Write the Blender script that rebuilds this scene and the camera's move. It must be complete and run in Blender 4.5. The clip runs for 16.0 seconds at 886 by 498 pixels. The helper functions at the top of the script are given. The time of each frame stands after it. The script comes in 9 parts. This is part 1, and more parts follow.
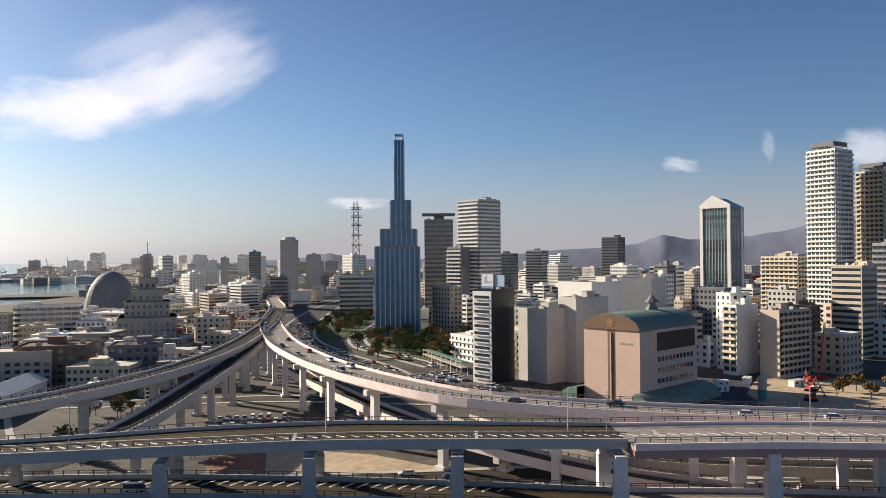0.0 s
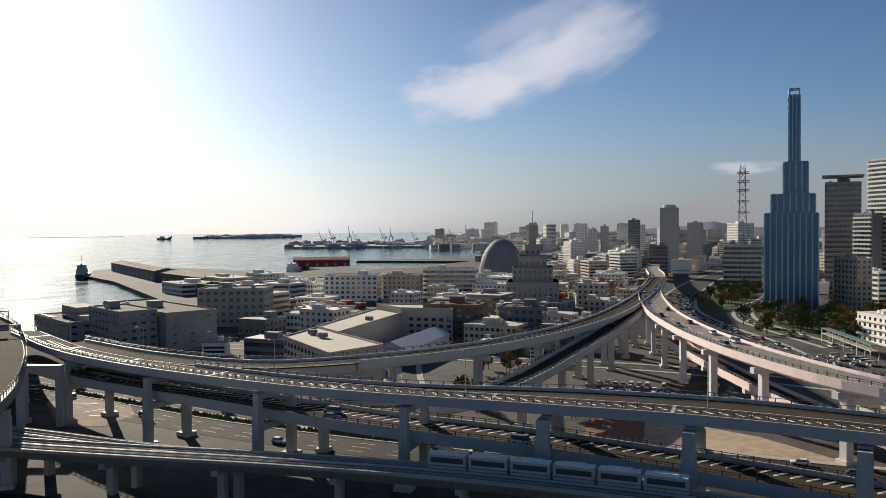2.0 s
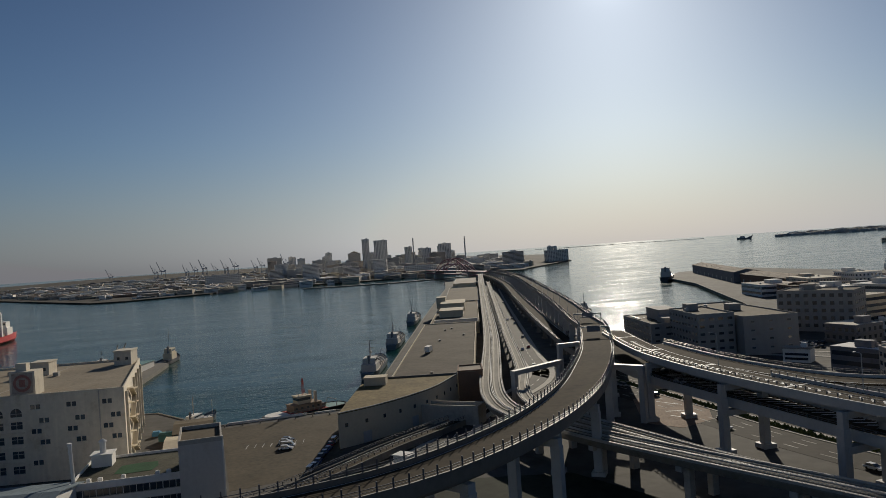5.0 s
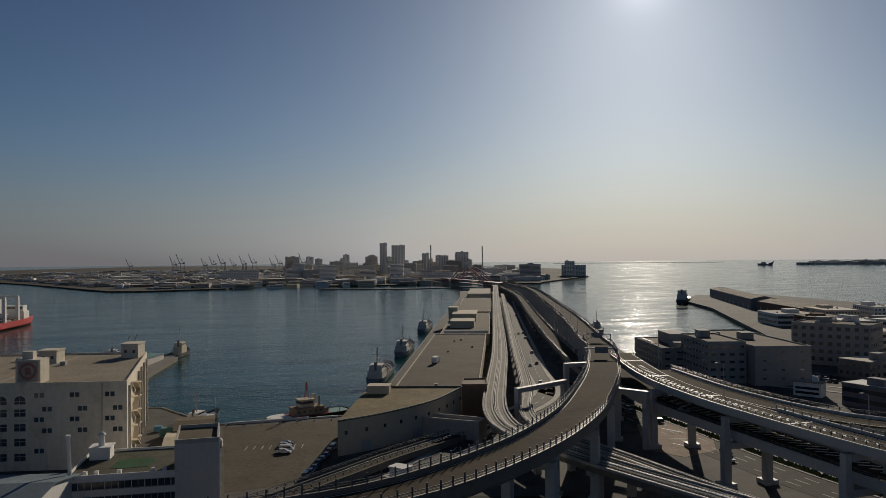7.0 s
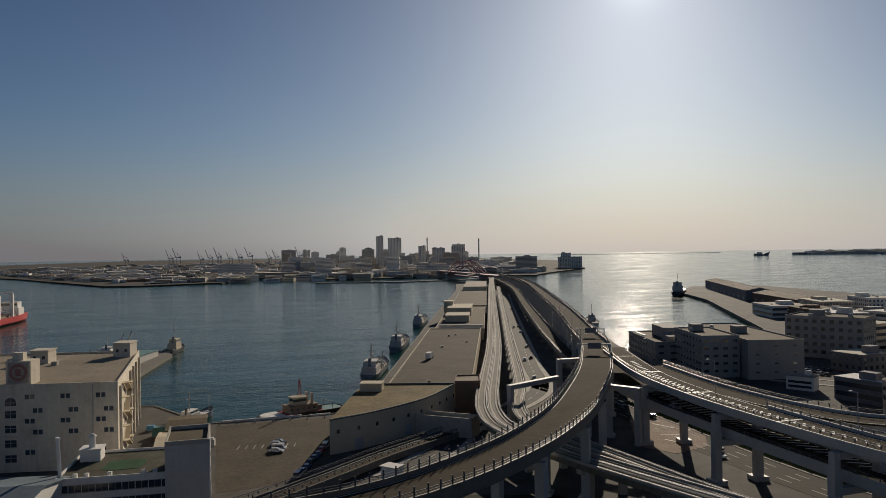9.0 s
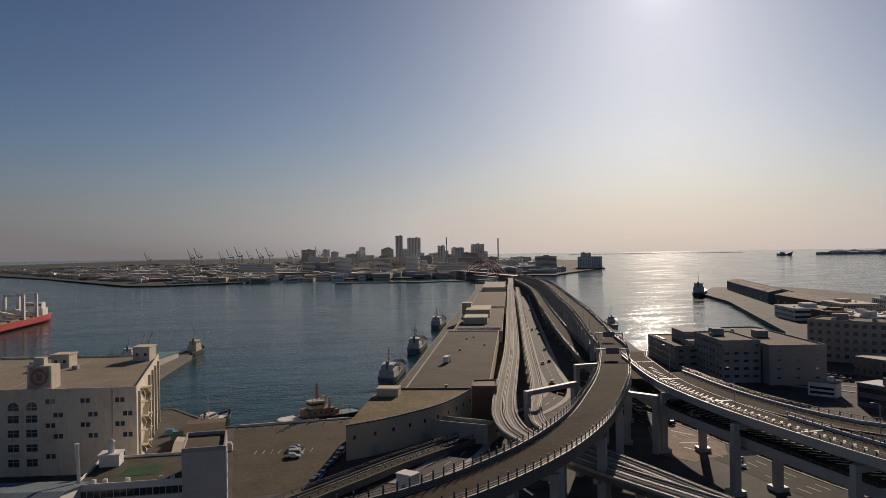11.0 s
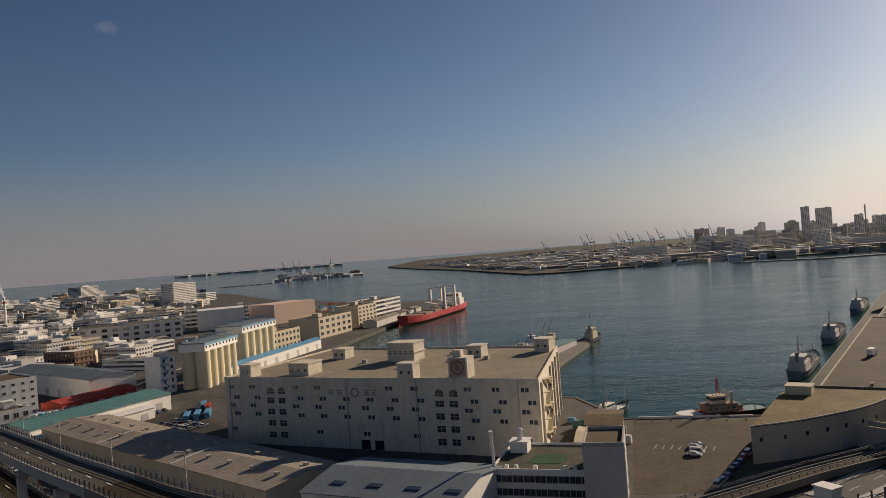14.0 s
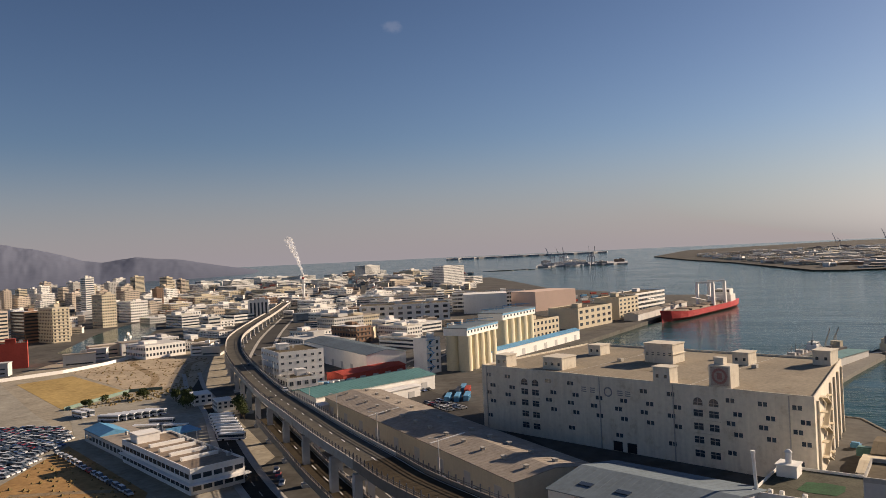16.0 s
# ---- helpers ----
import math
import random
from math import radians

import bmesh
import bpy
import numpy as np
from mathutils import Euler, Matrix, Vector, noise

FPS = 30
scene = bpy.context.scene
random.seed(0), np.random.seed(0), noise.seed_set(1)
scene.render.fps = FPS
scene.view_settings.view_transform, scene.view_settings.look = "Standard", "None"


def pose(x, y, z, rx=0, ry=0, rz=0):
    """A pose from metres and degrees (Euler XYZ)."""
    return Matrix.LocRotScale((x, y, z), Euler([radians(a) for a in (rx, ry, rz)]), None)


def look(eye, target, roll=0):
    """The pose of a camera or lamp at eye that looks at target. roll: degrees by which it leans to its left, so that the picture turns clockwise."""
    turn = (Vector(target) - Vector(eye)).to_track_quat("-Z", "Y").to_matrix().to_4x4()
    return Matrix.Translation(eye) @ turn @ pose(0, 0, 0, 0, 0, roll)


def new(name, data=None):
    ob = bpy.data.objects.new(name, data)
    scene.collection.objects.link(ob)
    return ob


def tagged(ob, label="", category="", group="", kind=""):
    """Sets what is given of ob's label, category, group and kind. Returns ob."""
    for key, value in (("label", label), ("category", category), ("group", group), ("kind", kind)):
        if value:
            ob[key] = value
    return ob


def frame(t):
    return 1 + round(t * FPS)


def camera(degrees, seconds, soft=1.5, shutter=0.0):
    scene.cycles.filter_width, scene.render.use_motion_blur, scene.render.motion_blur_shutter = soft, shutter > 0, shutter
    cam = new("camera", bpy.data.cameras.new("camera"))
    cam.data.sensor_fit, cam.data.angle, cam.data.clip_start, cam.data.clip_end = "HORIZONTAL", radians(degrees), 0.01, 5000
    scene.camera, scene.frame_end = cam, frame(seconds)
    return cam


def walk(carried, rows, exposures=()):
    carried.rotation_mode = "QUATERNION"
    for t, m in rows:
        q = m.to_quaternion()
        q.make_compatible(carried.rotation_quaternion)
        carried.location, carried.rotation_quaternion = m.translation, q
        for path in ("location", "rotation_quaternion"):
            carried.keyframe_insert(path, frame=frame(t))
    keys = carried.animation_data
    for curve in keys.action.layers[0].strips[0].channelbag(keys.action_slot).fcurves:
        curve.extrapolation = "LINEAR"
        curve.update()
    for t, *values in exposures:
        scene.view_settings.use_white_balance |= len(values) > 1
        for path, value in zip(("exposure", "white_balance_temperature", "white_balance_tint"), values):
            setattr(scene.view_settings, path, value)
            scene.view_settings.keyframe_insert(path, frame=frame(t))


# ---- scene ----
cam = camera(60.66, 16.0, soft=0.8)
PATH = [
    (0, pose(0.48, -0.34, 60.10, 90.72, 0.42, 0.89)),
    (0.5, pose(0.35, -0.02, 59.90, 90.36, -0.42, 7.58)),
    (1, pose(0.24, 0.43, 59.78, 88.90, -0.79, 14.30)),
    (1.5, pose(0.16, 0.99, 59.74, 88.98, -0.43, 21.82)),
    (2, pose(0.10, 1.64, 59.77, 88.56, 0.46, 29.00)),
    (2.5, pose(0.07, 2.35, 59.85, 88.70, 2.39, 36.05)),
    (3, pose(0.05, 3.10, 59.99, 89.02, 3.34, 43.24)),
    (3.5, pose(0.04, 3.87, 60.18, 89.24, 3.83, 50.40)),
    (4, pose(0.06, 4.66, 60.42, 89.60, 4.54, 57.31)),
    (4.5, pose(0.08, 5.44, 60.70, 89.80, 3.81, 64.35)),
    (5, pose(0.11, 6.21, 61.01, 90.21, 3.88, 70.99)),
    (7.5, pose(0.34, 9.47, 62.97, 90.91, 0.22, 72.09)),
    (8, pose(0.38, 9.98, 63.43, 90.94, 0.05, 71.96)),
    (8.5, pose(0.40, 10.43, 63.91, 90.38, 0.71, 71.91)),
    (11, pose(0.23, 11.98, 66.53, 90.18, 0.89, 73.60)),
    (11.5, pose(0.11, 12.19, 67.10, 89.92, 1.31, 77.25)),
    (12, pose(-0.05, 12.41, 67.70, 90.02, 1.75, 82.36)),
    (12.5, pose(-0.25, 12.63, 68.31, 90.38, 2.32, 87.41)),
    (13, pose(-0.50, 12.87, 68.95, 89.97, 3.59, 93.01)),
    (13.5, pose(-0.80, 13.15, 69.62, 90.35, 3.99, 97.85)),
    (14, pose(-1.16, 13.50, 70.32, 90.15, 4.32, 102.60)),
    (14.5, pose(-1.58, 13.92, 71.05, 90.65, 4.46, 107.81)),
    (15, pose(-2.07, 14.45, 71.82, 90.30, 3.80, 112.89)),
    (15.5, pose(-2.63, 15.11, 72.64, 90.37, 3.01, 117.56)),
    (16, pose(-3.28, 15.92, 73.50, 90.33, 2.68, 122.45)),
]
walk(cam, PATH, exposures=[(0.0, 0.98, 6250, 14), (1.5, 0.6, 6050, 13), (2.5, 0.32, 6000, 11), (3.5, -0.08, 5960, 10), (4.5, -0.32, 5960, 10), (5.0, -0.43, 5960, 10), (7.5, -0.71, 6130, 12), (8.0, -0.68, 6150, 12), (8.5, -0.53, 6190, 12), (11.0, -0.43, 6430, 19), (12.5, -0.4, 6500, 18), (13.5, -0.16, 6580, 17), (14.5, 0.12, 6820, 18), (15.5, 0.4, 6800, 19), (16.0, 0.56, 6750, 19)])

# ---------- light ----------
SUN_AZ, SUN_EL = 57.4, 19.8          # degrees to the left of +y, and up
world = bpy.data.worlds.new("sky")
scene.world = world
world.use_nodes = True
wn, wl = world.node_tree.nodes, world.node_tree.links
wn.clear()
w_out = wn.new("ShaderNodeOutputWorld")
w_bg = wn.new("ShaderNodeBackground")
w_sky = wn.new("ShaderNodeTexSky")
w_sky.sky_type = "NISHITA"
w_sky.sun_disc = False
w_sky.sun_elevation = radians(SUN_EL)
w_sky.sun_rotation = radians(-SUN_AZ)
w_sky.altitude = 50
w_sky.air_density = 1.1
w_sky.dust_density = 0.95
w_sky.ozone_density = 2.5
w_bg.inputs[1].default_value = 0.05
# thin haze low over the horizon and a few thin clouds, by direction
w_co = wn.new("ShaderNodeTexCoord")
w_sep = wn.new("ShaderNodeSeparateXYZ")
wl.new(w_co.outputs["Generated"], w_sep.inputs[0])
w_hz = wn.new("ShaderNodeMapRange")
w_hz.interpolation_type = "SMOOTHSTEP"
w_hz.inputs[1].default_value, w_hz.inputs[2].default_value = -0.03, 0.16
w_hz.inputs[3].default_value, w_hz.inputs[4].default_value = 0.84, 0.0
wl.new(w_sep.outputs["Z"], w_hz.inputs[0])
w_mix = wn.new("ShaderNodeMix")
w_mix.data_type = "RGBA"
wl.new(w_hz.outputs[0], w_mix.inputs[0])
w_tint = wn.new("ShaderNodeVectorMath")
w_tint.operation = "MULTIPLY"
w_deep = wn.new("ShaderNodeMapRange")
w_deep.inputs[1].default_value, w_deep.inputs[2].default_value = 0.08, 0.4
w_deep.inputs[3].default_value, w_deep.inputs[4].default_value = 1.0, 0.72
wl.new(w_sep.outputs["Z"], w_deep.inputs[0])
w_col = wn.new("ShaderNodeVectorMath")
w_col.operation = "SCALE"
w_col.inputs[0].default_value = (0.77, 0.91, 1.12)
wl.new(w_deep.outputs[0], w_col.inputs["Scale"])
wl.new(w_sky.outputs[0], w_tint.inputs[0])
wl.new(w_col.outputs[0], w_tint.inputs[1])
wl.new(w_tint.outputs[0], w_mix.inputs[6])
w_bw = wn.new("ShaderNodeRGBToBW")
wl.new(w_sky.outputs[0], w_bw.inputs[0])
w_grey = wn.new("ShaderNodeVectorMath")
w_grey.operation = "SCALE"
w_grey.inputs[0].default_value = (0.79, 0.8, 0.835)
wl.new(w_bw.outputs[0], w_grey.inputs["Scale"])
w_max = wn.new("ShaderNodeVectorMath")
w_max.operation = "MAXIMUM"
w_max.inputs[1].default_value = (5.1, 4.85, 5.15)
wl.new(w_grey.outputs[0], w_max.inputs[0])
w_min = wn.new("ShaderNodeVectorMath")
w_min.operation = "MINIMUM"
w_min.inputs[1].default_value = (12.9, 12.6, 12.5)
wl.new(w_max.outputs[0], w_min.inputs[0])
wl.new(w_min.outputs[0], w_mix.inputs[7])


def cloud(source, az, el, rx, rz, tilt, amount, seed, soft0=0.75):
    """Mixes one soft cloud, centred on a direction, into the sky colour."""
    c = Vector((-math.sin(radians(az)) * math.cos(radians(el)), math.cos(radians(az)) * math.cos(radians(el)), math.sin(radians(el))))
    mp = wn.new("ShaderNodeMapping")
    mp.vector_type = "TEXTURE"
    mp.inputs["Location"].default_value = c
    mp.inputs["Rotation"].default_value = (0, radians(tilt), radians(az))
    mp.inputs["Scale"].default_value = (rx, 1.0, rz)
    wl.new(w_co.outputs["Generated"], mp.inputs[0])
    nz = wn.new("ShaderNodeTexNoise")
    nz.inputs["Scale"].default_value, nz.inputs["Detail"].default_value = 1.6, 3
    off = wn.new("ShaderNodeVectorMath")
    off.operation = "ADD"
    off.inputs[1].default_value = (seed, seed * 2.0, 0)
    wl.new(mp.outputs[0], off.inputs[0])
    wl.new(off.outputs[0], nz.inputs["Vector"])
    ln = wn.new("ShaderNodeVectorMath")
    ln.operation = "LENGTH"
    wl.new(mp.outputs[0], ln.inputs[0])
    ad = wn.new("ShaderNodeMath")
    ad.operation = "MULTIPLY_ADD"
    ad.inputs[1].default_value = 1.1
    wl.new(nz.outputs["Fac"], ad.inputs[0])
    wl.new(ln.outputs["Value"], ad.inputs[2])
    rg = wn.new("ShaderNodeMapRange")
    rg.interpolation_type = "SMOOTHSTEP"
    rg.inputs[1].default_value, rg.inputs[2].default_value = soft0, 1.5
    rg.inputs[3].default_value, rg.inputs[4].default_value = amount, 0.0
    wl.new(ad.outputs[0], rg.inputs[0])
    mx = wn.new("ShaderNodeMix")
    mx.data_type = "RGBA"
    wl.new(rg.outputs[0], mx.inputs[0])
    wl.new(source, mx.inputs[6])
    mx.inputs[7].default_value = (11, 10.6, 10.7, 1)
    return mx.outputs[2]


sky_col = cloud(w_mix.outputs[2], 27.4, 10.3, 0.1, 0.042, -6, 0.78, 1.0, 0.9)
sky_col = cloud(sky_col, 23.4, 11.5, 0.13, 0.046, -22, 0.68, 2.0, 0.75)
sky_col = cloud(sky_col, 18.6, 13.3, 0.13, 0.05, -26, 0.55, 3.0)
sky_col = cloud(sky_col, 21.5, 15.0, 0.13, 0.05, -18, 0.34, 7.0, 0.6)
sky_col = cloud(sky_col, -16.6, 6.6, 0.03, 0.012, 12, 0.4, 4.0)
sky_col = cloud(sky_col, -28.5, 7.0, 0.05, 0.03, 0, 0.5, 5.0)
sky_col = cloud(sky_col, -22.5, 7.6, 0.012, 0.022, 0, 0.2, 8.0)
sky_col = cloud(sky_col, 7.4, 4.2, 0.05, 0.012, 0, 0.5, 6.0)
sky_col = cloud(sky_col, 125.5, 16.8, 0.016, 0.01, 0, 0.08, 9.0)
# the low sun, drawn out by the hazy air into a white core and a wide aureole
_d = Vector((-math.sin(radians(SUN_AZ)) * math.cos(radians(SUN_EL)), math.cos(radians(SUN_AZ)) * math.cos(radians(SUN_EL)), math.sin(radians(SUN_EL))))
w_dot = wn.new("ShaderNodeVectorMath")
w_dot.operation = "DOT_PRODUCT"
w_dot.inputs[1].default_value = _d
wl.new(w_co.outputs["Generated"], w_dot.inputs[0])
for sharp, power in ((1500.0, 9.0), (220.0, 3.2), (40.0, 1.0)):
    w_pos = wn.new("ShaderNodeMath")
    w_pos.operation = "MAXIMUM"
    w_pos.inputs[1].default_value = 0.0
    wl.new(w_dot.outputs["Value"], w_pos.inputs[0])
    w_pow = wn.new("ShaderNodeMath")
    w_pow.operation = "POWER"
    w_pow.inputs[1].default_value = sharp
    wl.new(w_pos.outputs[0], w_pow.inputs[0])
    w_ring = wn.new("ShaderNodeMath")
    w_ring.operation = "MULTIPLY"
    w_ring.inputs[1].default_value = power
    wl.new(w_pow.outputs[0], w_ring.inputs[0])
    w_glow = wn.new("ShaderNodeVectorMath")
    w_glow.operation = "MULTIPLY_ADD"
    w_glow.inputs[1].default_value = (0.98, 0.98, 0.97)
    wl.new(w_ring.outputs[0], w_glow.inputs[0])
    wl.new(sky_col, w_glow.inputs[2])
    sky_col = w_glow.outputs[0]
wl.new(sky_col, w_bg.inputs[0])
wl.new(w_bg.outputs[0], w_out.inputs[0])

sun = new("sun", bpy.data.lights.new("sun", "SUN"))
sun.data.energy = 5.0
sun.data.angle = radians(0.53)
sun.data.color = (1.0, 0.86, 0.65)
sun.matrix_world = look(_d * 3000, (0, 0, 0))

# ---------- materials ----------


def mat(name, col, rough=0.8, metal=0.0, vary=0.18, big=18.0, small=1.2, bump=0.0, spec=0.5, streak=0.0, per_object=0.0):
    """Plain surface with blotches at two scales, optional rain streaks and relief."""
    m = bpy.data.materials.new(name)
    m.use_nodes = True
    n, l = m.node_tree.nodes, m.node_tree.links
    b = n["Principled BSDF"]
    b.inputs["Roughness"].default_value = rough
    b.inputs["Metallic"].default_value = metal
    b.inputs["Specular IOR Level"].default_value = spec if rough < 0.7 else 0.15
    geo = n.new("ShaderNodeNewGeometry")
    n1, n2 = n.new("ShaderNodeTexNoise"), n.new("ShaderNodeTexNoise")
    n1.inputs["Scale"].default_value, n1.inputs["Detail"].default_value = 1.0 / big, 5
    n2.inputs["Scale"].default_value, n2.inputs["Detail"].default_value = 1.0 / small, 4
    l.new(geo.outputs["Position"], n1.inputs["Vector"])
    l.new(geo.outputs["Position"], n2.inputs["Vector"])
    add = n.new("ShaderNodeMath")
    add.operation = "ADD"
    l.new(n1.outputs["Fac"], add.inputs[0])
    l.new(n2.outputs["Fac"], add.inputs[1])
    src = add.outputs[0]
    if streak:
        mp = n.new("ShaderNodeMapping")
        mp.inputs["Scale"].default_value = (0.9, 0.9, 0.06)
        n3 = n.new("ShaderNodeTexNoise")
        n3.inputs["Scale"].default_value, n3.inputs["Detail"].default_value = 1.0, 4
        l.new(geo.outputs["Position"], mp.inputs[0])
        l.new(mp.outputs[0], n3.inputs["Vector"])
        ma = n.new("ShaderNodeMath")
        ma.operation = "MULTIPLY_ADD"
        l.new(n3.outputs["Fac"], ma.inputs[0])
        ma.inputs[1].default_value = streak
        l.new(src, ma.inputs[2])
        src = ma.outputs[0]
    if per_object:
        oi = n.new("ShaderNodeObjectInfo")
        ma = n.new("ShaderNodeMath")
        ma.operation = "MULTIPLY_ADD"
        l.new(oi.outputs["Random"], ma.inputs[0])
        ma.inputs[1].default_value = per_object
        l.new(src, ma.inputs[2])
        src = ma.outputs[0]
    mr = n.new("ShaderNodeMapRange")
    mr.inputs[1].default_value, mr.inputs[2].default_value = 0.6, 1.4 + streak + per_object
    mr.inputs[3].default_value, mr.inputs[4].default_value = 1 - vary, 1 + vary
    l.new(src, mr.inputs[0])
    mul = n.new("ShaderNodeVectorMath")
    mul.operation = "SCALE"
    mul.inputs[0].default_value = col[:3]
    l.new(mr.outputs[0], mul.inputs["Scale"])
    # older stains: soft-edged darker, browner patches with a shape of their own
    n4 = n.new("ShaderNodeTexNoise")
    n4.inputs["Scale"].default_value, n4.inputs["Detail"].default_value, n4.inputs["Roughness"].default_value = 3.2 / big, 8, 0.7
    l.new(geo.outputs["Position"], n4.inputs["Vector"])
    st = n.new("ShaderNodeMapRange")
    st.interpolation_type = "SMOOTHSTEP"
    st.inputs[1].default_value, st.inputs[2].default_value = 0.52, 0.72
    st.inputs[3].default_value, st.inputs[4].default_value = 0.0, min(1.0, vary * 2.2)
    l.new(n4.outputs["Fac"], st.inputs[0])
    mx = n.new("ShaderNodeMix")
    mx.data_type = "RGBA"
    mx.blend_type = "MULTIPLY"
    l.new(st.outputs[0], mx.inputs[0])
    l.new(mul.outputs[0], mx.inputs[6])
    mx.inputs[7].default_value = (0.68, 0.6, 0.5, 1)
    l.new(mx.outputs[2], b.inputs["Base Color"])
    if bump:
        bp = n.new("ShaderNodeBump")
        bp.inputs["Strength"].default_value = 0.6
        bp.inputs["Distance"].default_value = bump
        l.new(n2.outputs["Fac"], bp.inputs["Height"])
        l.new(bp.outputs[0], b.inputs["Normal"])
    return m


def water_mat():
    m = bpy.data.materials.new("harbour_water")
    m.use_nodes = True
    n, l = m.node_tree.nodes, m.node_tree.links
    b = n["Principled BSDF"]
    b.inputs["Base Color"].default_value = (0.012, 0.052, 0.047, 1)
    b.inputs["IOR"].default_value = 1.33
    b.inputs["Specular IOR Level"].default_value = 0.08
    geo = n.new("ShaderNodeNewGeometry")
    mp = n.new("ShaderNodeMapping")
    mp.inputs["Rotation"].default_value = (0, 0, 0.5)
    mp.inputs["Scale"].default_value = (1.0, 0.55, 1.0)
    l.new(geo.outputs["Position"], mp.inputs[0])
    heights = []
    for size, amp in ((2.4, 1.0), (12.0, 2.4), (60.0, 3.0)):
        t = n.new("ShaderNodeTexNoise")
        t.inputs["Scale"].default_value, t.inputs["Detail"].default_value = 1.0 / size, 6
        l.new(mp.outputs[0], t.inputs["Vector"])
        ml = n.new("ShaderNodeMath")
        ml.operation = "MULTIPLY"
        ml.inputs[1].default_value = amp
        l.new(t.outputs["Fac"], ml.inputs[0])
        heights.append(ml.outputs[0])
    a1, a2 = n.new("ShaderNodeMath"), n.new("ShaderNodeMath")
    l.new(heights[0], a1.inputs[0])
    l.new(heights[1], a1.inputs[1])
    l.new(a1.outputs[0], a2.inputs[0])
    l.new(heights[2], a2.inputs[1])
    bp = n.new("ShaderNodeBump")
    bp.inputs["Strength"].default_value = 1.0
    bp.inputs["Distance"].default_value = 0.34
    l.new(a2.outputs[0], bp.inputs["Height"])
    l.new(bp.outputs[0], b.inputs["Normal"])
    # wind lanes: patches of rougher and smoother water
    mp2 = n.new("ShaderNodeMapping")
    mp2.inputs["Rotation"].default_value = (0, 0, 0.95)
    mp2.inputs["Scale"].default_value = (0.03, 0.008, 1.0)
    l.new(geo.outputs["Position"], mp2.inputs[0])
    lane = n.new("ShaderNodeTexNoise")
    lane.inputs["Scale"].default_value, lane.inputs["Detail"].default_value, lane.inputs["Roughness"].default_value = 1.0, 9, 0.72
    l.new(mp2.outputs[0], lane.inputs["Vector"])
    lr = n.new("ShaderNodeMapRange")
    lr.inputs[1].default_value, lr.inputs[2].default_value = 0.36, 0.62
    lr.inputs[3].default_value, lr.inputs[4].default_value = 0.04, 0.13
    l.new(lane.outputs["Fac"], lr.inputs[0])
    l.new(lr.outputs[0], b.inputs["Roughness"])
    ls = n.new("ShaderNodeMapRange")
    ls.inputs[1].default_value, ls.inputs[2].default_value = 0.38, 0.62
    ls.inputs[3].default_value, ls.inputs[4].default_value = 0.35, 1.0
    l.new(lane.outputs["Fac"], ls.inputs[0])
    l.new(ls.outputs[0], bp.inputs["Strength"])
    return m


def glass_mat(name, col, rough=0.08, spec=0.9):
    """Window glass seen from far outside: dark, glossy, each pane a little different."""
    m = bpy.data.materials.new(name)
    m.use_nodes = True
    n, l = m.node_tree.nodes, m.node_tree.links
    b = n["Principled BSDF"]
    b.inputs["Roughness"].default_value = rough
    b.inputs["Specular IOR Level"].default_value = spec if rough < 0.7 else 0.15
    geo = n.new("ShaderNodeNewGeometry")
    mr = n.new("ShaderNodeMapRange")
    mr.inputs[3].default_value, mr.inputs[4].default_value = 0.55, 1.7
    l.new(geo.outputs["Random Per Island"], mr.inputs[0])
    mul = n.new("ShaderNodeVectorMath")
    mul.operation = "SCALE"
    mul.inputs[0].default_value = col
    l.new(mr.outputs[0], mul.inputs["Scale"])
    l.new(mul.outputs[0], b.inputs["Base Color"])
    return m


M_WATER = water_mat()
M_GROUND = mat("ground_mixed_paving", (0.095, 0.088, 0.076), 0.9, vary=0.45, big=45, small=5)
M_ASPHALT = mat("asphalt", (0.06, 0.056, 0.05), 0.85, vary=0.3, big=20, small=1.5)
M_YARD = mat("pale_worn_yard_asphalt", (0.33, 0.3, 0.24), 0.9, vary=0.3, big=14, small=2)
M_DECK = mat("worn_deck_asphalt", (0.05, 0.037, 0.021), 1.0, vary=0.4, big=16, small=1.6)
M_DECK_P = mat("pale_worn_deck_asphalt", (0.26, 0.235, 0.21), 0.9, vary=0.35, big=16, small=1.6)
# lighter copy of the deck asphalt for the brighter lit eastern stretch
M_DECK_LIT = mat("lit_worn_deck_asphalt", (0.1, 0.09, 0.072), 0.9, vary=0.35, big=16, small=1.6)
M_PILLAR = mat("white_painted_pillar", (0.74, 0.7, 0.67), 0.7, vary=0.15, big=10, small=1, streak=0.5)
M_SOFFIT = mat("maroon_painted_girder", (0.42, 0.28, 0.26), 0.7, vary=0.2, big=12, small=1, streak=0.4)
M_ROOF_BL = mat("blue_grey_sheet_roof", (0.16, 0.2, 0.225), 0.75, vary=0.2, big=14, small=1.5)
M_CONC = mat("weathered_concrete", (0.42, 0.395, 0.35), 0.85, vary=0.3, big=9, small=0.8, streak=0.5)
M_CONC_D = mat("dark_concrete", (0.2, 0.185, 0.16), 0.9, vary=0.3, big=9, small=0.8, streak=0.5)
M_STEEL_W = mat("pale_painted_steel", (0.45, 0.44, 0.42), 0.6, vary=0.15, big=12, small=1, streak=0.4)
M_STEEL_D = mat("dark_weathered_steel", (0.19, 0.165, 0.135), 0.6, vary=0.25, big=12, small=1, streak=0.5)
M_ROOF_L = mat("pale_cream_roof", (0.62, 0.57, 0.45), 0.85, vary=0.15, big=15, small=1.5)
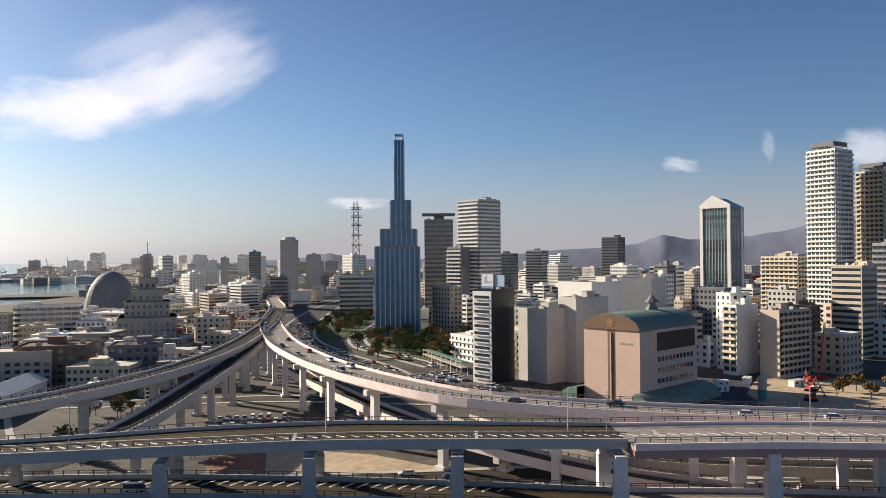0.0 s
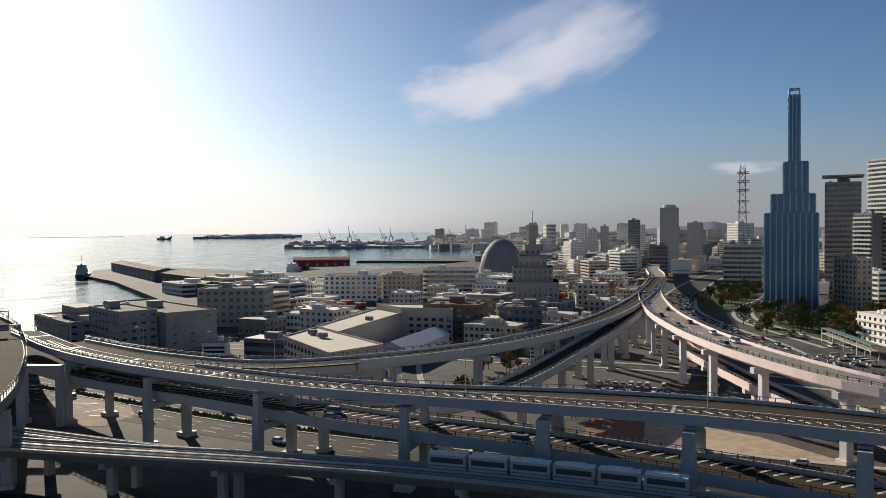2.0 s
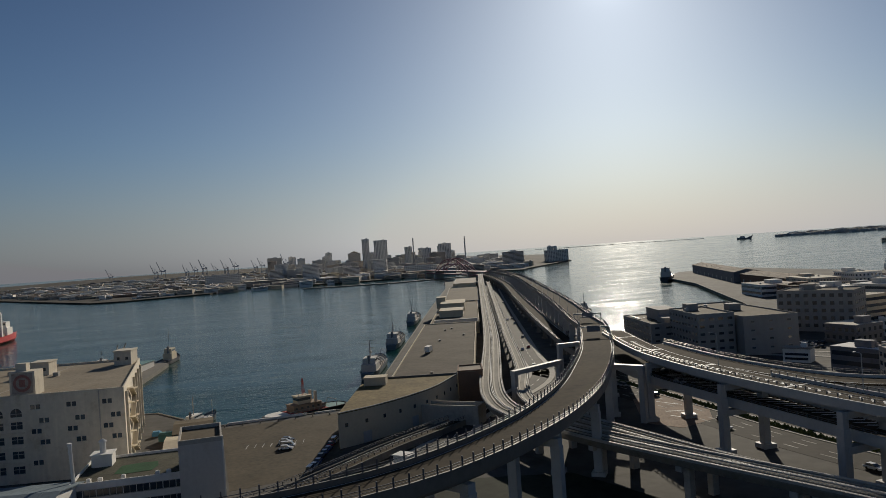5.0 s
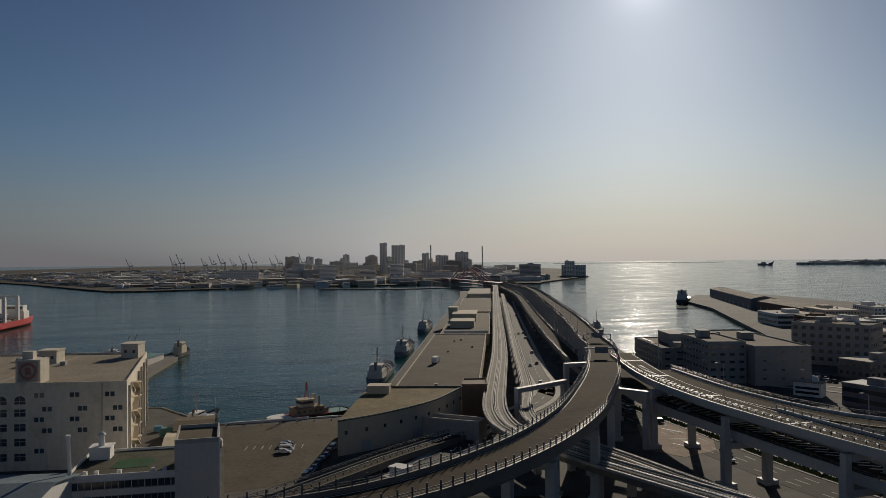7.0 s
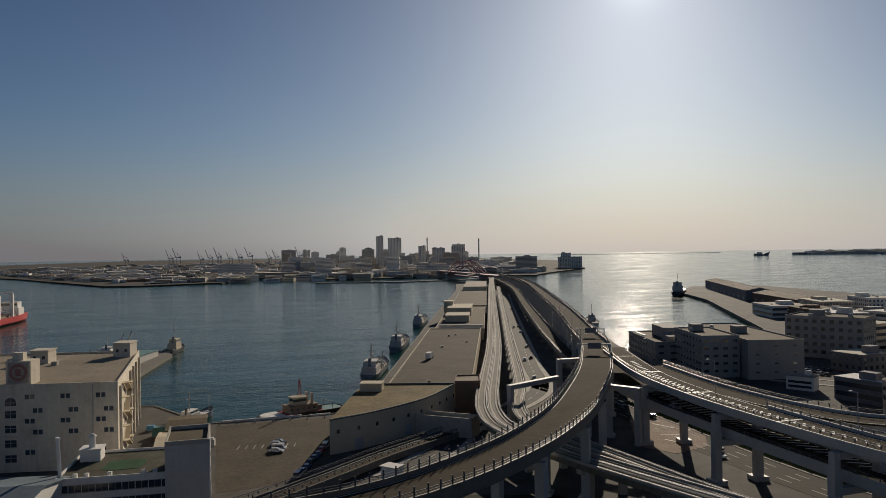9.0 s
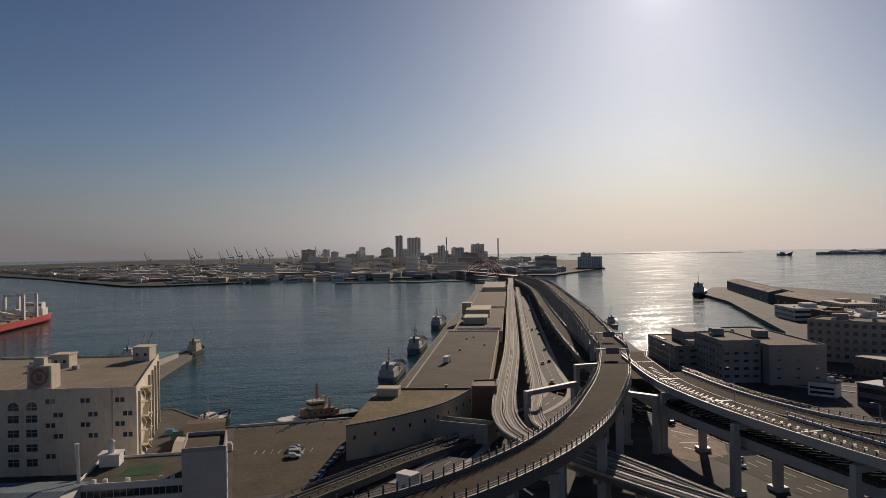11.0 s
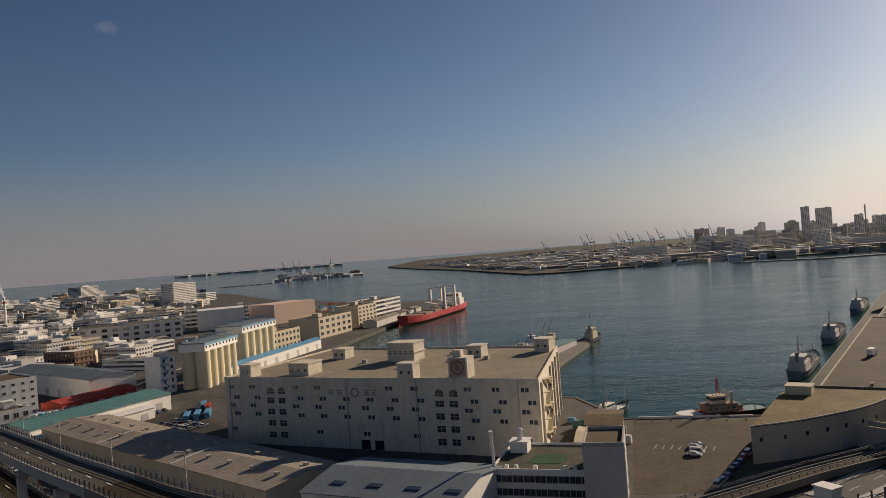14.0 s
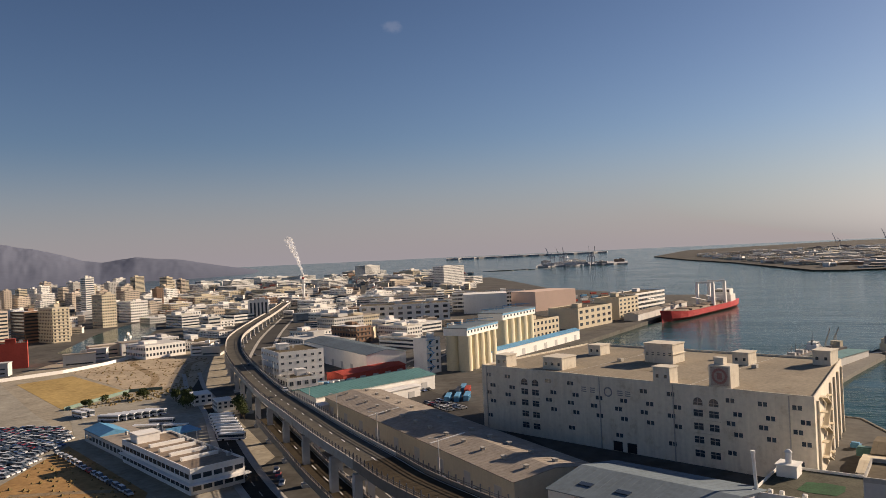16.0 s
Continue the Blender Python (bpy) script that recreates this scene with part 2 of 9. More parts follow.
M_STEEL_P = mat("pink_beige_painted_steel", (0.84, 0.69, 0.63), 0.55, vary=0.15, big=12, small=1, streak=0.4)
M_STRIP = mat("worn_concrete_running_strip", (0.4, 0.36, 0.29), 0.8, vary=0.3, big=10, small=0.8)
M_FENCE = mat("dark_steel_fence", (0.09, 0.09, 0.1), 0.5, vary=0.2)
M_LINE = mat("white_road_paint", (0.75, 0.74, 0.7), 0.7, vary=0.15, small=0.5)
M_LINE_W = mat("faded_white_road_paint", (0.38, 0.37, 0.33), 0.8, vary=0.4, big=6, small=0.5)
M_WHITE = mat("white_wall_paint", (0.82, 0.79, 0.73), 0.8, vary=0.12, big=12, small=1, streak=0.6)
M_WH = mat("stained_white_render", (0.68, 0.61, 0.49), 0.85, vary=0.3, big=14, small=1.2, streak=1.1)
M_ISLE = mat("island_paving", (0.07, 0.062, 0.05), 0.95, vary=0.6, big=70, small=14)
M_ROOF_W = mat("worn_warehouse_roof", (0.28, 0.235, 0.17), 0.9, vary=0.3, big=16, small=1.2)
M_FELT = mat("dark_mossy_roof_felt", (0.085, 0.08, 0.055), 0.95, vary=0.45, big=5, small=0.7)
# far land coloured pale in place of the haze in front of it
M_FARLAND = mat("haze_paled_far_land", (0.46, 0.45, 0.44), 0.95, vary=0.2, big=120, small=30)
M_CREAM = mat("cream_wall", (0.6, 0.52, 0.38), 0.85, vary=0.14, big=12, small=1, streak=0.5)
M_BEIGE = mat("beige_tile_wall", (0.58, 0.49, 0.39), 0.85, vary=0.14, big=12, small=1, streak=0.5)
M_TAN = mat("pinkish_tan_wall", (0.68, 0.5, 0.4), 0.85, vary=0.1, big=12, small=1, streak=0.4)
M_BROWN = mat("brown_brick_wall", (0.24, 0.15, 0.1), 0.85, vary=0.2, big=8, small=0.6, streak=0.4)
M_GREY = mat("grey_rendered_wall", (0.56, 0.54, 0.5), 0.85, vary=0.15, big=12, small=1, streak=0.5)
# darker copy of the grey wall: backlit shade is in its colour
M_GREY_BACKLIT = mat("backlit_weathered_grey_wall", (0.36, 0.34, 0.31), 0.85, vary=0.2, big=12, small=1, streak=0.6)
M_GREY_D = mat("dark_grey_wall", (0.2, 0.2, 0.21), 0.7, vary=0.2, big=12, small=1, streak=0.4)
M_BLACK = mat("black_glazed_wall", (0.025, 0.027, 0.032), 0.25, vary=0.2)
M_ROOF = mat("flat_concrete_roof", (0.125, 0.098, 0.06), 0.9, vary=0.28, big=15, small=1.5)
M_ROOF_P = mat("dark_brown_parking_roof", (0.1, 0.082, 0.058), 0.95, vary=0.35, big=14, small=1.4)
M_ROOF_M = mat("mossy_rust_stained_roof", (0.17, 0.125, 0.05), 0.9, vary=0.5, big=9, small=1.1)
M_ROOF_G = mat("grey_sheet_roof", (0.34, 0.29, 0.235), 0.85, vary=0.25, big=12, small=1.5)
M_ROOF_BR = mat("brown_rusty_roof", (0.27, 0.21, 0.155), 0.85, vary=0.3, big=10, small=1.5)
M_TEAL = mat("teal_sheet_roof", (0.09, 0.22, 0.21), 0.6, vary=0.2, big=14, small=1.5)
M_BLUE = mat("blue_sheet_roof", (0.1, 0.3, 0.48), 0.6, vary=0.2, big=14, small=1.5)
M_GREENROOF = mat("verdigris_copper_roof", (0.13, 0.2, 0.16), 0.6, vary=0.25, big=8, small=1)
M_RED = mat("red_hull_paint", (0.55, 0.03, 0.03), 0.45, vary=0.15, big=12, small=1, streak=0.3)
M_REDB = mat("brick_red_paint", (0.4, 0.07, 0.05), 0.7, vary=0.2, big=12, small=1)
M_HULL = mat("dark_hull_paint", (0.03, 0.035, 0.045), 0.5, vary=0.25, big=8, small=1)
M_SILO = mat("cream_silo_concrete", (0.68, 0.6, 0.42), 0.8, vary=0.14, big=10, small=1, streak=0.6)
M_TRACK = mat("guideway_concrete", (0.22, 0.2, 0.165), 0.85, vary=0.25, big=12, small=1)
M_GRASS_DRY = mat("dry_grass", (0.42, 0.29, 0.11), 0.95, vary=0.35, big=25, small=2.5)
M_SAND = mat("bare_sandy_ground", (0.44, 0.35, 0.24), 0.95, vary=0.3, big=25, small=2.5)
M_LEAF = mat("dark_evergreen_leaves", (0.07, 0.088, 0.03), 0.8, vary=0.5, big=6, small=0.8)
M_LEAF_B = mat("autumn_leaves", (0.2, 0.13, 0.05), 0.8, vary=0.5, big=6, small=0.8)
M_TRUNK = mat("tree_bark", (0.09, 0.065, 0.045), 0.9, vary=0.3)
# distance haze is put into the base colour: woods paled and turned blue
M_HILL = mat("haze_blue_wooded_hill", (0.135, 0.15, 0.2), 0.95, vary=0.07, big=420, small=30)
M_GLASS = glass_mat("window_glass", (0.035, 0.045, 0.055))
M_GLASS_B = glass_mat("blue_curtain_glass", (0.03, 0.11, 0.2), 0.12)
M_GLASS_G = glass_mat("green_grey_curtain_glass", (0.08, 0.13, 0.15), 0.12)
M_MULLION = mat("pale_blue_mullion", (0.34, 0.5, 0.62), 0.5, vary=0.1)
M_PINKARCH = mat("crimson_bridge_paint", (0.3, 0.09, 0.1), 0.5, vary=0.15)
# crane grey lightened to carry the haze of distance
M_CRANE = mat("haze_paled_crane_paint", (0.42, 0.42, 0.44), 0.6, vary=0.1)
M_STEAM = bpy.data.materials.new("white_steam")
M_STEAM.use_nodes = True
_n, _l = M_STEAM.node_tree.nodes, M_STEAM.node_tree.links
_mix, _both = _n.new("ShaderNodeMixShader"), _n.new("ShaderNodeAddShader")
_n.remove(_n["Principled BSDF"])
_l.new(_n.new("ShaderNodeBsdfDiffuse").outputs[0], _both.inputs[0])
_l.new(_n.new("ShaderNodeBsdfTranslucent").outputs[0], _both.inputs[1])
_puff, _thin = _n.new("ShaderNodeTexNoise"), _n.new("ShaderNodeMapRange")
_puff.inputs["Scale"].default_value, _puff.inputs["Detail"].default_value = 0.16, 5
_l.new(_n.new("ShaderNodeNewGeometry").outputs["Position"], _puff.inputs["Vector"])
_thin.inputs[1].default_value, _thin.inputs[2].default_value = 0.38, 0.64
_thin.inputs[3].default_value, _thin.inputs[4].default_value = 0.02, 0.42
_l.new(_puff.outputs["Fac"], _thin.inputs[0])
_l.new(_thin.outputs[0], _mix.inputs[0])
for _sh in ("Diffuse BSDF", "Translucent BSDF"):
    _n[_sh].inputs["Color"].default_value = (0.48, 0.48, 0.48, 1)
_l.new(_n.new("ShaderNodeBsdfTransparent").outputs[0], _mix.inputs[1])
_l.new(_both.outputs[0], _mix.inputs[2])
_l.new(_mix.outputs[0], _n["Material Output"].inputs[0])
CAR_PAINTS = [mat("car_paint_" + k, c, 0.3, vary=0.05, spec=0.6) for k, c in (("white", (0.7, 0.7, 0.7)), ("silver", (0.4, 0.41, 0.42)), ("black", (0.03, 0.03, 0.035)), ("red", (0.4, 0.03, 0.03)), ("blue", (0.05, 0.1, 0.25)))]
M_TYRE = mat("black_rubber", (0.02, 0.02, 0.02), 0.8, vary=0.2)

# ---------- mesh helpers ----------


class Build:
    """Collects vertices and faces of one mesh."""

    def __init__(self):
        self.v, self.f, self.m = [], [], []

    def add(self, verts, faces, m=0):
        o = len(self.v)
        self.v.extend(verts)
        self.f.extend([tuple(i + o for i in q) for q in faces])
        self.m.extend([m] * len(faces))
        return self

    def box(self, x0, x1, y0, y1, z0, z1, m=0, at=None):
        c = [(x0, y0, z0), (x1, y0, z0), (x1, y1, z0), (x0, y1, z0), (x0, y0, z1), (x1, y0, z1), (x1, y1, z1), (x0, y1, z1)]
        if at is not None:
            c = [tuple(at @ Vector(p)) for p in c]
        return self.add(c, [(3, 2, 1, 0), (4, 5, 6, 7), (0, 1, 5, 4), (1, 2, 6, 5), (2, 3, 7, 6), (3, 0, 4, 7)], m)

    def prism(self, poly, z0, z1, m=0, cap=None):
        n = len(poly)
        area = sum(poly[i][0] * poly[(i + 1) % n][1] - poly[(i + 1) % n][0] * poly[i][1] for i in range(n))
        if area < 0:
            poly = poly[::-1]
        self.add([(x, y, z0) for x, y in poly] + [(x, y, z1) for x, y in poly], [(i, (i + 1) % n, (i + 1) % n + n, i + n) for i in range(n)], m)
        self.add([(x, y, z1) for x, y in poly], [tuple(range(n))], m if cap is None else cap)
        return self.add([(x, y, z0) for x, y in poly], [tuple(range(n))[::-1]], m)

    def cyl(self, x, y, z0, z1, r0, r1=None, n=12, m=0):
        r1 = r0 if r1 is None else r1
        a = [2 * math.pi * i / n for i in range(n)]
        v = [(x + r0 * math.cos(q), y + r0 * math.sin(q), z0) for q in a] + [(x + r1 * math.cos(q), y + r1 * math.sin(q), z1) for q in a]
        f = [(i, (i + 1) % n, (i + 1) % n + n, i + n) for i in range(n)] + [tuple(range(n))[::-1], tuple(range(n, 2 * n))]
        return self.add(v, f, m)

    def tube(self, a, b, r, n=6, m=0):
        a, b = Vector(a), Vector(b)
        q = (b - a).to_track_quat("Z", "Y")
        v = []
        for p in (a, b):
            v += [tuple(p + q @ Vector((r * math.cos(2 * math.pi * i / n), r * math.sin(2 * math.pi * i / n), 0))) for i in range(n)]
        return self.add(v, [(i, (i + 1) % n, (i + 1) % n + n, i + n) for i in range(n)] + [tuple(range(n))[::-1], tuple(range(n, 2 * n))], m)

    def sweep(self, path, section, m=0):
        """A closed section (across to the left, up) swept along a path of (x, y, z)."""
        pts = [Vector(p) for p in path]
        k, n = len(section), len(pts)
        v = []
        for i, p in enumerate(pts):
            t = pts[min(i + 1, n - 1)] - pts[max(i - 1, 0)]
            t.z = 0
            t.normalize()
            left = Vector((-t.y, t.x, 0))
            v += [tuple(p + left * a + Vector((0, 0, b))) for a, b in section]
        f = [(i * k + j, i * k + (j + 1) % k, (i + 1) * k + (j + 1) % k, (i + 1) * k + j) for i in range(n - 1) for j in range(k)]
        f += [tuple(range(k))[::-1], tuple(range((n - 1) * k, n * k))]
        area = sum(section[i][0] * section[(i + 1) % k][1] - section[(i + 1) % k][0] * section[i][1] for i in range(k))
        if area > 0:
            f = [q[::-1] for q in f]
        return self.add(v, f, m)

    def mesh(self, name, mats):
        me = bpy.data.meshes.new(name)
        me.from_pydata(self.v, [], self.f)
        for mm in mats:
            me.materials.append(mm)
        if any(self.m):
            me.polygons.foreach_set("material_index", self.m)
        me.update()
        return me


def part(name, build, mats, parent, label="", kind=""):
    """Links a collected mesh, or a ready one, as one object under a thing or a part."""
    if not isinstance(mats, (list, tuple)):
        mats = [mats]
    me = build.mesh(name, mats) if isinstance(build, Build) else build
    ob = new(name, me)
    ob.parent = parent
    if label or kind:
        tagged(ob, label, kind=kind)
    return ob


def thing(name, label, category, m=None, group="", kind=""):
    ob = new(name)
    ob.empty_display_size = 0.5
    if m is not None:
        ob.matrix_world = m
    return tagged(ob, label, category, group, kind)


def smooth(points, step=6.0):
    """A Catmull-Rom curve through points of any dimension."""
    p = [np.array(q, float) for q in points]
    p = [2 * p[0] - p[1]] + p + [2 * p[-1] - p[-2]]
    out = []
    for i in range(1, len(p) - 2):
        a, b, c, d = p[i - 1:i + 3]
        n = max(1, int(np.linalg.norm((c - b)[:2]) / step))
        for j in range(n):
            t = j / n
            out.append(0.5 * ((2 * b) + (c - a) * t + (2 * a - 5 * b + 4 * c - d) * t * t + (3 * b - a - 3 * c + d) * t ** 3))
    out.append(p[-2])
    return [tuple(float(e) for e in q) for q in out]


def along(path):
    """Each point of a path with its distance and heading."""
    out, s = [], 0.0
    for i, p in enumerate(path):
        q = path[min(i + 1, len(path) - 1)]
        o = path[max(i - 1, 0)]
        out.append((s, Vector(p), math.atan2(q[1] - o[1], q[0] - o[0])))
        s += math.dist(p[:2], q[:2])
    return out


def spaced(path, gap, start=0.0):
    """Places every gap metres along a path: point and heading."""
    rows, res, want = along(path), [], start
    for (s0, p0, h0), (s1, p1, h1) in zip(rows, rows[1:]):
        while want <= s1 and s1 > s0:
            k = (want - s0) / (s1 - s0)
            res.append((p0.lerp(p1, k), math.atan2(p1.y - p0.y, p1.x - p0.x)))
            want += gap
    return res


def swell(r):
    """Rise of the far sheet of sea, so that it ends at the true horizon."""
    return 0.0 if r < 1500 else 44.0 * ((r - 1500) / 3400) ** 1.5

# ---------- sea and land ----------
b = Build()
rings = [0, 300, 700, 1100, 1500, 1800, 2200, 2700, 3200, 3700, 4200, 4600, 4960]
SEG = 96
b.v = [(rr * math.cos(2 * math.pi * i / SEG), rr * math.sin(2 * math.pi * i / SEG), swell(rr)) for rr in rings[1:] for i in range(SEG)] + [(0, 0, 0)]
b.f = [(k * SEG + i, (k + 1) * SEG + i, (k + 1) * SEG + (i + 1) % SEG, k * SEG + (i + 1) % SEG) for k in range(len(rings) - 2) for i in range(SEG)]
b.f += [(len(b.v) - 1, i, (i + 1) % SEG) for i in range(SEG)]
b.m = [0] * len(b.f)
sea = part("water", b, M_WATER, None)
tagged(sea, "calm dark teal harbour water with fine ripples", "water", kind="structure")

G = 3.0   # level of the quays

COAST = [(4300, 2400), (0, 4600), (-2600, 3900), (-2848, 3505), (-1572, 2081), (-1245, 1911), (-920, 1829), (-800, 1650), (-640, 1400), (-690, 1370),
         (-845, 1190), (-835, 1170), (-620, 1230), (-600, 990), (-640, 915), (-880, 1075), (-895, 1050), (-690, 880), (-700, 800), (-990, 860), (-1030, 760), (-920, 655),
         (-756, 582), (-465, 412), (-432, 385), (-430, 330), (-395, 268), (-420, 262), (-560, 318), (-1330, 625), (-1400, 600), (-1360, 475),
         (-1114, 390), (-722, 236), (-468, 138), (-346, 91), (-314, 78), (-289, 63), (-289, 13), (-331, -7), (-342, -40), (-355, -120), (-365, -190),
         (-477, -201), (-706, -200), (-1030, -204), (-1040, -300), (-1250, -560), (-1554, -788), (-2150, -1250), (-3000, -1900), (-3300, -3000), (0, -4500), (4300, -2400)]
b = Build().prism(COAST, -3, G)
ground = tagged(part("ground", b, M_GROUND, None), "grey and brown paved harbour land with quay edges", "ground", kind="structure")

# quay kerb of dark timber and concrete along the near harbour edge
for run in (COAST[21:27], COAST[32:44]):
    pth = [(x, y, G) for x, y in run]
    b = Build().sweep(pth, [(-0.5, -2.6), (0.35, -2.6), (0.35, 0.35), (-0.5, 0.35)])
    tagged(part("quay_kerb", b, M_CONC_D, None), "dark weathered concrete kerb along the quay edge", "kerb", kind="structure")

# the jetty behind the big warehouse
b = Build().prism([(-336, -62), (-440, -54), (-536, -30), (-530, -14), (-512, -6), (-445, -18), (-336, -34)], -2, 2.2)
tagged(part("jetty", b, M_CONC_D, None), "dark concrete jetty reaching into the basin", "jetty", kind="structure")

# the artificial island across the harbour
ISLE = [(-1730, -180), (-1700, -110), (-1760, 60), (-1990, 140), (-1790, 330), (-1770, 460), (-1830, 640), (-1700, 800), (-1760, 840), (-2100, 1150), (-2900, 1500), (-4200, 1300),
        (-4600, -300), (-3900, -1000), (-3150, -940), (-2700, -700), (-2290, -446)]
b = Build()
n = len(ISLE)
b.add([(x, y, swell(math.hypot(x, y)) + 3) for x, y in ISLE] + [(x, y, -2) for x, y in ISLE], [tuple(range(n))[::-1]] + [(i, (i + 1) % n, (i + 1) % n + n, i + n) for i in range(n)])
tagged(part("island_ground", b, M_ISLE, None), "low flat artificial island of paved quays across the harbour", "island", kind="structure")
b = Build().prism([(-1640, 250), (-1560, 420), (-1600, 640), (-1615, 640), (-1580, 420), (-1655, 250)], -2, 2.5)
tagged(part("breakwater", b, M_CONC_D, None), "low dark breakwater off the island", "breakwater", kind="structure")

# ---------- elevated roads ----------
DECK_H = 23.0


def offset(path, d):
    return [(p.x - math.sin(h) * d, p.y + math.cos(h) * d, p.z) for _, p, h in along(path)]


PILLARS = []   # footprints, kept free of other things
ROADPTS = []   # centre lines of all roads


def elevated_road(label, pts, width, steel, pillars=34.0, start=10.0, lanes=2, single=0.0, depth=2.4, fences=(1, -1), skip=(), dash=None, beam=True, pillar_mat=None, post=1.95, gap=14.0, girder_mat=None, painted=lambda p: True, sides=(1, -1), par=1.0, deck_mat=None, skirt=1.5, inset=1.2):
    """Deck, girder, parapets with rail fences, paint and pillars along a curve of (x, y, z)."""
    path = smooth(pts, 7.0)
    ROADPTS.extend(path)
    hw = width / 2
    root = thing("elevated_road", label, "elevated road", kind="structure")
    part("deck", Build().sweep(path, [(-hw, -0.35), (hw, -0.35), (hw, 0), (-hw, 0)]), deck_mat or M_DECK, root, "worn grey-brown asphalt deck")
    gw = hw - inset
    part("girder", Build().sweep(path, [(-gw, -depth), (gw, -depth), (gw + inset * 0.4, -0.36), (-gw - inset * 0.4, -0.36)]), girder_mat or steel, root)
    for sgn in sides:
        e = sgn * hw
        sec = [(e - 0.18, -skirt), (e + 0.18, -skirt), (e + 0.18, par), (e - 0.18, par)]
        part("parapet", Build().sweep(path, sec), steel, root)
        if sgn in fences:
            b = Build()
            side = offset(path, e)
            b.sweep(side, [(-0.06, 1.75), (0.06, 1.75), (0.06, 1.87), (-0.06, 1.87)])
            b.sweep(side, [(-0.05, 1.35), (0.05, 1.35), (0.05, 1.43), (-0.05, 1.43)])
            part("rail", b, M_FENCE, root)
            b = Build()
            for p, h in spaced(side, 3.0):
                b.box(-0.11, 0.11, -0.11, 0.11, 0.95, post, at=Matrix.Translation(p) @ Matrix.Rotation(h, 4, "Z"))
            part("rail_post", b, M_FENCE, root, kind="stuff")
    for e in (-hw + 0.6, hw - 0.6):
        part("edge_line", Build().sweep(path, [(e - 0.1, 0.004), (e + 0.1, 0.004), (e + 0.1, 0.02), (e - 0.1, 0.02)]), M_LINE, root)
    dm = Build().box(-2.6, 2.6, -0.16, 0.16, 0.004, 0.02).mesh("lane_dash", [dash or M_LINE])
    for k in range(1, lanes):
        rows = [q for q in spaced(offset(path, -hw + k * width / lanes), gap) if math.hypot(q[0].x, q[0].y) < 460 and painted(q[0])]
        for p, h in rows[:70]:
            part("lane_dash", dm, None, root).matrix_world = Matrix.Translation(p) @ Matrix.Rotation(h, 4, "Z")
    for i, (p, h) in enumerate(spaced(path, pillars, start)):
        if i in skip:
            continue
        m = Matrix.Translation((p.x, p.y, 0)) @ Matrix.Rotation(h, 4, "Z")
        top = p.z - depth
        if beam:
            bb = Build()
            ends = [(-0.9, top - 1.5), (0.9, top - 1.5), (0.9, top), (-0.9, top)]
            bb.box(-1.0, 1.0, -hw - 0.3, hw + 0.3, top - 1.7, top - 0.01)
            part("cross_beam", bb, pillar_mat or steel, root).matrix_world = m
        for o in ((single,) if single is not None else (-hw + 0.6, hw - 0.6)):
            pb = Build()
            pb.box(-1.05, 1.05, o - 1.05, o + 1.05, G - 1, top - 1.7 if beam else top - 0.01)
            pb.box(-1.7, 1.7, o - 1.7, o + 1.7, G - 1, G + 1.0)
            part("pillar", pb, pillar_mat or steel, root).matrix_world = m
            PILLARS.append((p.x, p.y))
    return root, path


z = DECK_H
# the coastal expressway in front, joined by the ramp from the city
R1 = [(-272, 172, z), (-222, 154, z), (-190, 147, z), (-160, 144, z), (-120, 143.5, z), (-90, 147, z), (-57, 153, z), (-22, 158, z), (35, 158, z), (70, 159, z), (110, 154, z), (160, 141, z), (230, 107, z), (300, 48, z)]
elevated_road("pale steel elevated expressway with rail fences on tall pillars", R1[:9], 10, M_STEEL_W, pillars=900, start=5000, lanes=1, sides=(-1,), par=0.65, post=1.7, depth=1.7)
elevated_road("pinkish elevated expressway continuing along the coast", R1[8:], 19, M_STEEL_P, pillars=900, start=5000, lanes=1, girder_mat=M_SOFFIT, par=0.65, post=1.7, deck_mat=M_DECK_P, skirt=0.7, inset=0.4)
# the curve from the bridge to the eastern expressway
R0 = [(-1340, 560, 19), (-960, 438, 22), (-560, 284, z), (-430, 232, z), (-345, 196, z), (-300, 177.5, z), (-264, 158.5, z), (-236, 142.5, z), (-208, 124.5, z), (-178, 103.5, z), (-156, 84, z), (-142, 68, z), (-131, 52, z), (-123.5, 36, z), (-119.5, 14, z), (-119, -10, z),
      (-123, -40, z), (-139, -79, z), (-154, -103, 22.4), (-174, -134, 21.4), (-199, -170, 20.0), (-231, -216, 18.2), (-272, -271, 16.2), (-330, -346, 14.0), (-384, -410, 12.8), (-448, -477, 12.2), (-538, -554, 11.6), (-675, -664, 11.2), (-840, -800, 11)]
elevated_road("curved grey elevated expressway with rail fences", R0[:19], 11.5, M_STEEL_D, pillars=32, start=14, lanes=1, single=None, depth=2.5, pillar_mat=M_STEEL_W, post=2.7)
# same road carried on; deck and parapets coloured paler, as if better lit
elevated_road("eastern expressway in lit-pale colours with dashed lanes running to the works", R0[18:], 11.5, M_CONC, pillars=32, start=20, lanes=2, single=None, depth=2.5, pillar_mat=M_STEEL_W, post=2.4, gap=13.0, deck_mat=M_DECK_LIT)
# city ramp with cars
R3 = [(-230, 980, 18), (-190, 790, 19), (-150, 640, 21), (-128, 540, 22), (-107, 440, z), (-80, 348, z), (-56, 290, z), (-36, 253, z), (-20, 230, z), (0, 207, z), (22, 194, z), (50, 184, z), (85, 176, z), (118, 168, z)]
R3 = [(x, y, q - 0.05) for x, y, q in R3]
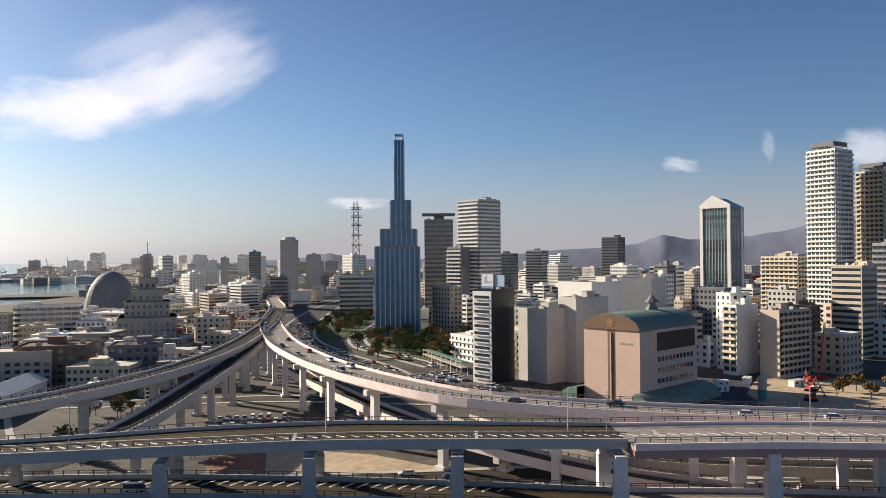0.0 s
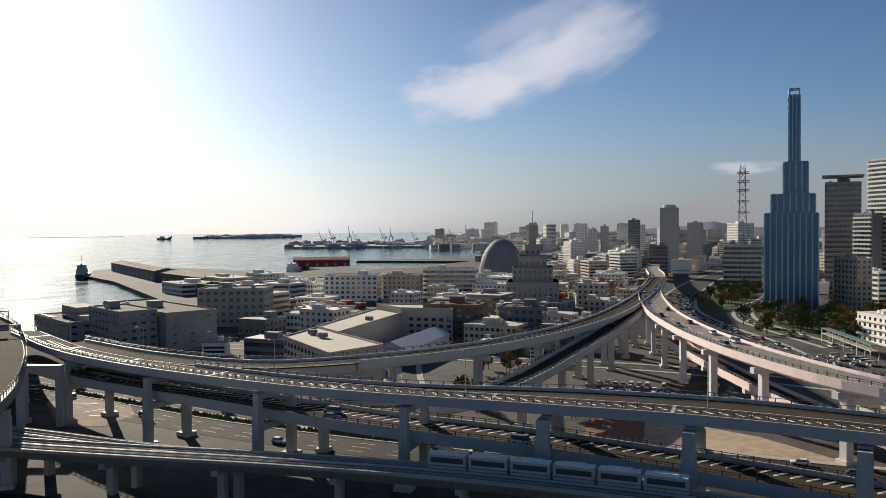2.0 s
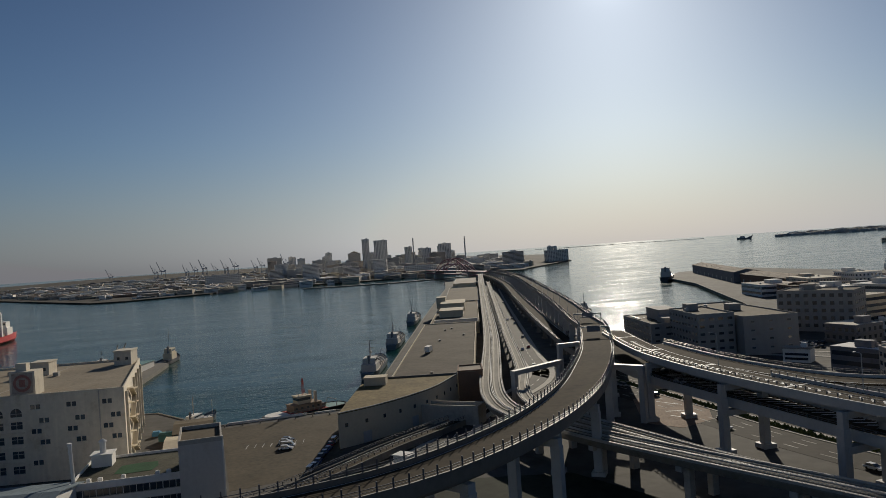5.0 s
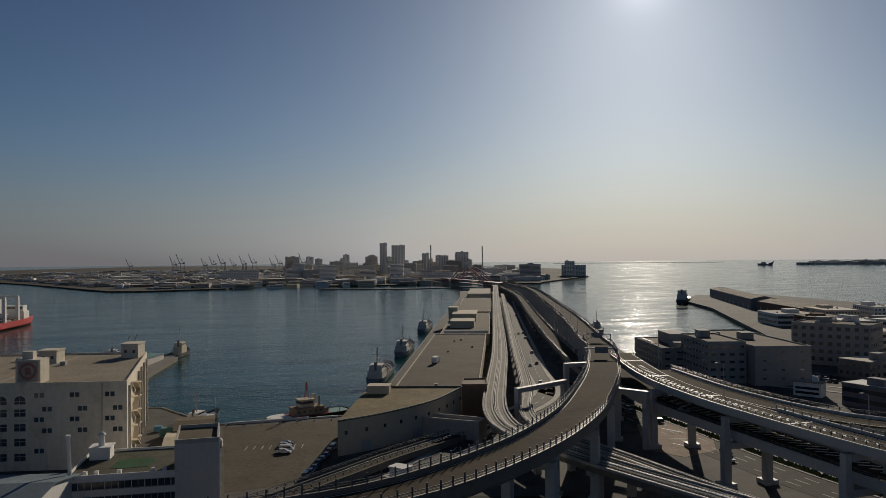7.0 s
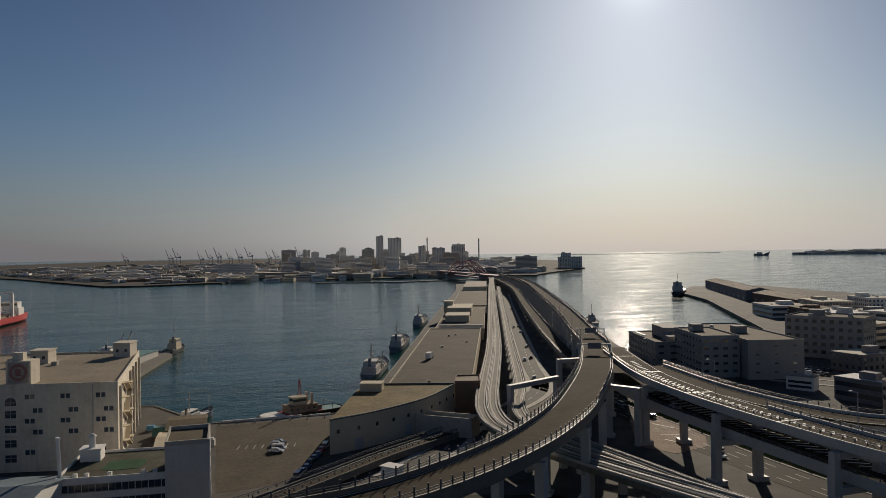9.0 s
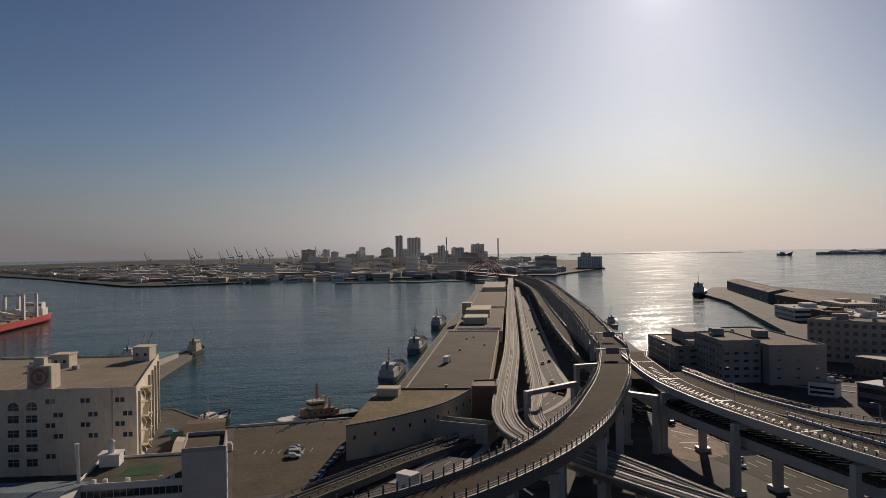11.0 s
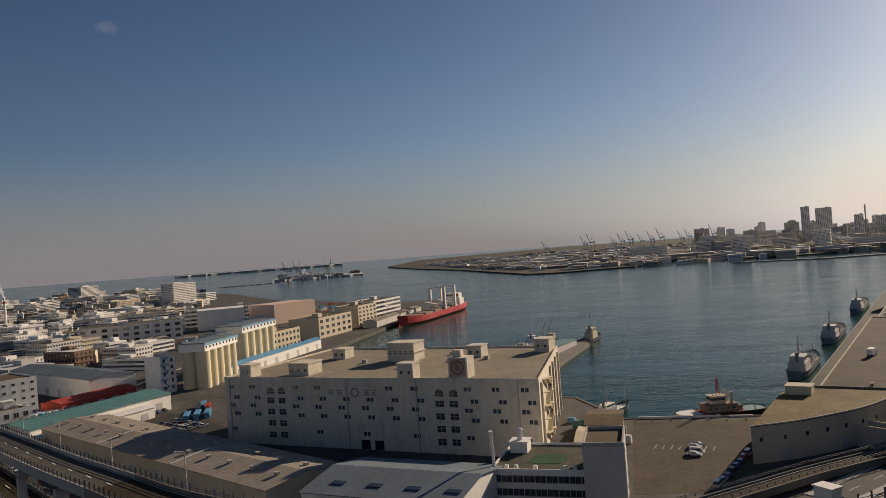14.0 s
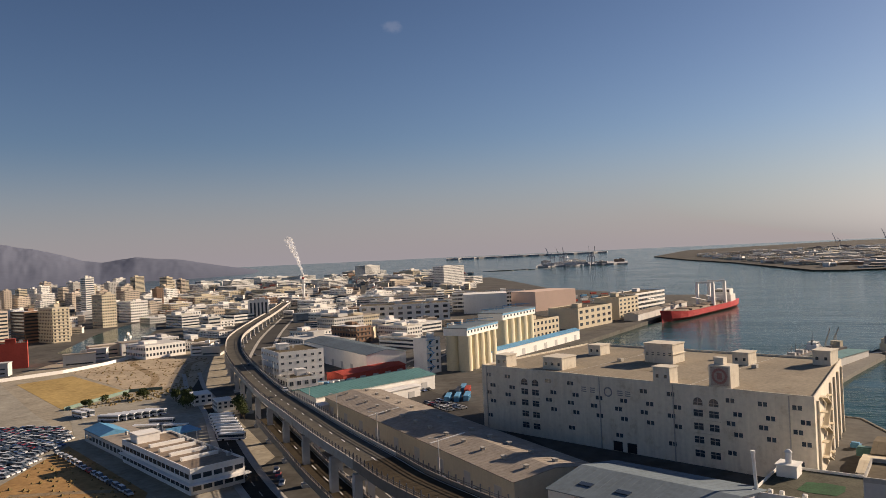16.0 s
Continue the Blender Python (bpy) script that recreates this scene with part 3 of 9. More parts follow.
elevated_road("pinkish elevated expressway curving in from the city with cars", R3, 12.5, M_STEEL_P, pillars=32, start=12, lanes=2, single=-3.0, pillar_mat=M_PILLAR, deck_mat=M_DECK_P, par=0.8)
R4 = [(-232, 162.5, z), (-190, 155, z), (-158, 155, z), (-140, 161, z), (-126, 176, z), (-113, 197, z), (-102, 228, z), (-95, 270, z), (-95, 326, z), (-104, 409, z), (-119, 500, z), (-138, 600, 22)]
elevated_road("short merging ramp beside the coastal expressway", [(x, y, q - 0.03) for x, y, q in R4[:5]], 9, M_STEEL_W, pillars=900, start=5000, lanes=1, sides=(1,), par=0.7)
elevated_road("narrow grey elevated ramp sweeping towards the city", R4[4:], 9, M_STEEL_W, pillars=32, start=12, lanes=1, single=0.0, par=0.8)
R4B = [(-118, 485, 22), (-104, 420, 21.5), (-93, 350, 21), (-87, 290, 20), (-85, 240, 18.5), (-85, 205, 17), (-90, 178, 15.5), (-104, 162, 14.6), (-125, 155, 14.2)]
elevated_road("descending grey ramp joining the lower deck", R4B, 8, M_STEEL_W, pillars=32, start=30, lanes=1, single=0.0)
R6 = [(-70, 330, 12), (-48, 288, 11.5), (-26, 252, 10.5), (-4, 222, 9.5), (16, 202, 8.5), (40, 184, 7.5), (70, 172, 6.5), (110, 158, 5.5), (150, 140, 4.5)]
elevated_road("low pinkish ramp descending below the expressways", R6, 7.5, M_STEEL_P, pillars=34, start=16, lanes=1, single=0.0, depth=1.3)
R7 = [(2, 262, 5), (14, 234, 7), (28, 212, 8), (52, 192, 8.5), (90, 184, 9), (140, 176, 9.5), (200, 158, 10)]
elevated_road("low pale ramp curving under the pink expressway", R7, 7, M_CONC, pillars=34, start=20, lanes=1, single=0.0, depth=1.3)
# lower deck of the bypass under the coastal expressway
RL = [(-330, 205, 16), (-280, 176, 16), (-240, 158, 16.4), (-205, 150, 16.5), (-175, 147.5, 16.5), (-140, 147, 16), (-100, 148.5, 15), (-60, 153, 14), (-25, 157, 12.2), (0, 158, 11), (35, 157, 9.7), (70, 156, 9.6), (110, 150, 9.6), (160, 136, 9.6), (230, 100, 9.6), (300, 44, 9.6)]
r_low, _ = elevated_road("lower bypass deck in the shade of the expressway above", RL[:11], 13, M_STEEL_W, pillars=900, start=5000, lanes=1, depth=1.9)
elevated_road("pinkish lower bypass deck with a maroon girder", RL[10:], 13, M_STEEL_P, pillars=900, start=5000, lanes=1, depth=2.1, girder_mat=M_SOFFIT, deck_mat=M_DECK_P, skirt=0.7, inset=0.4)
r_up = bpy.data.objects["elevated_road"]
UP, LOW = smooth(R1, 7.0), smooth(RL, 7.0)
# the coastal expressway widens where the ramp joins it
WIDE = [q for q in smooth(R1[:9], 7.0) if q[0] > -165]
def flare(x):
    return float(np.interp(x, [-165, -125, -90, -57, -22, 35], [0.6, 0.6, 2.0, 7.0, 8.0, 4.6]))
outer = [(x, y + flare(x), z_ - 0.06) for x, y, z_ in offset(WIDE, 4.9)]
inner = [(x, y, z_ - 0.06) for x, y, z_ in offset(WIDE, 4.8)]
b = Build()
for (a0, a1, c0, c1) in zip(inner, inner[1:], outer, outer[1:]):
    b.add([a0, a1, c1, c0] + [(q[0], q[1], q[2] - 0.6) for q in (a0, a1, c1, c0)], [(0, 1, 2, 3), (7, 6, 5, 4), (3, 2, 6, 7), (0, 3, 7, 4), (1, 5, 6, 2)])
part("flared_deck", b, M_DECK, r_up)
part("parapet", Build().sweep(outer, [(-0.18, -1.5), (0.18, -1.5), (0.18, 0.8), (-0.18, 0.8)]), M_STEEL_W, r_up)
b = Build().sweep(outer, [(-0.06, 1.5), (0.06, 1.5), (0.06, 1.62), (-0.06, 1.62)])
for p, h in spaced(outer, 3.0):
    b.box(-0.1, 0.1, -0.1, 0.1, 0.75, 1.6, at=Matrix.Translation(p) @ Matrix.Rotation(h, 4, "Z"))
part("rail", b, M_FENCE, r_up, kind="stuff")
joint = Build().box(-0.35, 0.35, -4.7, 4.7, 0.006, 0.03).mesh("expansion_joint", [M_STEEL_W])
for p, h in spaced(UP, 38.0, 16):
    part("expansion_joint", joint, None, r_up).matrix_world = Matrix.Translation(p) @ Matrix.Rotation(h, 4, "Z")
# slanted paint marks on both decks
mark = Build().box(-1.35, 1.35, -0.3, 0.3, 0.004, 0.02).mesh("slant_mark", [M_LINE])
for p, h in spaced(offset(UP, 0.6), 2.9, 30)[:118]:
    part("slant_mark", mark, None, r_up).matrix_world = Matrix.Translation(p) @ Matrix.Rotation(h - 0.75, 4, "Z")
mark = Build().box(-3.0, 3.0, -0.34, 0.34, 0.004, 0.02).mesh("hatch_stripe", [M_LINE])
for p, h in spaced(offset(LOW, 2.6), 2.9, 110)[:84]:
    part("hatch_stripe", mark, None, r_low).matrix_world = Matrix.Translation(p) @ Matrix.Rotation(h + 0.9, 4, "Z")
# paired pillars carrying both decks, with brackets
for xx in (-206, -165, -126, -88, -58, -29, 1, 33, 63, 92, 124, 156, 190, 226, 260):
    p, h = min(spaced(UP, 1.0), key=lambda q: abs(q[0].x - xx))
    m = Matrix.Translation((p.x, p.y, 0)) @ Matrix.Rotation(h, 4, "Z")
    zl = min(LOW, key=lambda q: (q[0] - p.x) ** 2 + (q[1] - p.y) ** 2)[2]
    pm = M_PILLAR if xx > 20 else M_STEEL_W
    part("cross_beam", Build().box(-1.1, 1.1, -6 if xx < -70 else -8.4, 6 if xx < -70 else 8.4, 19.7, 21.2), M_STEEL_W, r_up).matrix_world = m
    part("cross_beam", Build().box(-1.1, 1.1, -6.1, 6.1, zl - 3.5, zl - 1.95), M_STEEL_W, r_up).matrix_world = m
    wide_leg = 1.0 if xx < -70 else 1.35
    for s in (-1, 1):
        o = s * (6.2 if xx < -70 else 8.6)
        pb = Build().box(-wide_leg, wide_leg, o - wide_leg, o + wide_leg, G - 1, 17.4).box(-wide_leg + 0.2, wide_leg - 0.2, o - wide_leg + 0.2, o + wide_leg - 0.2, 17.4, 21.2).box(-2.0, 2.0, o - 1.9, o + 1.9, G - 1, G + 1.2)
        part("pillar", pb, pm, r_up).matrix_world = m
        PILLARS.append((p.x, p.y))
    if xx in (-174, -61, 33, 124):
        part("light_mast", Build().tube((0, 5.0, 23), (0, 5.0, 31.5), 0.08, 6).tube((0, 5.0, 31.5), (0, 3.2, 32), 0.08, 5).box(-0.2, 0.2, 2.6, 3.6, 31.95, 32.1), M_STEEL_W, r_up).matrix_world = m
# lower deck of the eastern expressway
RE = [(x, y, 10.0) for x, y, _ in offset([q for q in smooth(R0, 7.0) if -215 < q[1] < 25 and q[0] > -400], 4.0)][::4]
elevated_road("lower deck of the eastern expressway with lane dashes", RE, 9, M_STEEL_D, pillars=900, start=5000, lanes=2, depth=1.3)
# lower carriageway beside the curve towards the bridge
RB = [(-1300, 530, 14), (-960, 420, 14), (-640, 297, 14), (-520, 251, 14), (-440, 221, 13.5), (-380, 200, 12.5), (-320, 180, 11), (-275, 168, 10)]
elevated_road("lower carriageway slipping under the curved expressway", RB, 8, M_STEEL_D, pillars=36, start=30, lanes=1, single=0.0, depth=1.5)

# ---------- people mover guideway ----------


def guideway(label, pts, tracks=2, gap=4.0, pillars=26.0, start=8.0, width=8.4):
    path = smooth(pts, 6.0)
    ROADPTS.extend(path)
    root = thing("guideway", label, "guideway", kind="structure")
    hw = width / 2
    part("girder", Build().sweep(path, [(-hw + 0.6, -1.7), (hw - 0.6, -1.7), (hw, -0.3), (hw, 0), (-hw, 0), (-hw, -0.3)]), M_TRACK, root)
    for e in (-hw + 0.12, hw - 0.12):
        part("side_wall", Build().sweep(path, [(e - 0.12, 0), (e + 0.12, 0), (e + 0.12, 0.6), (e - 0.12, 0.6)]), M_CONC, root)
    for k in range(tracks):
        o = (k - (tracks - 1) / 2) * gap
        for q in (-1.0, 1.0):
            part("running_strip", Build().sweep(path, [(o + q - 0.28, 0.004), (o + q + 0.28, 0.004), (o + q + 0.28, 0.22), (o + q - 0.28, 0.22)]), M_STRIP, root)
        for q in (-1.75, 1.75):
            part("guide_rail", Build().sweep(path, [(o + q - 0.07, 0.3), (o + q + 0.07, 0.3), (o + q + 0.07, 0.62), (o + q - 0.07, 0.62)]), M_STEEL_W, root)
    for p, h in spaced(path, pillars, start):
        m = Matrix.Translation((p.x, p.y, 0)) @ Matrix.Rotation(h, 4, "Z")
        bb = Build().box(-0.8, 0.8, -hw + 0.6, hw - 0.6, p.z - 2.9, p.z - 1.71).box(-0.8, 0.8, -0.9, 0.9, G - 1, p.z - 2.9)
        part("pillar", bb, M_CONC, root).matrix_world = m
        PILLARS.append((p.x, p.y))
    return root, path


zg = 12.3
P1 = [(-1290, 520, 16), (-1000, 405, 14), (-615, 254, zg), (-400, 169.5, zg), (-300, 128, zg), (-256, 109.5, zg), (-228, 99.5, zg), (-205, 96, zg), (-172, 101, zg), (-140, 110, zg), (-110, 119.5, zg), (-80, 127.8, zg), (-55, 133, zg), (-25, 137, zg), (10, 138, zg), (50, 135, zg), (100, 125, zg), (160, 103, zg), (240, 60, zg)]
_, GUIDE = guideway("double-track concrete people mover guideway with steel guide rails", P1)
P2 = [(-1000, 415, 14.0), (-615, 264, zg), (-402, 180, zg), (-300, 140.5, zg), (-262, 125, zg), (-240, 114.5, zg), (-215, 106.5, zg - 0.1), (-190, 108, zg - 0.2), (-165, 111.5, zg - 0.3), (-140, 115, zg - 0.45), (-112, 121, zg - 0.7)]
guideway("curved single-track branch guideway on low pillars", P2, tracks=1, width=5.0)

RW = [(-244, 96, 4.2), (-230, 78, 4.6), (-216, 60, 5.0), (-199, 40, 5.2), (-182, 16, 5.0), (-174, -14, 4.8), (-174, -50, 4.4)]
elevated_road("low dark access ramp with fences beside the pier shed", RW, 6, M_CONC_D, pillars=900, start=5000, lanes=1, depth=1.4, par=0.5, post=1.6)
# ---------- buildings ----------
TAKEN = []   # footprints (x, y, radius)


def wall_windows(root, w, d, h, floors, cols, glass, frame, faces, win_w=0.55, win_h=0.5, z0=1.2, side_cols=None, band=False, fine=False):
    """Framed windows on the chosen faces (f front, b back, l, r): single parts on near buildings, one joined glazing on far ones."""
    fh = (h - z0) / floors
    hh = fh * win_h / 2
    joined = Build()
    ready = {}
    for face in faces:
        length = w if face in "fb" else d
        n = cols if face in "fb" else (side_cols or max(1, round(cols * d / w)))
        cell = length / n
        ww = cell * (0.94 if band else win_w)
        dist = d / 2 if face in "fb" else w / 2
        at = Matrix.Rotation(radians({"f": 0, "r": 90, "b": 180, "l": 270}[face]), 4, "Z")
        key = round(ww, 3)
        if fine and key not in ready:
            b = Build().box(-ww / 2, ww / 2, -0.05, 0.2, -hh, hh).box(-ww / 2 - 0.1, ww / 2 + 0.1, -0.2, 0.05, -hh - 0.16, -hh, 1)
            b.box(-0.05, 0.05, -0.09, 0.05, -hh, hh, 1).box(-ww / 2 - 0.08, ww / 2 + 0.08, -0.12, 0.05, hh, hh + 0.1, 1)
            ready[key] = b.mesh("window", [glass, frame])
        for k in range(floors):
            zc = z0 + (k + 0.52) * fh
            for i in range(n):
                x = -length / 2 + (i + 0.5) * cell
                if fine:
                    part("window", ready[key], None, root).matrix_local = at @ Matrix.Translation((x, -dist, zc))
                else:
                    joined.box(x - ww / 2, x + ww / 2, -dist - 0.05, -dist + 0.2, zc - hh, zc + hh, 0, at)
                    if not band:
                        joined.box(x - ww / 2 - 0.1, x + ww / 2 + 0.1, -dist - 0.18, -dist + 0.05, zc - hh - 0.16, zc - hh, 1, at)
            if band and not fine:
                joined.box(-length / 2 + 0.3, length / 2 - 0.3, -dist - 0.22, -dist + 0.05, zc - hh - 0.2, zc - hh, 1, at)
    if joined.v:
        part("glazing", joined, [glass, frame], root, kind="stuff")


def rim(w, d, t):
    """The four strips of thickness t round a w by d rectangle, butted at the corners."""
    return ((-w / 2, w / 2, -d / 2, -d / 2 + t), (-w / 2, w / 2, d / 2 - t, d / 2), (-w / 2, -w / 2 + t, -d / 2 + t, d / 2 - t), (w / 2 - t, w / 2, -d / 2 + t, d / 2 - t))


def roof_kit(root, w, d, h, seed, roof=None, wall=None, small=True):
    """Parapet, stair house, tanks and machines on a flat roof."""
    rnd = random.Random(seed)
    t = 0.3
    for x0, x1, y0, y1 in rim(w, d, t):
        part("parapet", Build().box(x0, x1, y0, y1, h, h + 0.9), wall, root)
    part("roof", Build().box(-w / 2 + t, w / 2 - t, -d / 2 + t, d / 2 - t, h + 0.004, h + 0.25), roof or M_ROOF, root)
    if small:
        sx, sy = rnd.uniform(-w / 4, w / 4), rnd.uniform(-d / 5, d / 4)
        a, c = min(w * 0.28, 7), min(d * 0.3, 6)
        part("stair_house", Build().box(sx - a / 2, sx + a / 2, sy - c / 2, sy + c / 2, h + 0.25, h + 3.4).box(sx - a / 2 - 0.2, sx + a / 2 + 0.2, sy - c / 2 - 0.2, sy + c / 2 + 0.2, h + 3.4, h + 3.6), wall, root)
        for k in range(rnd.randint(1, 4)):
            ux, uy = rnd.uniform(-w * 0.42, w * 0.42), rnd.uniform(-d * 0.42, d * 0.4)
            s = rnd.uniform(0.6, 1.3)
            part("roof_unit", Build().box(ux - s, ux + s, uy - s * 0.7, uy + s * 0.7, h + 0.25, h + 0.4 + s * 1.3).cyl(ux, uy, h + 0.4 + s * 1.3, h + 0.6 + s * 1.3, s * 0.45), M_STEEL_W, root)


def place(x, y, az, d, base=G):
    """Pose of a building whose front face stands with its middle at (x, y), turned az degrees."""
    a = radians(az)
    return pose(x - math.sin(a) * d / 2, y + math.cos(a) * d / 2, base, 0, 0, az)


def building(label, x, y, w, d, h, az, wall, floors=5, cols=6, style="punch", roof=None, glass=None, faces="flr", name="office_building", base=G, kit=True, group="", side_cols=None, frame=None, win_w=0.5, win_h=0.48, fine=False):
    m = place(x, y, az, d, base)
    TAKEN.append((m.translation.x, m.translation.y, math.hypot(w, d) / 2))
    root = thing(name, label, "building", m, group)
    glass = glass or M_GLASS
    part("wall", Build().box(-w / 2, w / 2, -d / 2, d / 2, -1, h), wall, root)
    if style == "punch":
        wall_windows(root, w, d, h, floors, cols, glass, frame or M_CONC, faces, win_w, win_h, side_cols=side_cols, fine=fine)
    elif style == "band":
        wall_windows(root, w, d, h, floors, cols, glass, frame or M_CONC, faces, win_h=win_h, side_cols=side_cols, band=True, fine=fine)
    elif style == "balcony":
        wall_windows(root, w, d, h, floors, cols, glass, frame or M_CONC, faces, 0.72, 0.62, side_cols=side_cols, fine=fine)
        fh = (h - 1.2) / floors
        for face in faces:
            length, dist = (w, d / 2) if face in "fb" else (d, w / 2)
            at = Matrix.Rotation(radians({"f": 0, "r": 90, "b": 180, "l": 270}[face]), 4, "Z")
            for k in range(1, floors):
                zb = 1.2 + k * fh
                b = Build().box(-length / 2 + 0.3, length / 2 - 0.3, -dist - 1.2, -dist - 0.06, zb - 0.12, zb + 0.1, 0, at)
                b.box(-length / 2 + 0.3, length / 2 - 0.3, -dist - 1.2, -dist - 1.08, zb + 0.1, zb + 1.15, 0, at)
                part("balcony", b, frame or wall, root)
    elif style == "curtain":
        fh = h / floors
        for face in faces:
            length, dist = (w, d / 2) if face in "fb" else (d, w / 2)
            n = cols if face in "fb" else (side_cols or max(1, round(cols * d / w)))
            at = Matrix.Rotation(radians({"f": 0, "r": 90, "b": 180, "l": 270}[face]), 4, "Z")
            cell = length / n
            for i in range(n):
                b = Build()
                for k in range(floors):
                    xx = -length / 2 + i * cell
                    b.box(xx + 0.12, xx + cell - 0.12, -dist - 0.06, -dist + 0.1, k * fh + 0.12, (k + 1) * fh - 0.5, 0, at)
                part("glazing_strip", b, glass, root, kind="stuff")
                part("mullion", Build().box(-length / 2 + i * cell - 0.18, -length / 2 + i * cell + 0.18, -dist - 0.32, -dist, 0, h, 0, at), frame or M_MULLION, root)
    if kit:
        roof_kit(root, w, d, h, int(abs(x * 7 + y * 3)), roof, wall)
    return root


def shed(label, x, y, w, d, h, az, wall, roof, rise=2.0, doors=4, name="warehouse", vents=0, base=G):
    """Long warehouse with a shallow gable along its width."""
    m = place(x, y, az, d, base)
    TAKEN.append((m.translation.x, m.translation.y, math.hypot(w, d) / 2))
    root = thing(name, label, "warehouse", m)
    b = Build().box(-w / 2, w / 2, -d / 2, d / 2, -1, h)
    for sx in (-w / 2, w / 2):
        b.add([(sx, -d / 2, h), (sx, d / 2, h), (sx, 0, h + rise)], [(0, 1, 2) if sx > 0 else (2, 1, 0)])
    part("wall", b, wall, root)
    for s in (-1, 1):
        e = 0.5
        zz = h - rise * e / (d / 2)
        rb = Build().add([(-w / 2 - e, s * (d / 2 + e), zz + 0.02), (w / 2 + e, s * (d / 2 + e), zz + 0.02), (w / 2 + e, 0, h + rise + 0.02), (-w / 2 - e, 0, h + rise + 0.02),
                          (-w / 2 - e, s * (d / 2 + e), zz + 0.25), (w / 2 + e, s * (d / 2 + e), zz + 0.25), (w / 2 + e, 0, h + rise + 0.25), (-w / 2 - e, 0, h + rise + 0.25)],
                         [q if s < 0 else q[::-1] for q in ((3, 2, 1, 0), (4, 5, 6, 7), (0, 1, 5, 4), (1, 2, 6, 5), (2, 3, 7, 6), (3, 0, 4, 7))])
        ro = part("roof", rb, roof, root)
        sb = Build()
        for i in range(int(w / 2.2)):
            xx = -w / 2 + 1.1 + i * 2.2
            sb.box(xx - 0.05, xx + 0.05, -0.06, math.hypot(d / 2 + e, rise) - 0.2, 0.0, 0.06, 0,
                   Matrix.Translation((0, s * (d / 2 + e), zz + 0.24)) @ Matrix.Rotation(math.pi if s > 0 else 0, 4, "Z") @ Matrix.Rotation(math.atan2(rise, d / 2), 4, "X"))
        part("seam", sb, roof, ro, kind="stuff")
    for i in range(doors):
        xx = -w / 2 + (i + 0.5) * w / doors
        part("door", Build().box(xx - 2, xx + 2, -d / 2 - 0.08, -d / 2 + 0.1, 0.1, min(4.5, h * 0.6)), M_STEEL_W, root)
    for i in range(vents):
        xx = -w / 2 + (i + 0.5) * w / vents
        for yy in (-d / 5, d / 6):
            zt = h + rise * (1 - abs(yy) / (d / 2))
            part("roof_vent", Build().box(xx - 0.7, xx + 0.7, yy - 0.5, yy + 0.5, zt, zt + 1.0).box(xx - 0.9, xx + 0.9, yy - 0.7, yy + 0.7, zt + 1.0, zt + 1.15), M_CONC, root)
    return root


# ---- city side ----
# blue glass tower: stepped shaft with an antenna core
def blue_tower():
    m = place(-42, 560, 6, 34)
    TAKEN.append((-45, 577, 30))
    root = thing("skyscraper", "stepped blue glass office tower with a tall slim top", "skyscraper", m)
    for (w, d, z0, z1, ox) in ((33, 34, -1, 66, 0), (27, 30, 66, 79, 1.2), (15, 18, 79, 101, 3.0), (7, 8, 101, 147, 2.2)):
        part("wall", Build().box(ox - w / 2, ox + w / 2, -d / 2, d / 2, z0, z1), M_GLASS_B, root)
        n = max(3, int(w / 3.6))
        for i in range(n + 1):
            xx = ox - w / 2 + i * w / n
            part("mullion", Build().box(xx - 0.42, xx + 0.42, -d / 2 - 0.5, -d / 2 - 0.004, z0 + 1, z1), M_MULLION, root)
        n2 = max(3, int(d / 3.2))
        for s in (-1, 1):
            for i in range(n2 + 1):
                yy = -d / 2 + i * d / n2
                part("mullion", Build().box(ox + s * (w / 2 + 0.25) - 0.24, ox + s * (w / 2 + 0.25) + 0.24, yy - 0.25, yy + 0.25, z0 + 1, z1), M_MULLION, root)
        part("roof", Build().box(ox - w / 2 + 0.3, ox + w / 2 - 0.3, -d / 2 + 0.3, d / 2 - 0.3, z1 + 0.004, z1 + 0.5), M_ROOF_G, root)
    for s in (-1, 1):
        part("crown_frame", Build().box(2.2 + s * 3 - 0.5, 2.2 + s * 3 + 0.5, -3.5, 3.5, 147, 151), M_MULLION, root)
    part("crown_beam", Build().box(-1.2, 5.6, -3, 3, 151, 152), M_MULLION, root)


blue_tower()


def telecom():
    root = building("grey telecom building carrying a white lattice radio mast", -95, 731, 32, 26, 40, 7.4, M_GREY, 9, 8, "band", name="telecom_building")
    b = Build()
    for sx in (-3, 3):
        for sy in (-3, 3):
            b.tube((sx * 1.2, sy * 1.2, 40), (sx * 0.7, sy * 0.7, 112), 0.5)
    for k in range(12):
        zz = 42 + k * 6
        s = 3.4 - k * 0.12
        b.tube((-s, -s, zz), (s, -s, zz + 6), 0.25).tube((s, -s, zz), (-s, -s, zz + 6), 0.25).tube((-s, -s, zz), (-s, s, zz + 6), 0.25).tube((s, s, zz), (s, -s, zz + 6), 0.25)
    part("lattice_mast", b, M_STEEL_W, root, "pale steel lattice mast")
    for zz in (58, 70, 80, 90, 98, 106):
        part("antenna_platform", Build().cyl(0, 0, zz, zz + 0.5, 6.2, n=16).cyl(0, 0, zz + 1.6, zz + 1.8, 6.2, n=16), M_STEEL_W, root)
    return root


telecom()

building("tall pale residential tower with balconies on every floor", 12, 645, 26, 26, 106, -48, M_GREY, 32, 9, "balcony", faces="flr", frame=M_WHITE, name="apartment_tower")
building("dark apartment block standing against the tall tower", 0, 640, 18, 9, 66, -48, M_GREY_D, 20, 5, "balcony", faces="fl", frame=M_GREY, name="apartment_building")
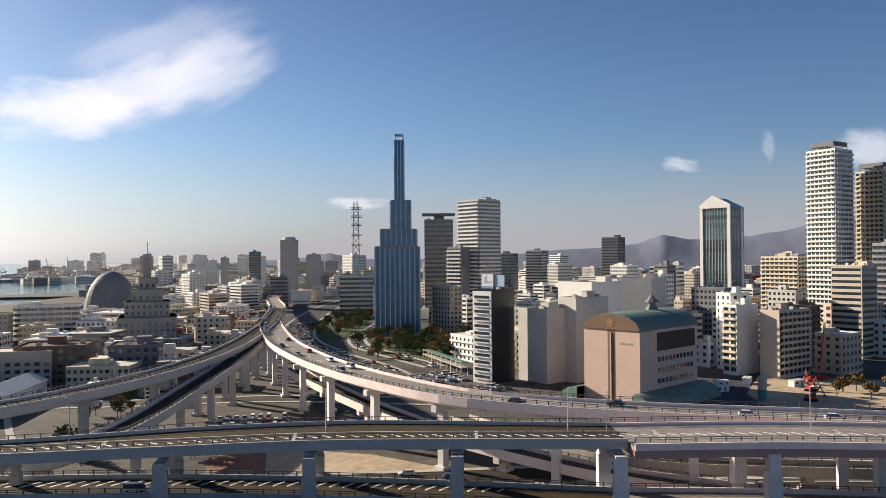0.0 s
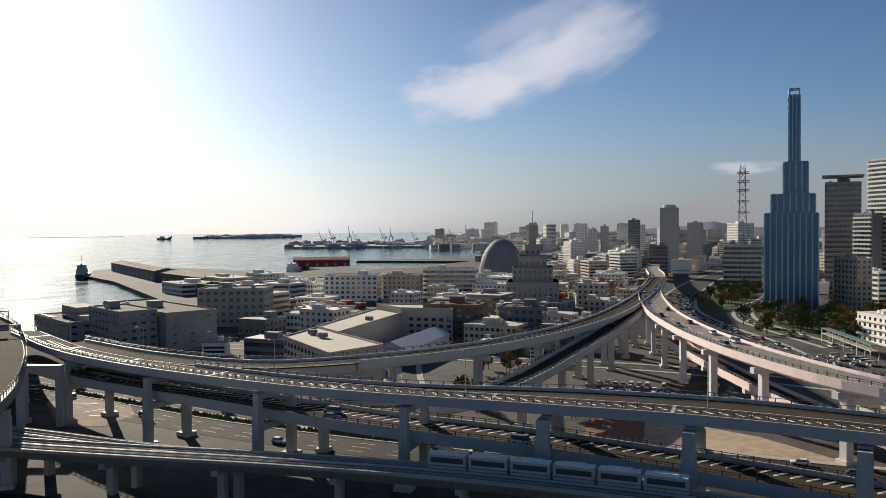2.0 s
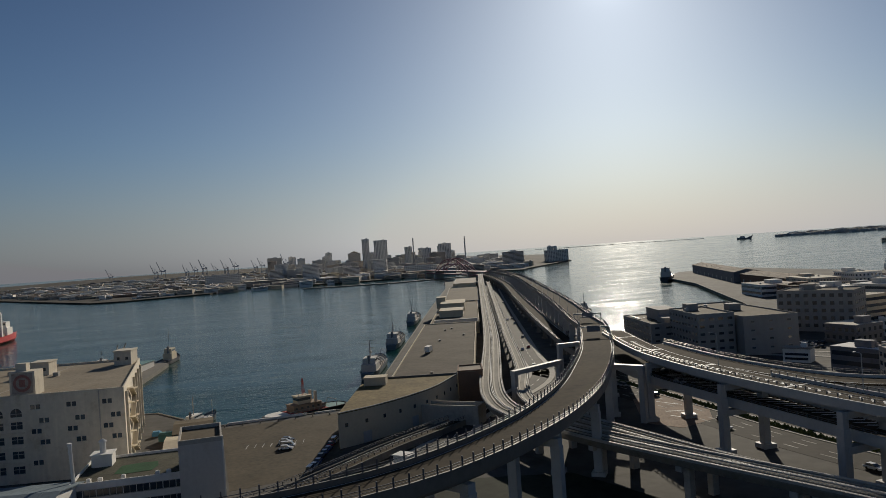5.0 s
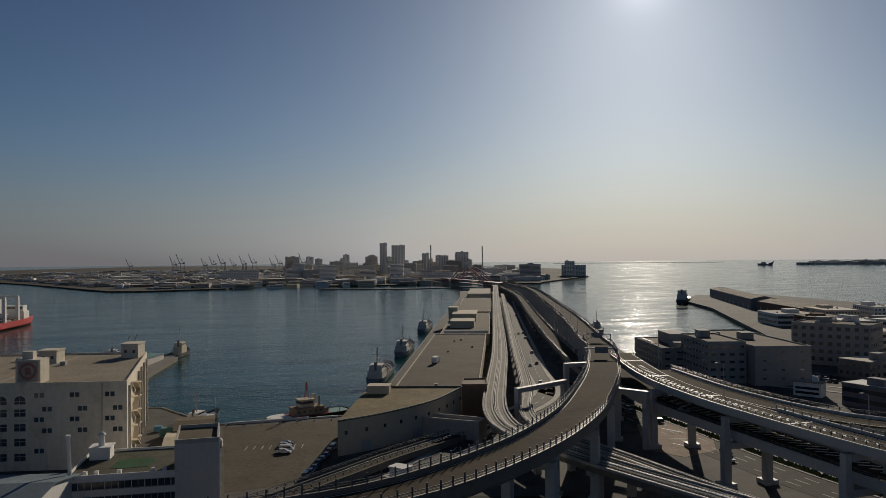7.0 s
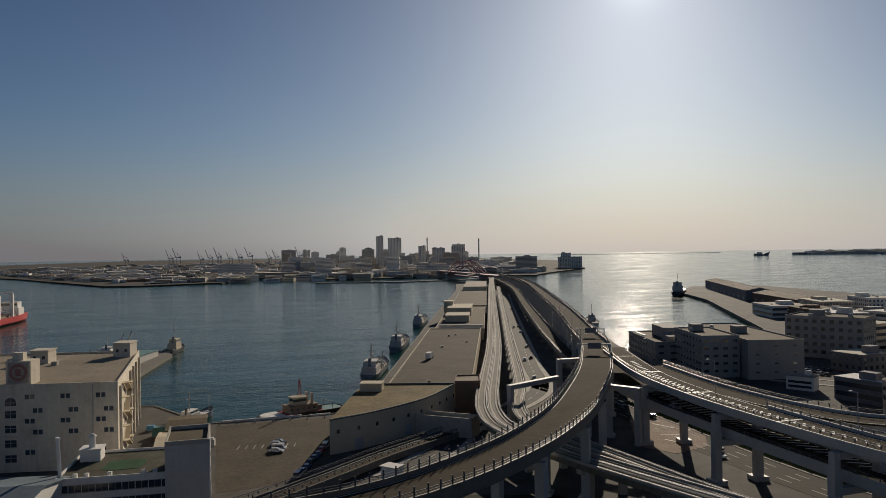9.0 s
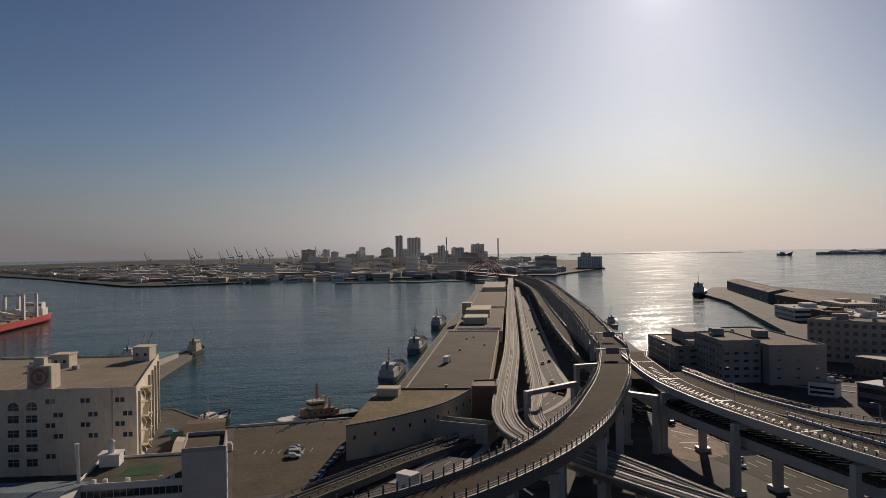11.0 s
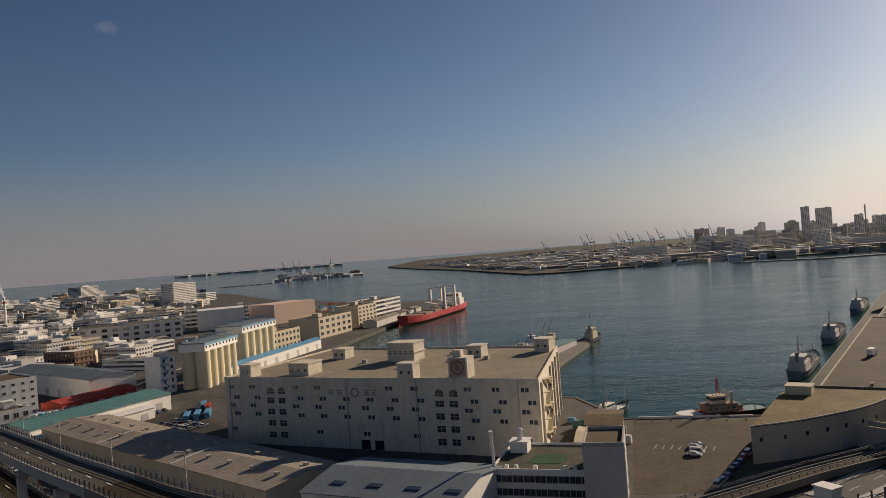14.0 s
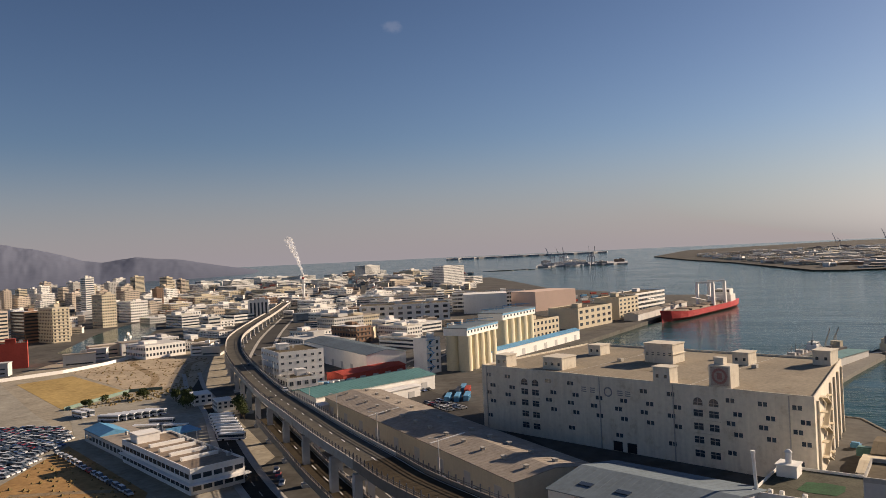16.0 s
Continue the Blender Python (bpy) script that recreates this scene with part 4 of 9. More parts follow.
building("dark office tower with a flared crown behind the blue tower", -14, 690, 26, 24, 92, 2, M_GREY_D, 22, 8, "band", name="office_tower")
part("crown", Build().box(-15, 15, -14, 14, 97, 98.4).box(-4, 4, -4, 4, 92, 97), M_GREY_D, bpy.data.objects["office_tower"])
building("tall grey tower with a rounded top", -224, 1024, 24, 22, 84, 12.4, M_GREY, 24, 9, "punch", name="hotel_tower", kit=False)
part("rounded_top", Build().cyl(0, 0, 84.004, 88, 9.5, 7.5, n=20), M_GREY, bpy.data.objects["hotel_tower"])
building("slim grey-green glass office tower", -309, 1169, 18, 16, 69, 14.8, M_GLASS_G, 18, 6, "band", name="office_tower")
building("grey office tower with plain sides", -219, 1174, 23, 18, 64, 10.6, M_GREY, 17, 7, "punch", name="office_tower")
building("pale grey slab apartment block", -458, 1357, 19, 16, 60, 18.9, M_WHITE, 18, 6, "punch", name="apartment_tower")
building("pale grey slab apartment block", -436, 1360, 14, 16, 56, 17.8, M_WHITE, 17, 5, "punch", name="apartment_tower")
building("darker grey slab apartment block", -415, 1363, 15, 16, 61, 16.9, M_GREY, 18, 5, "punch", name="apartment_tower")
building("dark gate-shaped office building with pale frame", -206, 887, 21, 20, 36, 13.1, M_GREY_D, 8, 5, "band", name="office_building", frame=M_WHITE)
building("dark tall slab tower near the hills", 199, 973, 23, 20, 82, -40, M_GREY_D, 22, 6, "band", name="office_tower")
building("grey office tower with window bands", 104, 998, 23, 20, 66, -36, M_GREY, 17, 7, "band", name="office_tower")
building("dark office tower with window bands", 60, 948, 24, 18, 62, -36, M_GREY_D, 16, 7, "band", name="office_tower")
building("white office building with window rows", 210, 768, 28, 20, 47, -40, M_WHITE, 11, 8, "band", name="office_building")
building("tall glass office tower with a pitched crown", 248, 722, 30, 26, 104, -48, M_GLASS_G, 27, 10, "curtain", glass=M_GLASS_G, frame=M_STEEL_W, name="skyscraper", kit=False)
part("pitched_crown", Build().add([(-15, -13, 104.01), (15, -13, 104.01), (15, 13, 104.01), (-15, 13, 104.01), (-2, -12, 113), (-2, 12, 113)], [(0, 1, 4), (1, 2, 5, 4), (2, 3, 5), (3, 0, 4, 5), (3, 2, 1, 0)]), M_GLASS_G, bpy.data.objects["skyscraper.001"])
GT = bpy.data.objects["skyscraper.001"]
for sx in (-1, 1):
    part("corner_pier", Build().box(sx * 14 - 1.5, sx * 14 + 1.5, -14.2, -12.6, -1, 104), M_WHITE, GT, "white stone corner pier")
part("corner_pier", Build().box(13.6, 16.2, 6, 9, -1, 104), M_WHITE, GT, "white stone corner pier")
part("gable", Build().add([(-15.6, -14.3, 103), (15.6, -14.3, 103), (15.6, -14.3, 106), (-2, -14.3, 115.4), (-15.6, -14.3, 106), (-15.6, -12.9, 103), (15.6, -12.9, 103), (15.6, -12.9, 106), (-2, -12.9, 115.4), (-15.6, -12.9, 106)],
     [(0, 1, 2, 3, 4), (9, 8, 7, 6, 5), (0, 5, 6, 1), (1, 6, 7, 2), (2, 7, 8, 3), (3, 8, 9, 4), (4, 9, 5, 0)]), M_WHITE, GT, "white pointed gable over the front")
building("tall white residential tower with dark recessed windows", 266, 552, 22, 22, 133, -58, M_WHITE, 38, 7, "balcony", faces="flr", frame=M_WHITE, name="apartment_tower")
building("tall cream residential tower beside its white twin", 303, 556, 20, 22, 118, -58, M_CREAM, 34, 6, "balcony", faces="flr", frame=M_CREAM, name="apartment_tower")
for tw, hh in ((bpy.data.objects["apartment_tower.004"], 133), (bpy.data.objects["apartment_tower.005"], 118)):
    part("roof_screen", Build().box(-8.6, 8.6, -8.6, -8.2, hh + 3.2, hh + 6.4).box(-8.6, 8.6, 8.2, 8.6, hh + 3.2, hh + 6.4).box(-8.6, -8.2, -8.2, 8.2, hh + 3.2, hh + 6.4).box(8.2, 8.6, -8.2, 8.2, hh + 3.2, hh + 6.4), M_GREY_D, tw, "dark louvred roof screen")
    for k in range(6):
        for yy in (-8.4, 8.4):
            part("screen_post", Build().box(-8.5 + k * 3.4 - 0.2, -8.5 + k * 3.4 + 0.2, yy - 0.2, yy + 0.2, hh + 0.25, hh + 3.2), M_GREY_D, tw)
building("beige stepped apartment building", 260, 610, 33, 24, 56, -58, M_BEIGE, 16, 8, "balcony", frame=M_CREAM, name="apartment_building")
building("white narrow apartment building", 136, 385, 9, 14, 38, -60, M_WHITE, 11, 3, "punch", side_cols=2, win_w=0.3, name="apartment_building")
building("white apartment building with cream balconies on its narrow front", 133, 368, 8, 16, 33, -58, M_WHITE, 10, 2, "balcony", faces="f", frame=M_CREAM, name="apartment_building")
building("small white house with square windows", 128, 396, 10, 10, 12, -58, M_WHITE, 3, 2, "punch", win_w=0.4, name="office_building")
building("tan apartment building with a blank end wall and pale balcony rows", 148, 358, 10, 26, 31, -54, M_BEIGE, 10, 3, "balcony", faces="r", side_cols=7, frame=M_CREAM, name="apartment_building")
building("low white apartment building with open balconies", 212, 450, 14, 12, 14, -56, M_WHITE, 5, 5, "balcony", faces="fr", frame=M_WHITE, name="apartment_building")
building("orange-tan building with small windows and corner piers", 233, 463, 20, 16, 27, -60, M_TAN, 6, 3, "punch", win_w=0.4, name="office_building")
building("tall white office block with window bands", 272, 482, 14, 20, 64, -40, M_WHITE, 17, 5, "band", name="office_building")
building("grey blank rear block", 36, 350, 19, 22, 33, -52, M_GREY, 2, 1, "punch", faces="", name="office_building")
building("tall grey windowless block", 52, 349, 11, 22, 38, -52, M_GREY, 2, 1, "punch", faces="", name="office_building")
building("large white windowless block", 66, 416, 24, 26, 43, -50, M_WHITE, 2, 1, "punch", faces="", name="office_building")
building("grey block with roof plant", 104, 437, 19, 24, 44, -36, M_GREY, 3, 2, "punch", faces="", name="office_building")
r = building("slim white office building with black glass sides and a roof billboard", 13, 347, 12.5, 15, 42, -45, M_BLACK, 12, 1, "punch", faces="", name="office_building")
part("front_wall", Build().box(-5.75, 5.75, -8.0, -7.504, 0, 42), M_WHITE, r)
for k in range(12):
    part("balcony", Build().box(-4.6, 4.6, -8.12, -7.9, 2.4 + k * 3.3, 3.7 + k * 3.3, 0).box(-4.6, 4.6, -8.7, -8.13, 1.9 + k * 3.3, 2.2 + k * 3.3, 1), [M_GLASS, M_WHITE], r)

# ---- harbour side ----
building("white office building with green roof terraces", -299, 551, 44, 22, 24, 20, M_WHITE, 6, 8, "band", name="office_building")
building("cream harbour office building", -325, 518, 30, 20, 20, 22, M_CREAM, 5, 8, "punch", name="office_building")
building("white harbour office building", -362, 500, 44, 24, 20, 22, M_WHITE, 5, 10, "punch", name="office_building")
building("brown brick office building", -183, 340, 30, 24, 18, 15, M_BROWN, 5, 7, "punch", name="office_building")
building("dark grey office building with square windows", -150, 352, 22, 20, 17, 15, M_GREY_D, 4, 6, "punch", name="office_building")
# U-shaped office with pale flat roofs round a vaulted hall
def u_office():
    root = thing("office_building", "U-shaped brown office with broad pale flat roofs", "building", pose(0, 0, G))
    for poly, top in (([(-206, 239), (-163, 213), (-157, 238), (-212, 268)], 13.5), ([(-212, 268.2), (-192, 257), (-207, 330), (-231, 343)], 13.9), ([(-207, 330.2), (-231, 343.2), (-196, 352), (-180, 336)], 16.5)):
        part("wing", Build().prism(poly, -1, top), M_BEIGE, root)
        cx, cy = sum(q[0] for q in poly) / 4, sum(q[1] for q in poly) / 4
        part("roof", Build().prism([(cx + (x - cx) * 0.97, cy + (y - cy) * 0.97) for x, y in poly], top + 0.004, top + 0.2), M_ROOF_L, root)
        for i in range(4):
            (x0, y0), (x1, y1) = poly[i], poly[(i + 1) % 4]
            ln = math.dist(poly[i], poly[(i + 1) % 4])
            area = sum(poly[k][0] * poly[(k + 1) % 4][1] - poly[(k + 1) % 4][0] * poly[k][1] for k in range(4))
            at = Matrix.Translation((x0, y0, 0)) @ Matrix.Rotation(math.atan2(y1 - y0, x1 - x0), 4, "Z")
            s = -1 if area > 0 else 1
            part("parapet", Build().box(0, ln, -0.2, 0.2, top + 0.004, top + 0.8, 0, at), M_BEIGE, root)
            if i in (0, 3):
                for k in range(4):
                    for j in range(int(ln / 4)):
                        part("window", Build().box(j * 4 + 1, j * 4 + 3.2, min(0, s * 0.06), max(0, s * 0.06), 1 + k * 3.2, 2.6 + k * 3.2, 0, at), M_GLASS, root)
    for (x, y) in ((-200, 250), (-206, 300), (-190, 244)):
        part("roof_house", Build().box(x - 1.6, x + 1.6, y - 1.2, y + 1.2, 13.9, 15.8), M_GREY_D, root)
    TAKEN.append((-190, 240, 26)); TAKEN.append((-212, 305, 26))


u_office()
shed("vaulted hall with white ridged roof in the court", -171, 297, 52, 15, 6.5, 98.6, M_WHITE, M_WHITE, 3.0, 3, name="court_hall")
building("long plain grey harbour store with a broad flat roof", -329.5, 264.5, 83, 26, 17.5, -17.5, M_GREY_BACKLIT, 4, 10, "punch", faces="r", name="office_building", win_w=0.2, win_h=0.2, side_cols=3)
building("grey harbour office with faint rows of windows", -322.5, 242.5, 41, 18, 19, -17.5, M_GREY_BACKLIT, 5, 9, "punch", name="office_building", win_w=0.5, win_h=0.34)
hw_ = building("low harbour office wing with a wide roof terrace", -371, 247, 56, 24, 11.5, -17.5, M_GREY_BACKLIT, 3, 10, "punch", name="office_building", win_w=0.4, win_h=0.3)
part("roof_house", Build().box(-14, 10, -2, 9, 11.8, 17.5).box(-14.3, 10.3, -2.3, 9.3, 17.5, 17.8), M_GREY_BACKLIT, hw_)
part("roof_house", Build().box(12, 24, -4, 6, 11.8, 14.6), M_GREY_BACKLIT, hw_)
for k in range(12):
    part("skylight", Build().box(-24 + k * 1.7, -23 + k * 1.7, -9.5, -8, 11.8, 12.3), M_STEEL_W, hw_)
building("grey office block with many small windows", -330, 335, 40, 26, 22, 30, M_GREY_BACKLIT, 5, 9, "punch", name="office_building")
shed("long dark shed on the outer pier", -845, 674, 300, 28, 12, -28.6, M_GREY_D, M_ROOF_BR, 3, 10)
shed("lower brown-roofed shed on the outer pier", -643, 578, 130, 30, 10, -22, M_BROWN, M_ROOF_BR, 3, 6)
shed("red-roofed pier terminal hall", -763, 974, 90, 34, 10, 38, M_REDB, M_REDB, 4, 6)


# ---- wharf ----
def warehouse_block():
    w, d, h = 127.0, 72.0, 24.3
    m = place(-252.7, -74, 77, d)
    TAKEN.append((m.translation.x, m.translation.y, 73))
    root = thing("warehouse_building", "huge white six-storey harbour warehouse with small paired windows", "warehouse", m)
    plan = [(-63.5, -36), (63.5, -36), (47, 38), (-63.5, 38)]
    part("wall", Build().prism(plan, -1, h), M_WH, root)
    part("roof", Build().prism([(x * 0.994, y * 0.99) for x, y in plan], h + 0.004, h + 0.25), M_ROOF_W, root)
    for (x0, y0), (x1, y1) in zip(plan, plan[1:] + plan[:1]):
        part("parapet", Build().box(0, math.dist((x0, y0), (x1, y1)), 0, 0.35, h + 0.004, h + 0.95, 0, Matrix.Translation((x0, y0, 0)) @ Matrix.Rotation(math.atan2(y1 - y0, x1 - x0), 4, "Z")), M_WH, root)
    END = Matrix.Translation((63.5, -36, 0)) @ Matrix.Rotation(math.atan2(74, -16.5), 4, "Z")
    pair = Build()
    for s in (-0.75, 0.75):
        pair.box(s - 0.58, s + 0.58, -0.04, 0.2, -0.65, 0.65, 0).box(s - 0.64, s + 0.64, -0.12, 0.05, -0.77, -0.65, 1)
    pair = pair.mesh("window", [M_GLASS, M_CONC])
    for r, zc in enumerate((21.6, 17.6, 14.6, 11.4, 5.6)):
        for i in range(13):
            x = -59.5 + i * 9.9 + (1.6 if r % 2 else -0.6)
            if -44.5 < x < -33 or 25.5 < x < 36.5 or (r == 4 and i % 2) or (r == 0 and -20 < x < 7):
                continue
            part("window", pair, None, root).matrix_local = Matrix.Translation((x, -d / 2, zc))
    for r, zc in enumerate((20, 15, 10)):
        for i in range(6):
            part("window", pair, None, root).matrix_local = END @ Matrix.Translation((8 + i * 11, 0, zc))
    # tall bays of loading windows under round arches
    big = Build()
    big.box(-1.55, 1.55, -0.05, 0.2, -1.05, 1.05, 0)
    for q in (0.0,):
        big.box(q - 0.07, q + 0.07, -0.12, 0.05, -1.05, 1.05, 1)
    for q in (-1.05, 0.25):
        big.box(-1.6, 1.6, -0.12, 0.05, q - 0.07, q + 0.07, 1)
    big = big.mesh("loading_window", [M_GLASS, M_CONC])
    arch = Build()
    pts = [(1.55 * math.cos(math.pi * k / 10), 1.5 * math.sin(math.pi * k / 10)) for k in range(11)]
    arch.add([(x, -0.05, z - 0.6) for x, z in pts] + [(x, 0.2, z - 0.6) for x, z in pts], [tuple(range(11))[::-1]] + [(k, k + 1, k + 12, k + 11) for k in range(10)], 0)
    arch.box(-1.55, 1.55, -0.05, 0.2, -1.5, -0.604, 0).box(-0.07, 0.07, -0.12, 0.05, -1.5, 0.8, 1).box(-1.6, 1.6, -0.12, 0.05, -0.67, -0.53, 1)
    arch = arch.mesh("arched_window", [M_GLASS, M_CONC])
    for bx in (-39.2, 31.0):
        for s in (-2.6, 2.6):
            for k, zc in enumerate((20.6, 16.6, 12.4, 8.2, 3.9)):
                part("arched_window" if k == 0 else "loading_window", arch if k == 0 else big, None, root).matrix_local = Matrix.Translation((bx + s, -d / 2, zc))
        for zc in (14.5, 10.3, 6.1):
            part("ledge", Build().box(bx - 4.6, bx + 4.6, -d / 2 - 0.5, -d / 2 - 0.004, zc - 0.12, zc + 0.12), M_WH, root)
    for k, x in enumerate((-1.5, 4.0)):
        part("ground_arch", Build().box(x - 1.8, x + 1.8, -d / 2 - 0.05, -d / 2 + 0.3, 0.1, 3.4), M_BLACK, root, "dark arched doorway")
    # emblem and lettering on the facade, as plain shapes
    part("emblem", Build().add([(-4.6 + 1.7 * math.cos(a) * f, -d / 2 - g, 20.0 + 1.7 * math.sin(a) * f) for g in (0.08, 0.0) for f in (1, 0.72) for a in [2 * math.pi * k / 20 for k in range(20)]],
                               [(k, (k + 1) % 20, (k + 1) % 20 + 20, k + 20) for k in range(20)] + [(k, (k + 1) % 20, (k + 1) % 20 + 40, k + 40)[::-1] for k in range(20)]), M_GREY_D, root, "dark ring emblem")
    for x in (-14.6, -11.0, 0.2, 3.2):
        for q in (-0.7, 0.0, 0.7):
            part("sign_bar", Build().box(x - 1.0, x + 1.0, -d / 2 - 0.1, -d / 2 - 0.004, 20.0 + q - 0.16, 20.0 + q + 0.16), M_GREY_D, root)
    # downpipes, dark base course
    for x in (-61, -8, 20, 56.5):
        part("downpipe", Build().box(x - 0.15, x + 0.15, -d / 2 - 0.3, -d / 2 - 0.004, 0, h + 0.5), M_CONC, root)
    # roof houses and vent stacks
    def house(x0, x1, y0, y1, top, name="roof_house"):
        o = part(name, Build().box(x0, x1, y0, y1, h + 0.25, h + top).box(x0 - 0.3, x1 + 0.3, y0 - 0.3, y1 + 0.3, h + top, h + top + 0.35), M_WH, root)
        nw = max(2, int((x1 - x0) / 2.4))
        for i in range(nw):
            xx = x0 + (i + 0.5) * (x1 - x0) / nw
            part("window", Build().box(xx - 0.5, xx + 0.5, y0 - 0.05, y0 + 0.1, h + top * 0.5 - 0.5, h + top * 0.5 + 0.6), M_GLASS, o)
        return o
    house(-13, -1, 3, 12, 7.4)
    part("ledge", Build().box(-13.5, -0.5, 2.5, 12.5, h + 3.7, h + 4.0), M_WH, root)
    house(-38, -29, -29, -20, 4.6)
    house(-57.5, -52, -34, -28, 4.8)
    house(-44, -38, 10, 17, 4.2)
    house(18, 24, 12, 19, 4.6)
    house(42, 48, 24, 32, 5.2)
    house(13.2, 19.2, -36.2, -31, 5.6, "stair_tower")
    part("vent_tower", Build().box(31, 38, -33, -27, h + 0.25, h + 7.2).box(32, 35, -31, -28.5, h + 7.2, h + 9.4), M_WH, root)
    ring = Build().add([(34.5 + 2.5 * math.cos(a) * f, -33.12, h + 3.9 + 2.5 * math.sin(a) * f) for f in (1, 0.7) for a in [2 * math.pi * k / 20 for k in range(20)]], [(k, (k + 1) % 20, (k + 1) % 20 + 20, k + 20) for k in range(20)])
    M_FADED = mat("faded_red_paint", (0.34, 0.17, 0.15), 0.85, vary=0.3, big=2, small=0.4)
    part("emblem_board", Build().box(31.6, 37.4, -33.06, -33.004, h + 1.0, h + 6.8), mat("grimy_board", (0.4, 0.34, 0.29), 0.85, vary=0.3, big=2, small=0.4), root)
    part("round_emblem", ring, M_FADED, root, "faded red ring emblem")
    part("round_emblem_core", Build().box(33.7, 35.3, -33.14, -33.07, h + 2.9, h + 4.9), M_FADED, root)
    for x, y in ((-22, 0), (8, 20), (28, 8), (-50, 0), (2, -12)):
        part("roof_hatch", Build().box(x - 0.9, x + 0.9, y - 0.9, y + 0.9, h + 0.25, h + 1.5), M_CONC, root)
    part("roof_joint", Build().box(24, 24.3, -35, 35, h + 0.254, h + 0.3), M_CONC, root)
    part("roof_joint", Build().box(-24.3, -24, -35, 35, h + 0.254, h + 0.3), M_CONC, root)
    # outside stairs at the end wall
    for k in range(5):
        z0 = 1 + k * 4.4
        x0, x1 = (14, 26) if k % 2 else (26, 14)
        part("landing", Build().box(11, 14, -1.8, -0.004, z0 + 4.3, z0 + 4.5, 0, END), M_CREAM, root)
        part("landing", Build().box(26, 29, -1.8, -0.004, z0 + 2.1, z0 + 2.3, 0, END), M_CREAM, root)
        sl = Matrix.Translation((x0, 0, z0)) @ Matrix.Rotation(math.atan2(4.3, x1 - x0) if x1 > x0 else -math.atan2(4.3, x0 - x1), 4, "Y").inverted()
        ln = math.hypot(12, 4.3)
        e = (0, ln) if x1 > x0 else (-ln, 0)
        part("stair_flight", Build().box(e[0], e[1], -1.7, -0.2, -0.15, 0.15, 0, END @ sl), M_CREAM, root, "cream steel fire stair flight")
        part("stair_rail", Build().box(e[0], e[1], -1.75, -1.67, 0.8, 0.92, 0, END @ sl), M_CREAM, root)
    for x in (5, 36, 47, 58, 70):
        part("buttress", Build().box(x - 0.5, x + 0.5, -0.7, -0.004, 0, h - 1, 0, END), M_WH, root)


warehouse_block()

r = shed("long low warehouse with grey sheet roof and roof vents", -225, -149, 158, 27, 7.6, 60, M_CREAM, M_ROOF_G, 1.6, 9, vents=13)
for k in (-26, 28):
    part("roof_strip", Build().box(k - 0.4, k + 0.4, 0, 13.4, 0, 0.2, 0, Matrix.Translation((0, -13.5, 7.86)) @ Matrix.Rotation(math.atan2(1.6, 13.5), 4, "X")), M_WHITE, r)
r = shed("low warehouse with pale grey sheet roof and skylights", -178, -48, 44, 32, 8.0, 77, M_WHITE, M_ROOF_BL, 2.4, 3)
for k in range(4):
    part("skylight", Build().box(-16 + k * 11, -12 + k * 11, 5, 6.8, 0, 0.3, 0, Matrix.Translation((0, -16, 8.2)) @ Matrix.Rotation(math.atan2(2.4, 16), 4, "X")), M_GLASS, r)

# dark-roofed wharf office with green felt, vent house and pipe
r = building("low wharf office with a dark stained flat roof", -197, -9, 27, 26, 8.2, 84, M_WHITE, 2, 9, "band", roof=M_FELT, name="wharf_office", kit=False, fine=True)
roof_kit(r, 27, 26, 8.2, 5, M_FELT, M_WHITE, small=False)
part("green_felt", Build().prism([(-5, -5), (-2, -6), (4, -5.4), (5, -1), (4.4, 3), (0, 3.6), (-4.4, 2.4)], 8.46, 8.52), mat("green_roof_felt", (0.03, 0.09, 0.035), 0.9, vary=0.4, big=4, small=0.6), r, "green weathered roof felt")
part("vent_house", Build().box(-12, -7, 4, 9, 8.46, 11.4).box(-12.3, -6.7, 3.7, 9.3, 11.4, 11.7).cyl(-9.5, 6.5, 11.7, 14.5, 0.8).cyl(-9.5, 6.5, 14.5, 15.2, 1.1, 0.4), M_WHITE, r)
part("pipe", Build().tube((-13, -10, 8.4), (-13, -11.5, 18), 0.45, 10).tube((-13, -11.5, 18), (-13, -11.5, 18.6), 0.6, 10), M_WHITE, r)
for k in (0, 1, 3, 6, 7):
    part("roof_unit", Build().box(-10 + k * 2.6, -9 + k * 2.6, -11.2, -10.2, 8.46, 9.4).cyl(-9.5 + k * 2.6, -10.7, 9.4, 9.5, 0.4, n=8), M_WHITE, r)
r = building("grey concrete stair tower with an open roof", -190, 7.5, 10, 17, 16.5, 88, M_GREY, 4, 1, "punch", faces="r", name="stair_tower_building", kit=False, win_w=0.12, win_h=0.22)
for x0, x1, y0, y1 in rim(10, 17, 0.4):
    part("parapet", Build().box(x0, x1, y0, y1, 16.5, 17.6), M_CONC, r)
part("corner_strip", Build().box(5.004, 5.3, -8.6, -8.0, -1, 17.6), M_WHITE, r)
part("roof", Build().box(-4.6, 4.6, -8.1, 8.1, 16.5, 16.7), M_ROOF, r)
shed("small sheds of weathered planks beside the quay", -262, 6, 12, 22, 4.5, 88, M_ROOF_BR, M_ROOF, 1.0, 2, name="plank_shed")
shed("long narrow store with pale plank roof", -242, 2, 9, 20, 4.0, 88, M_GREY, M_CREAM, 0.8, 1, name="plank_shed")

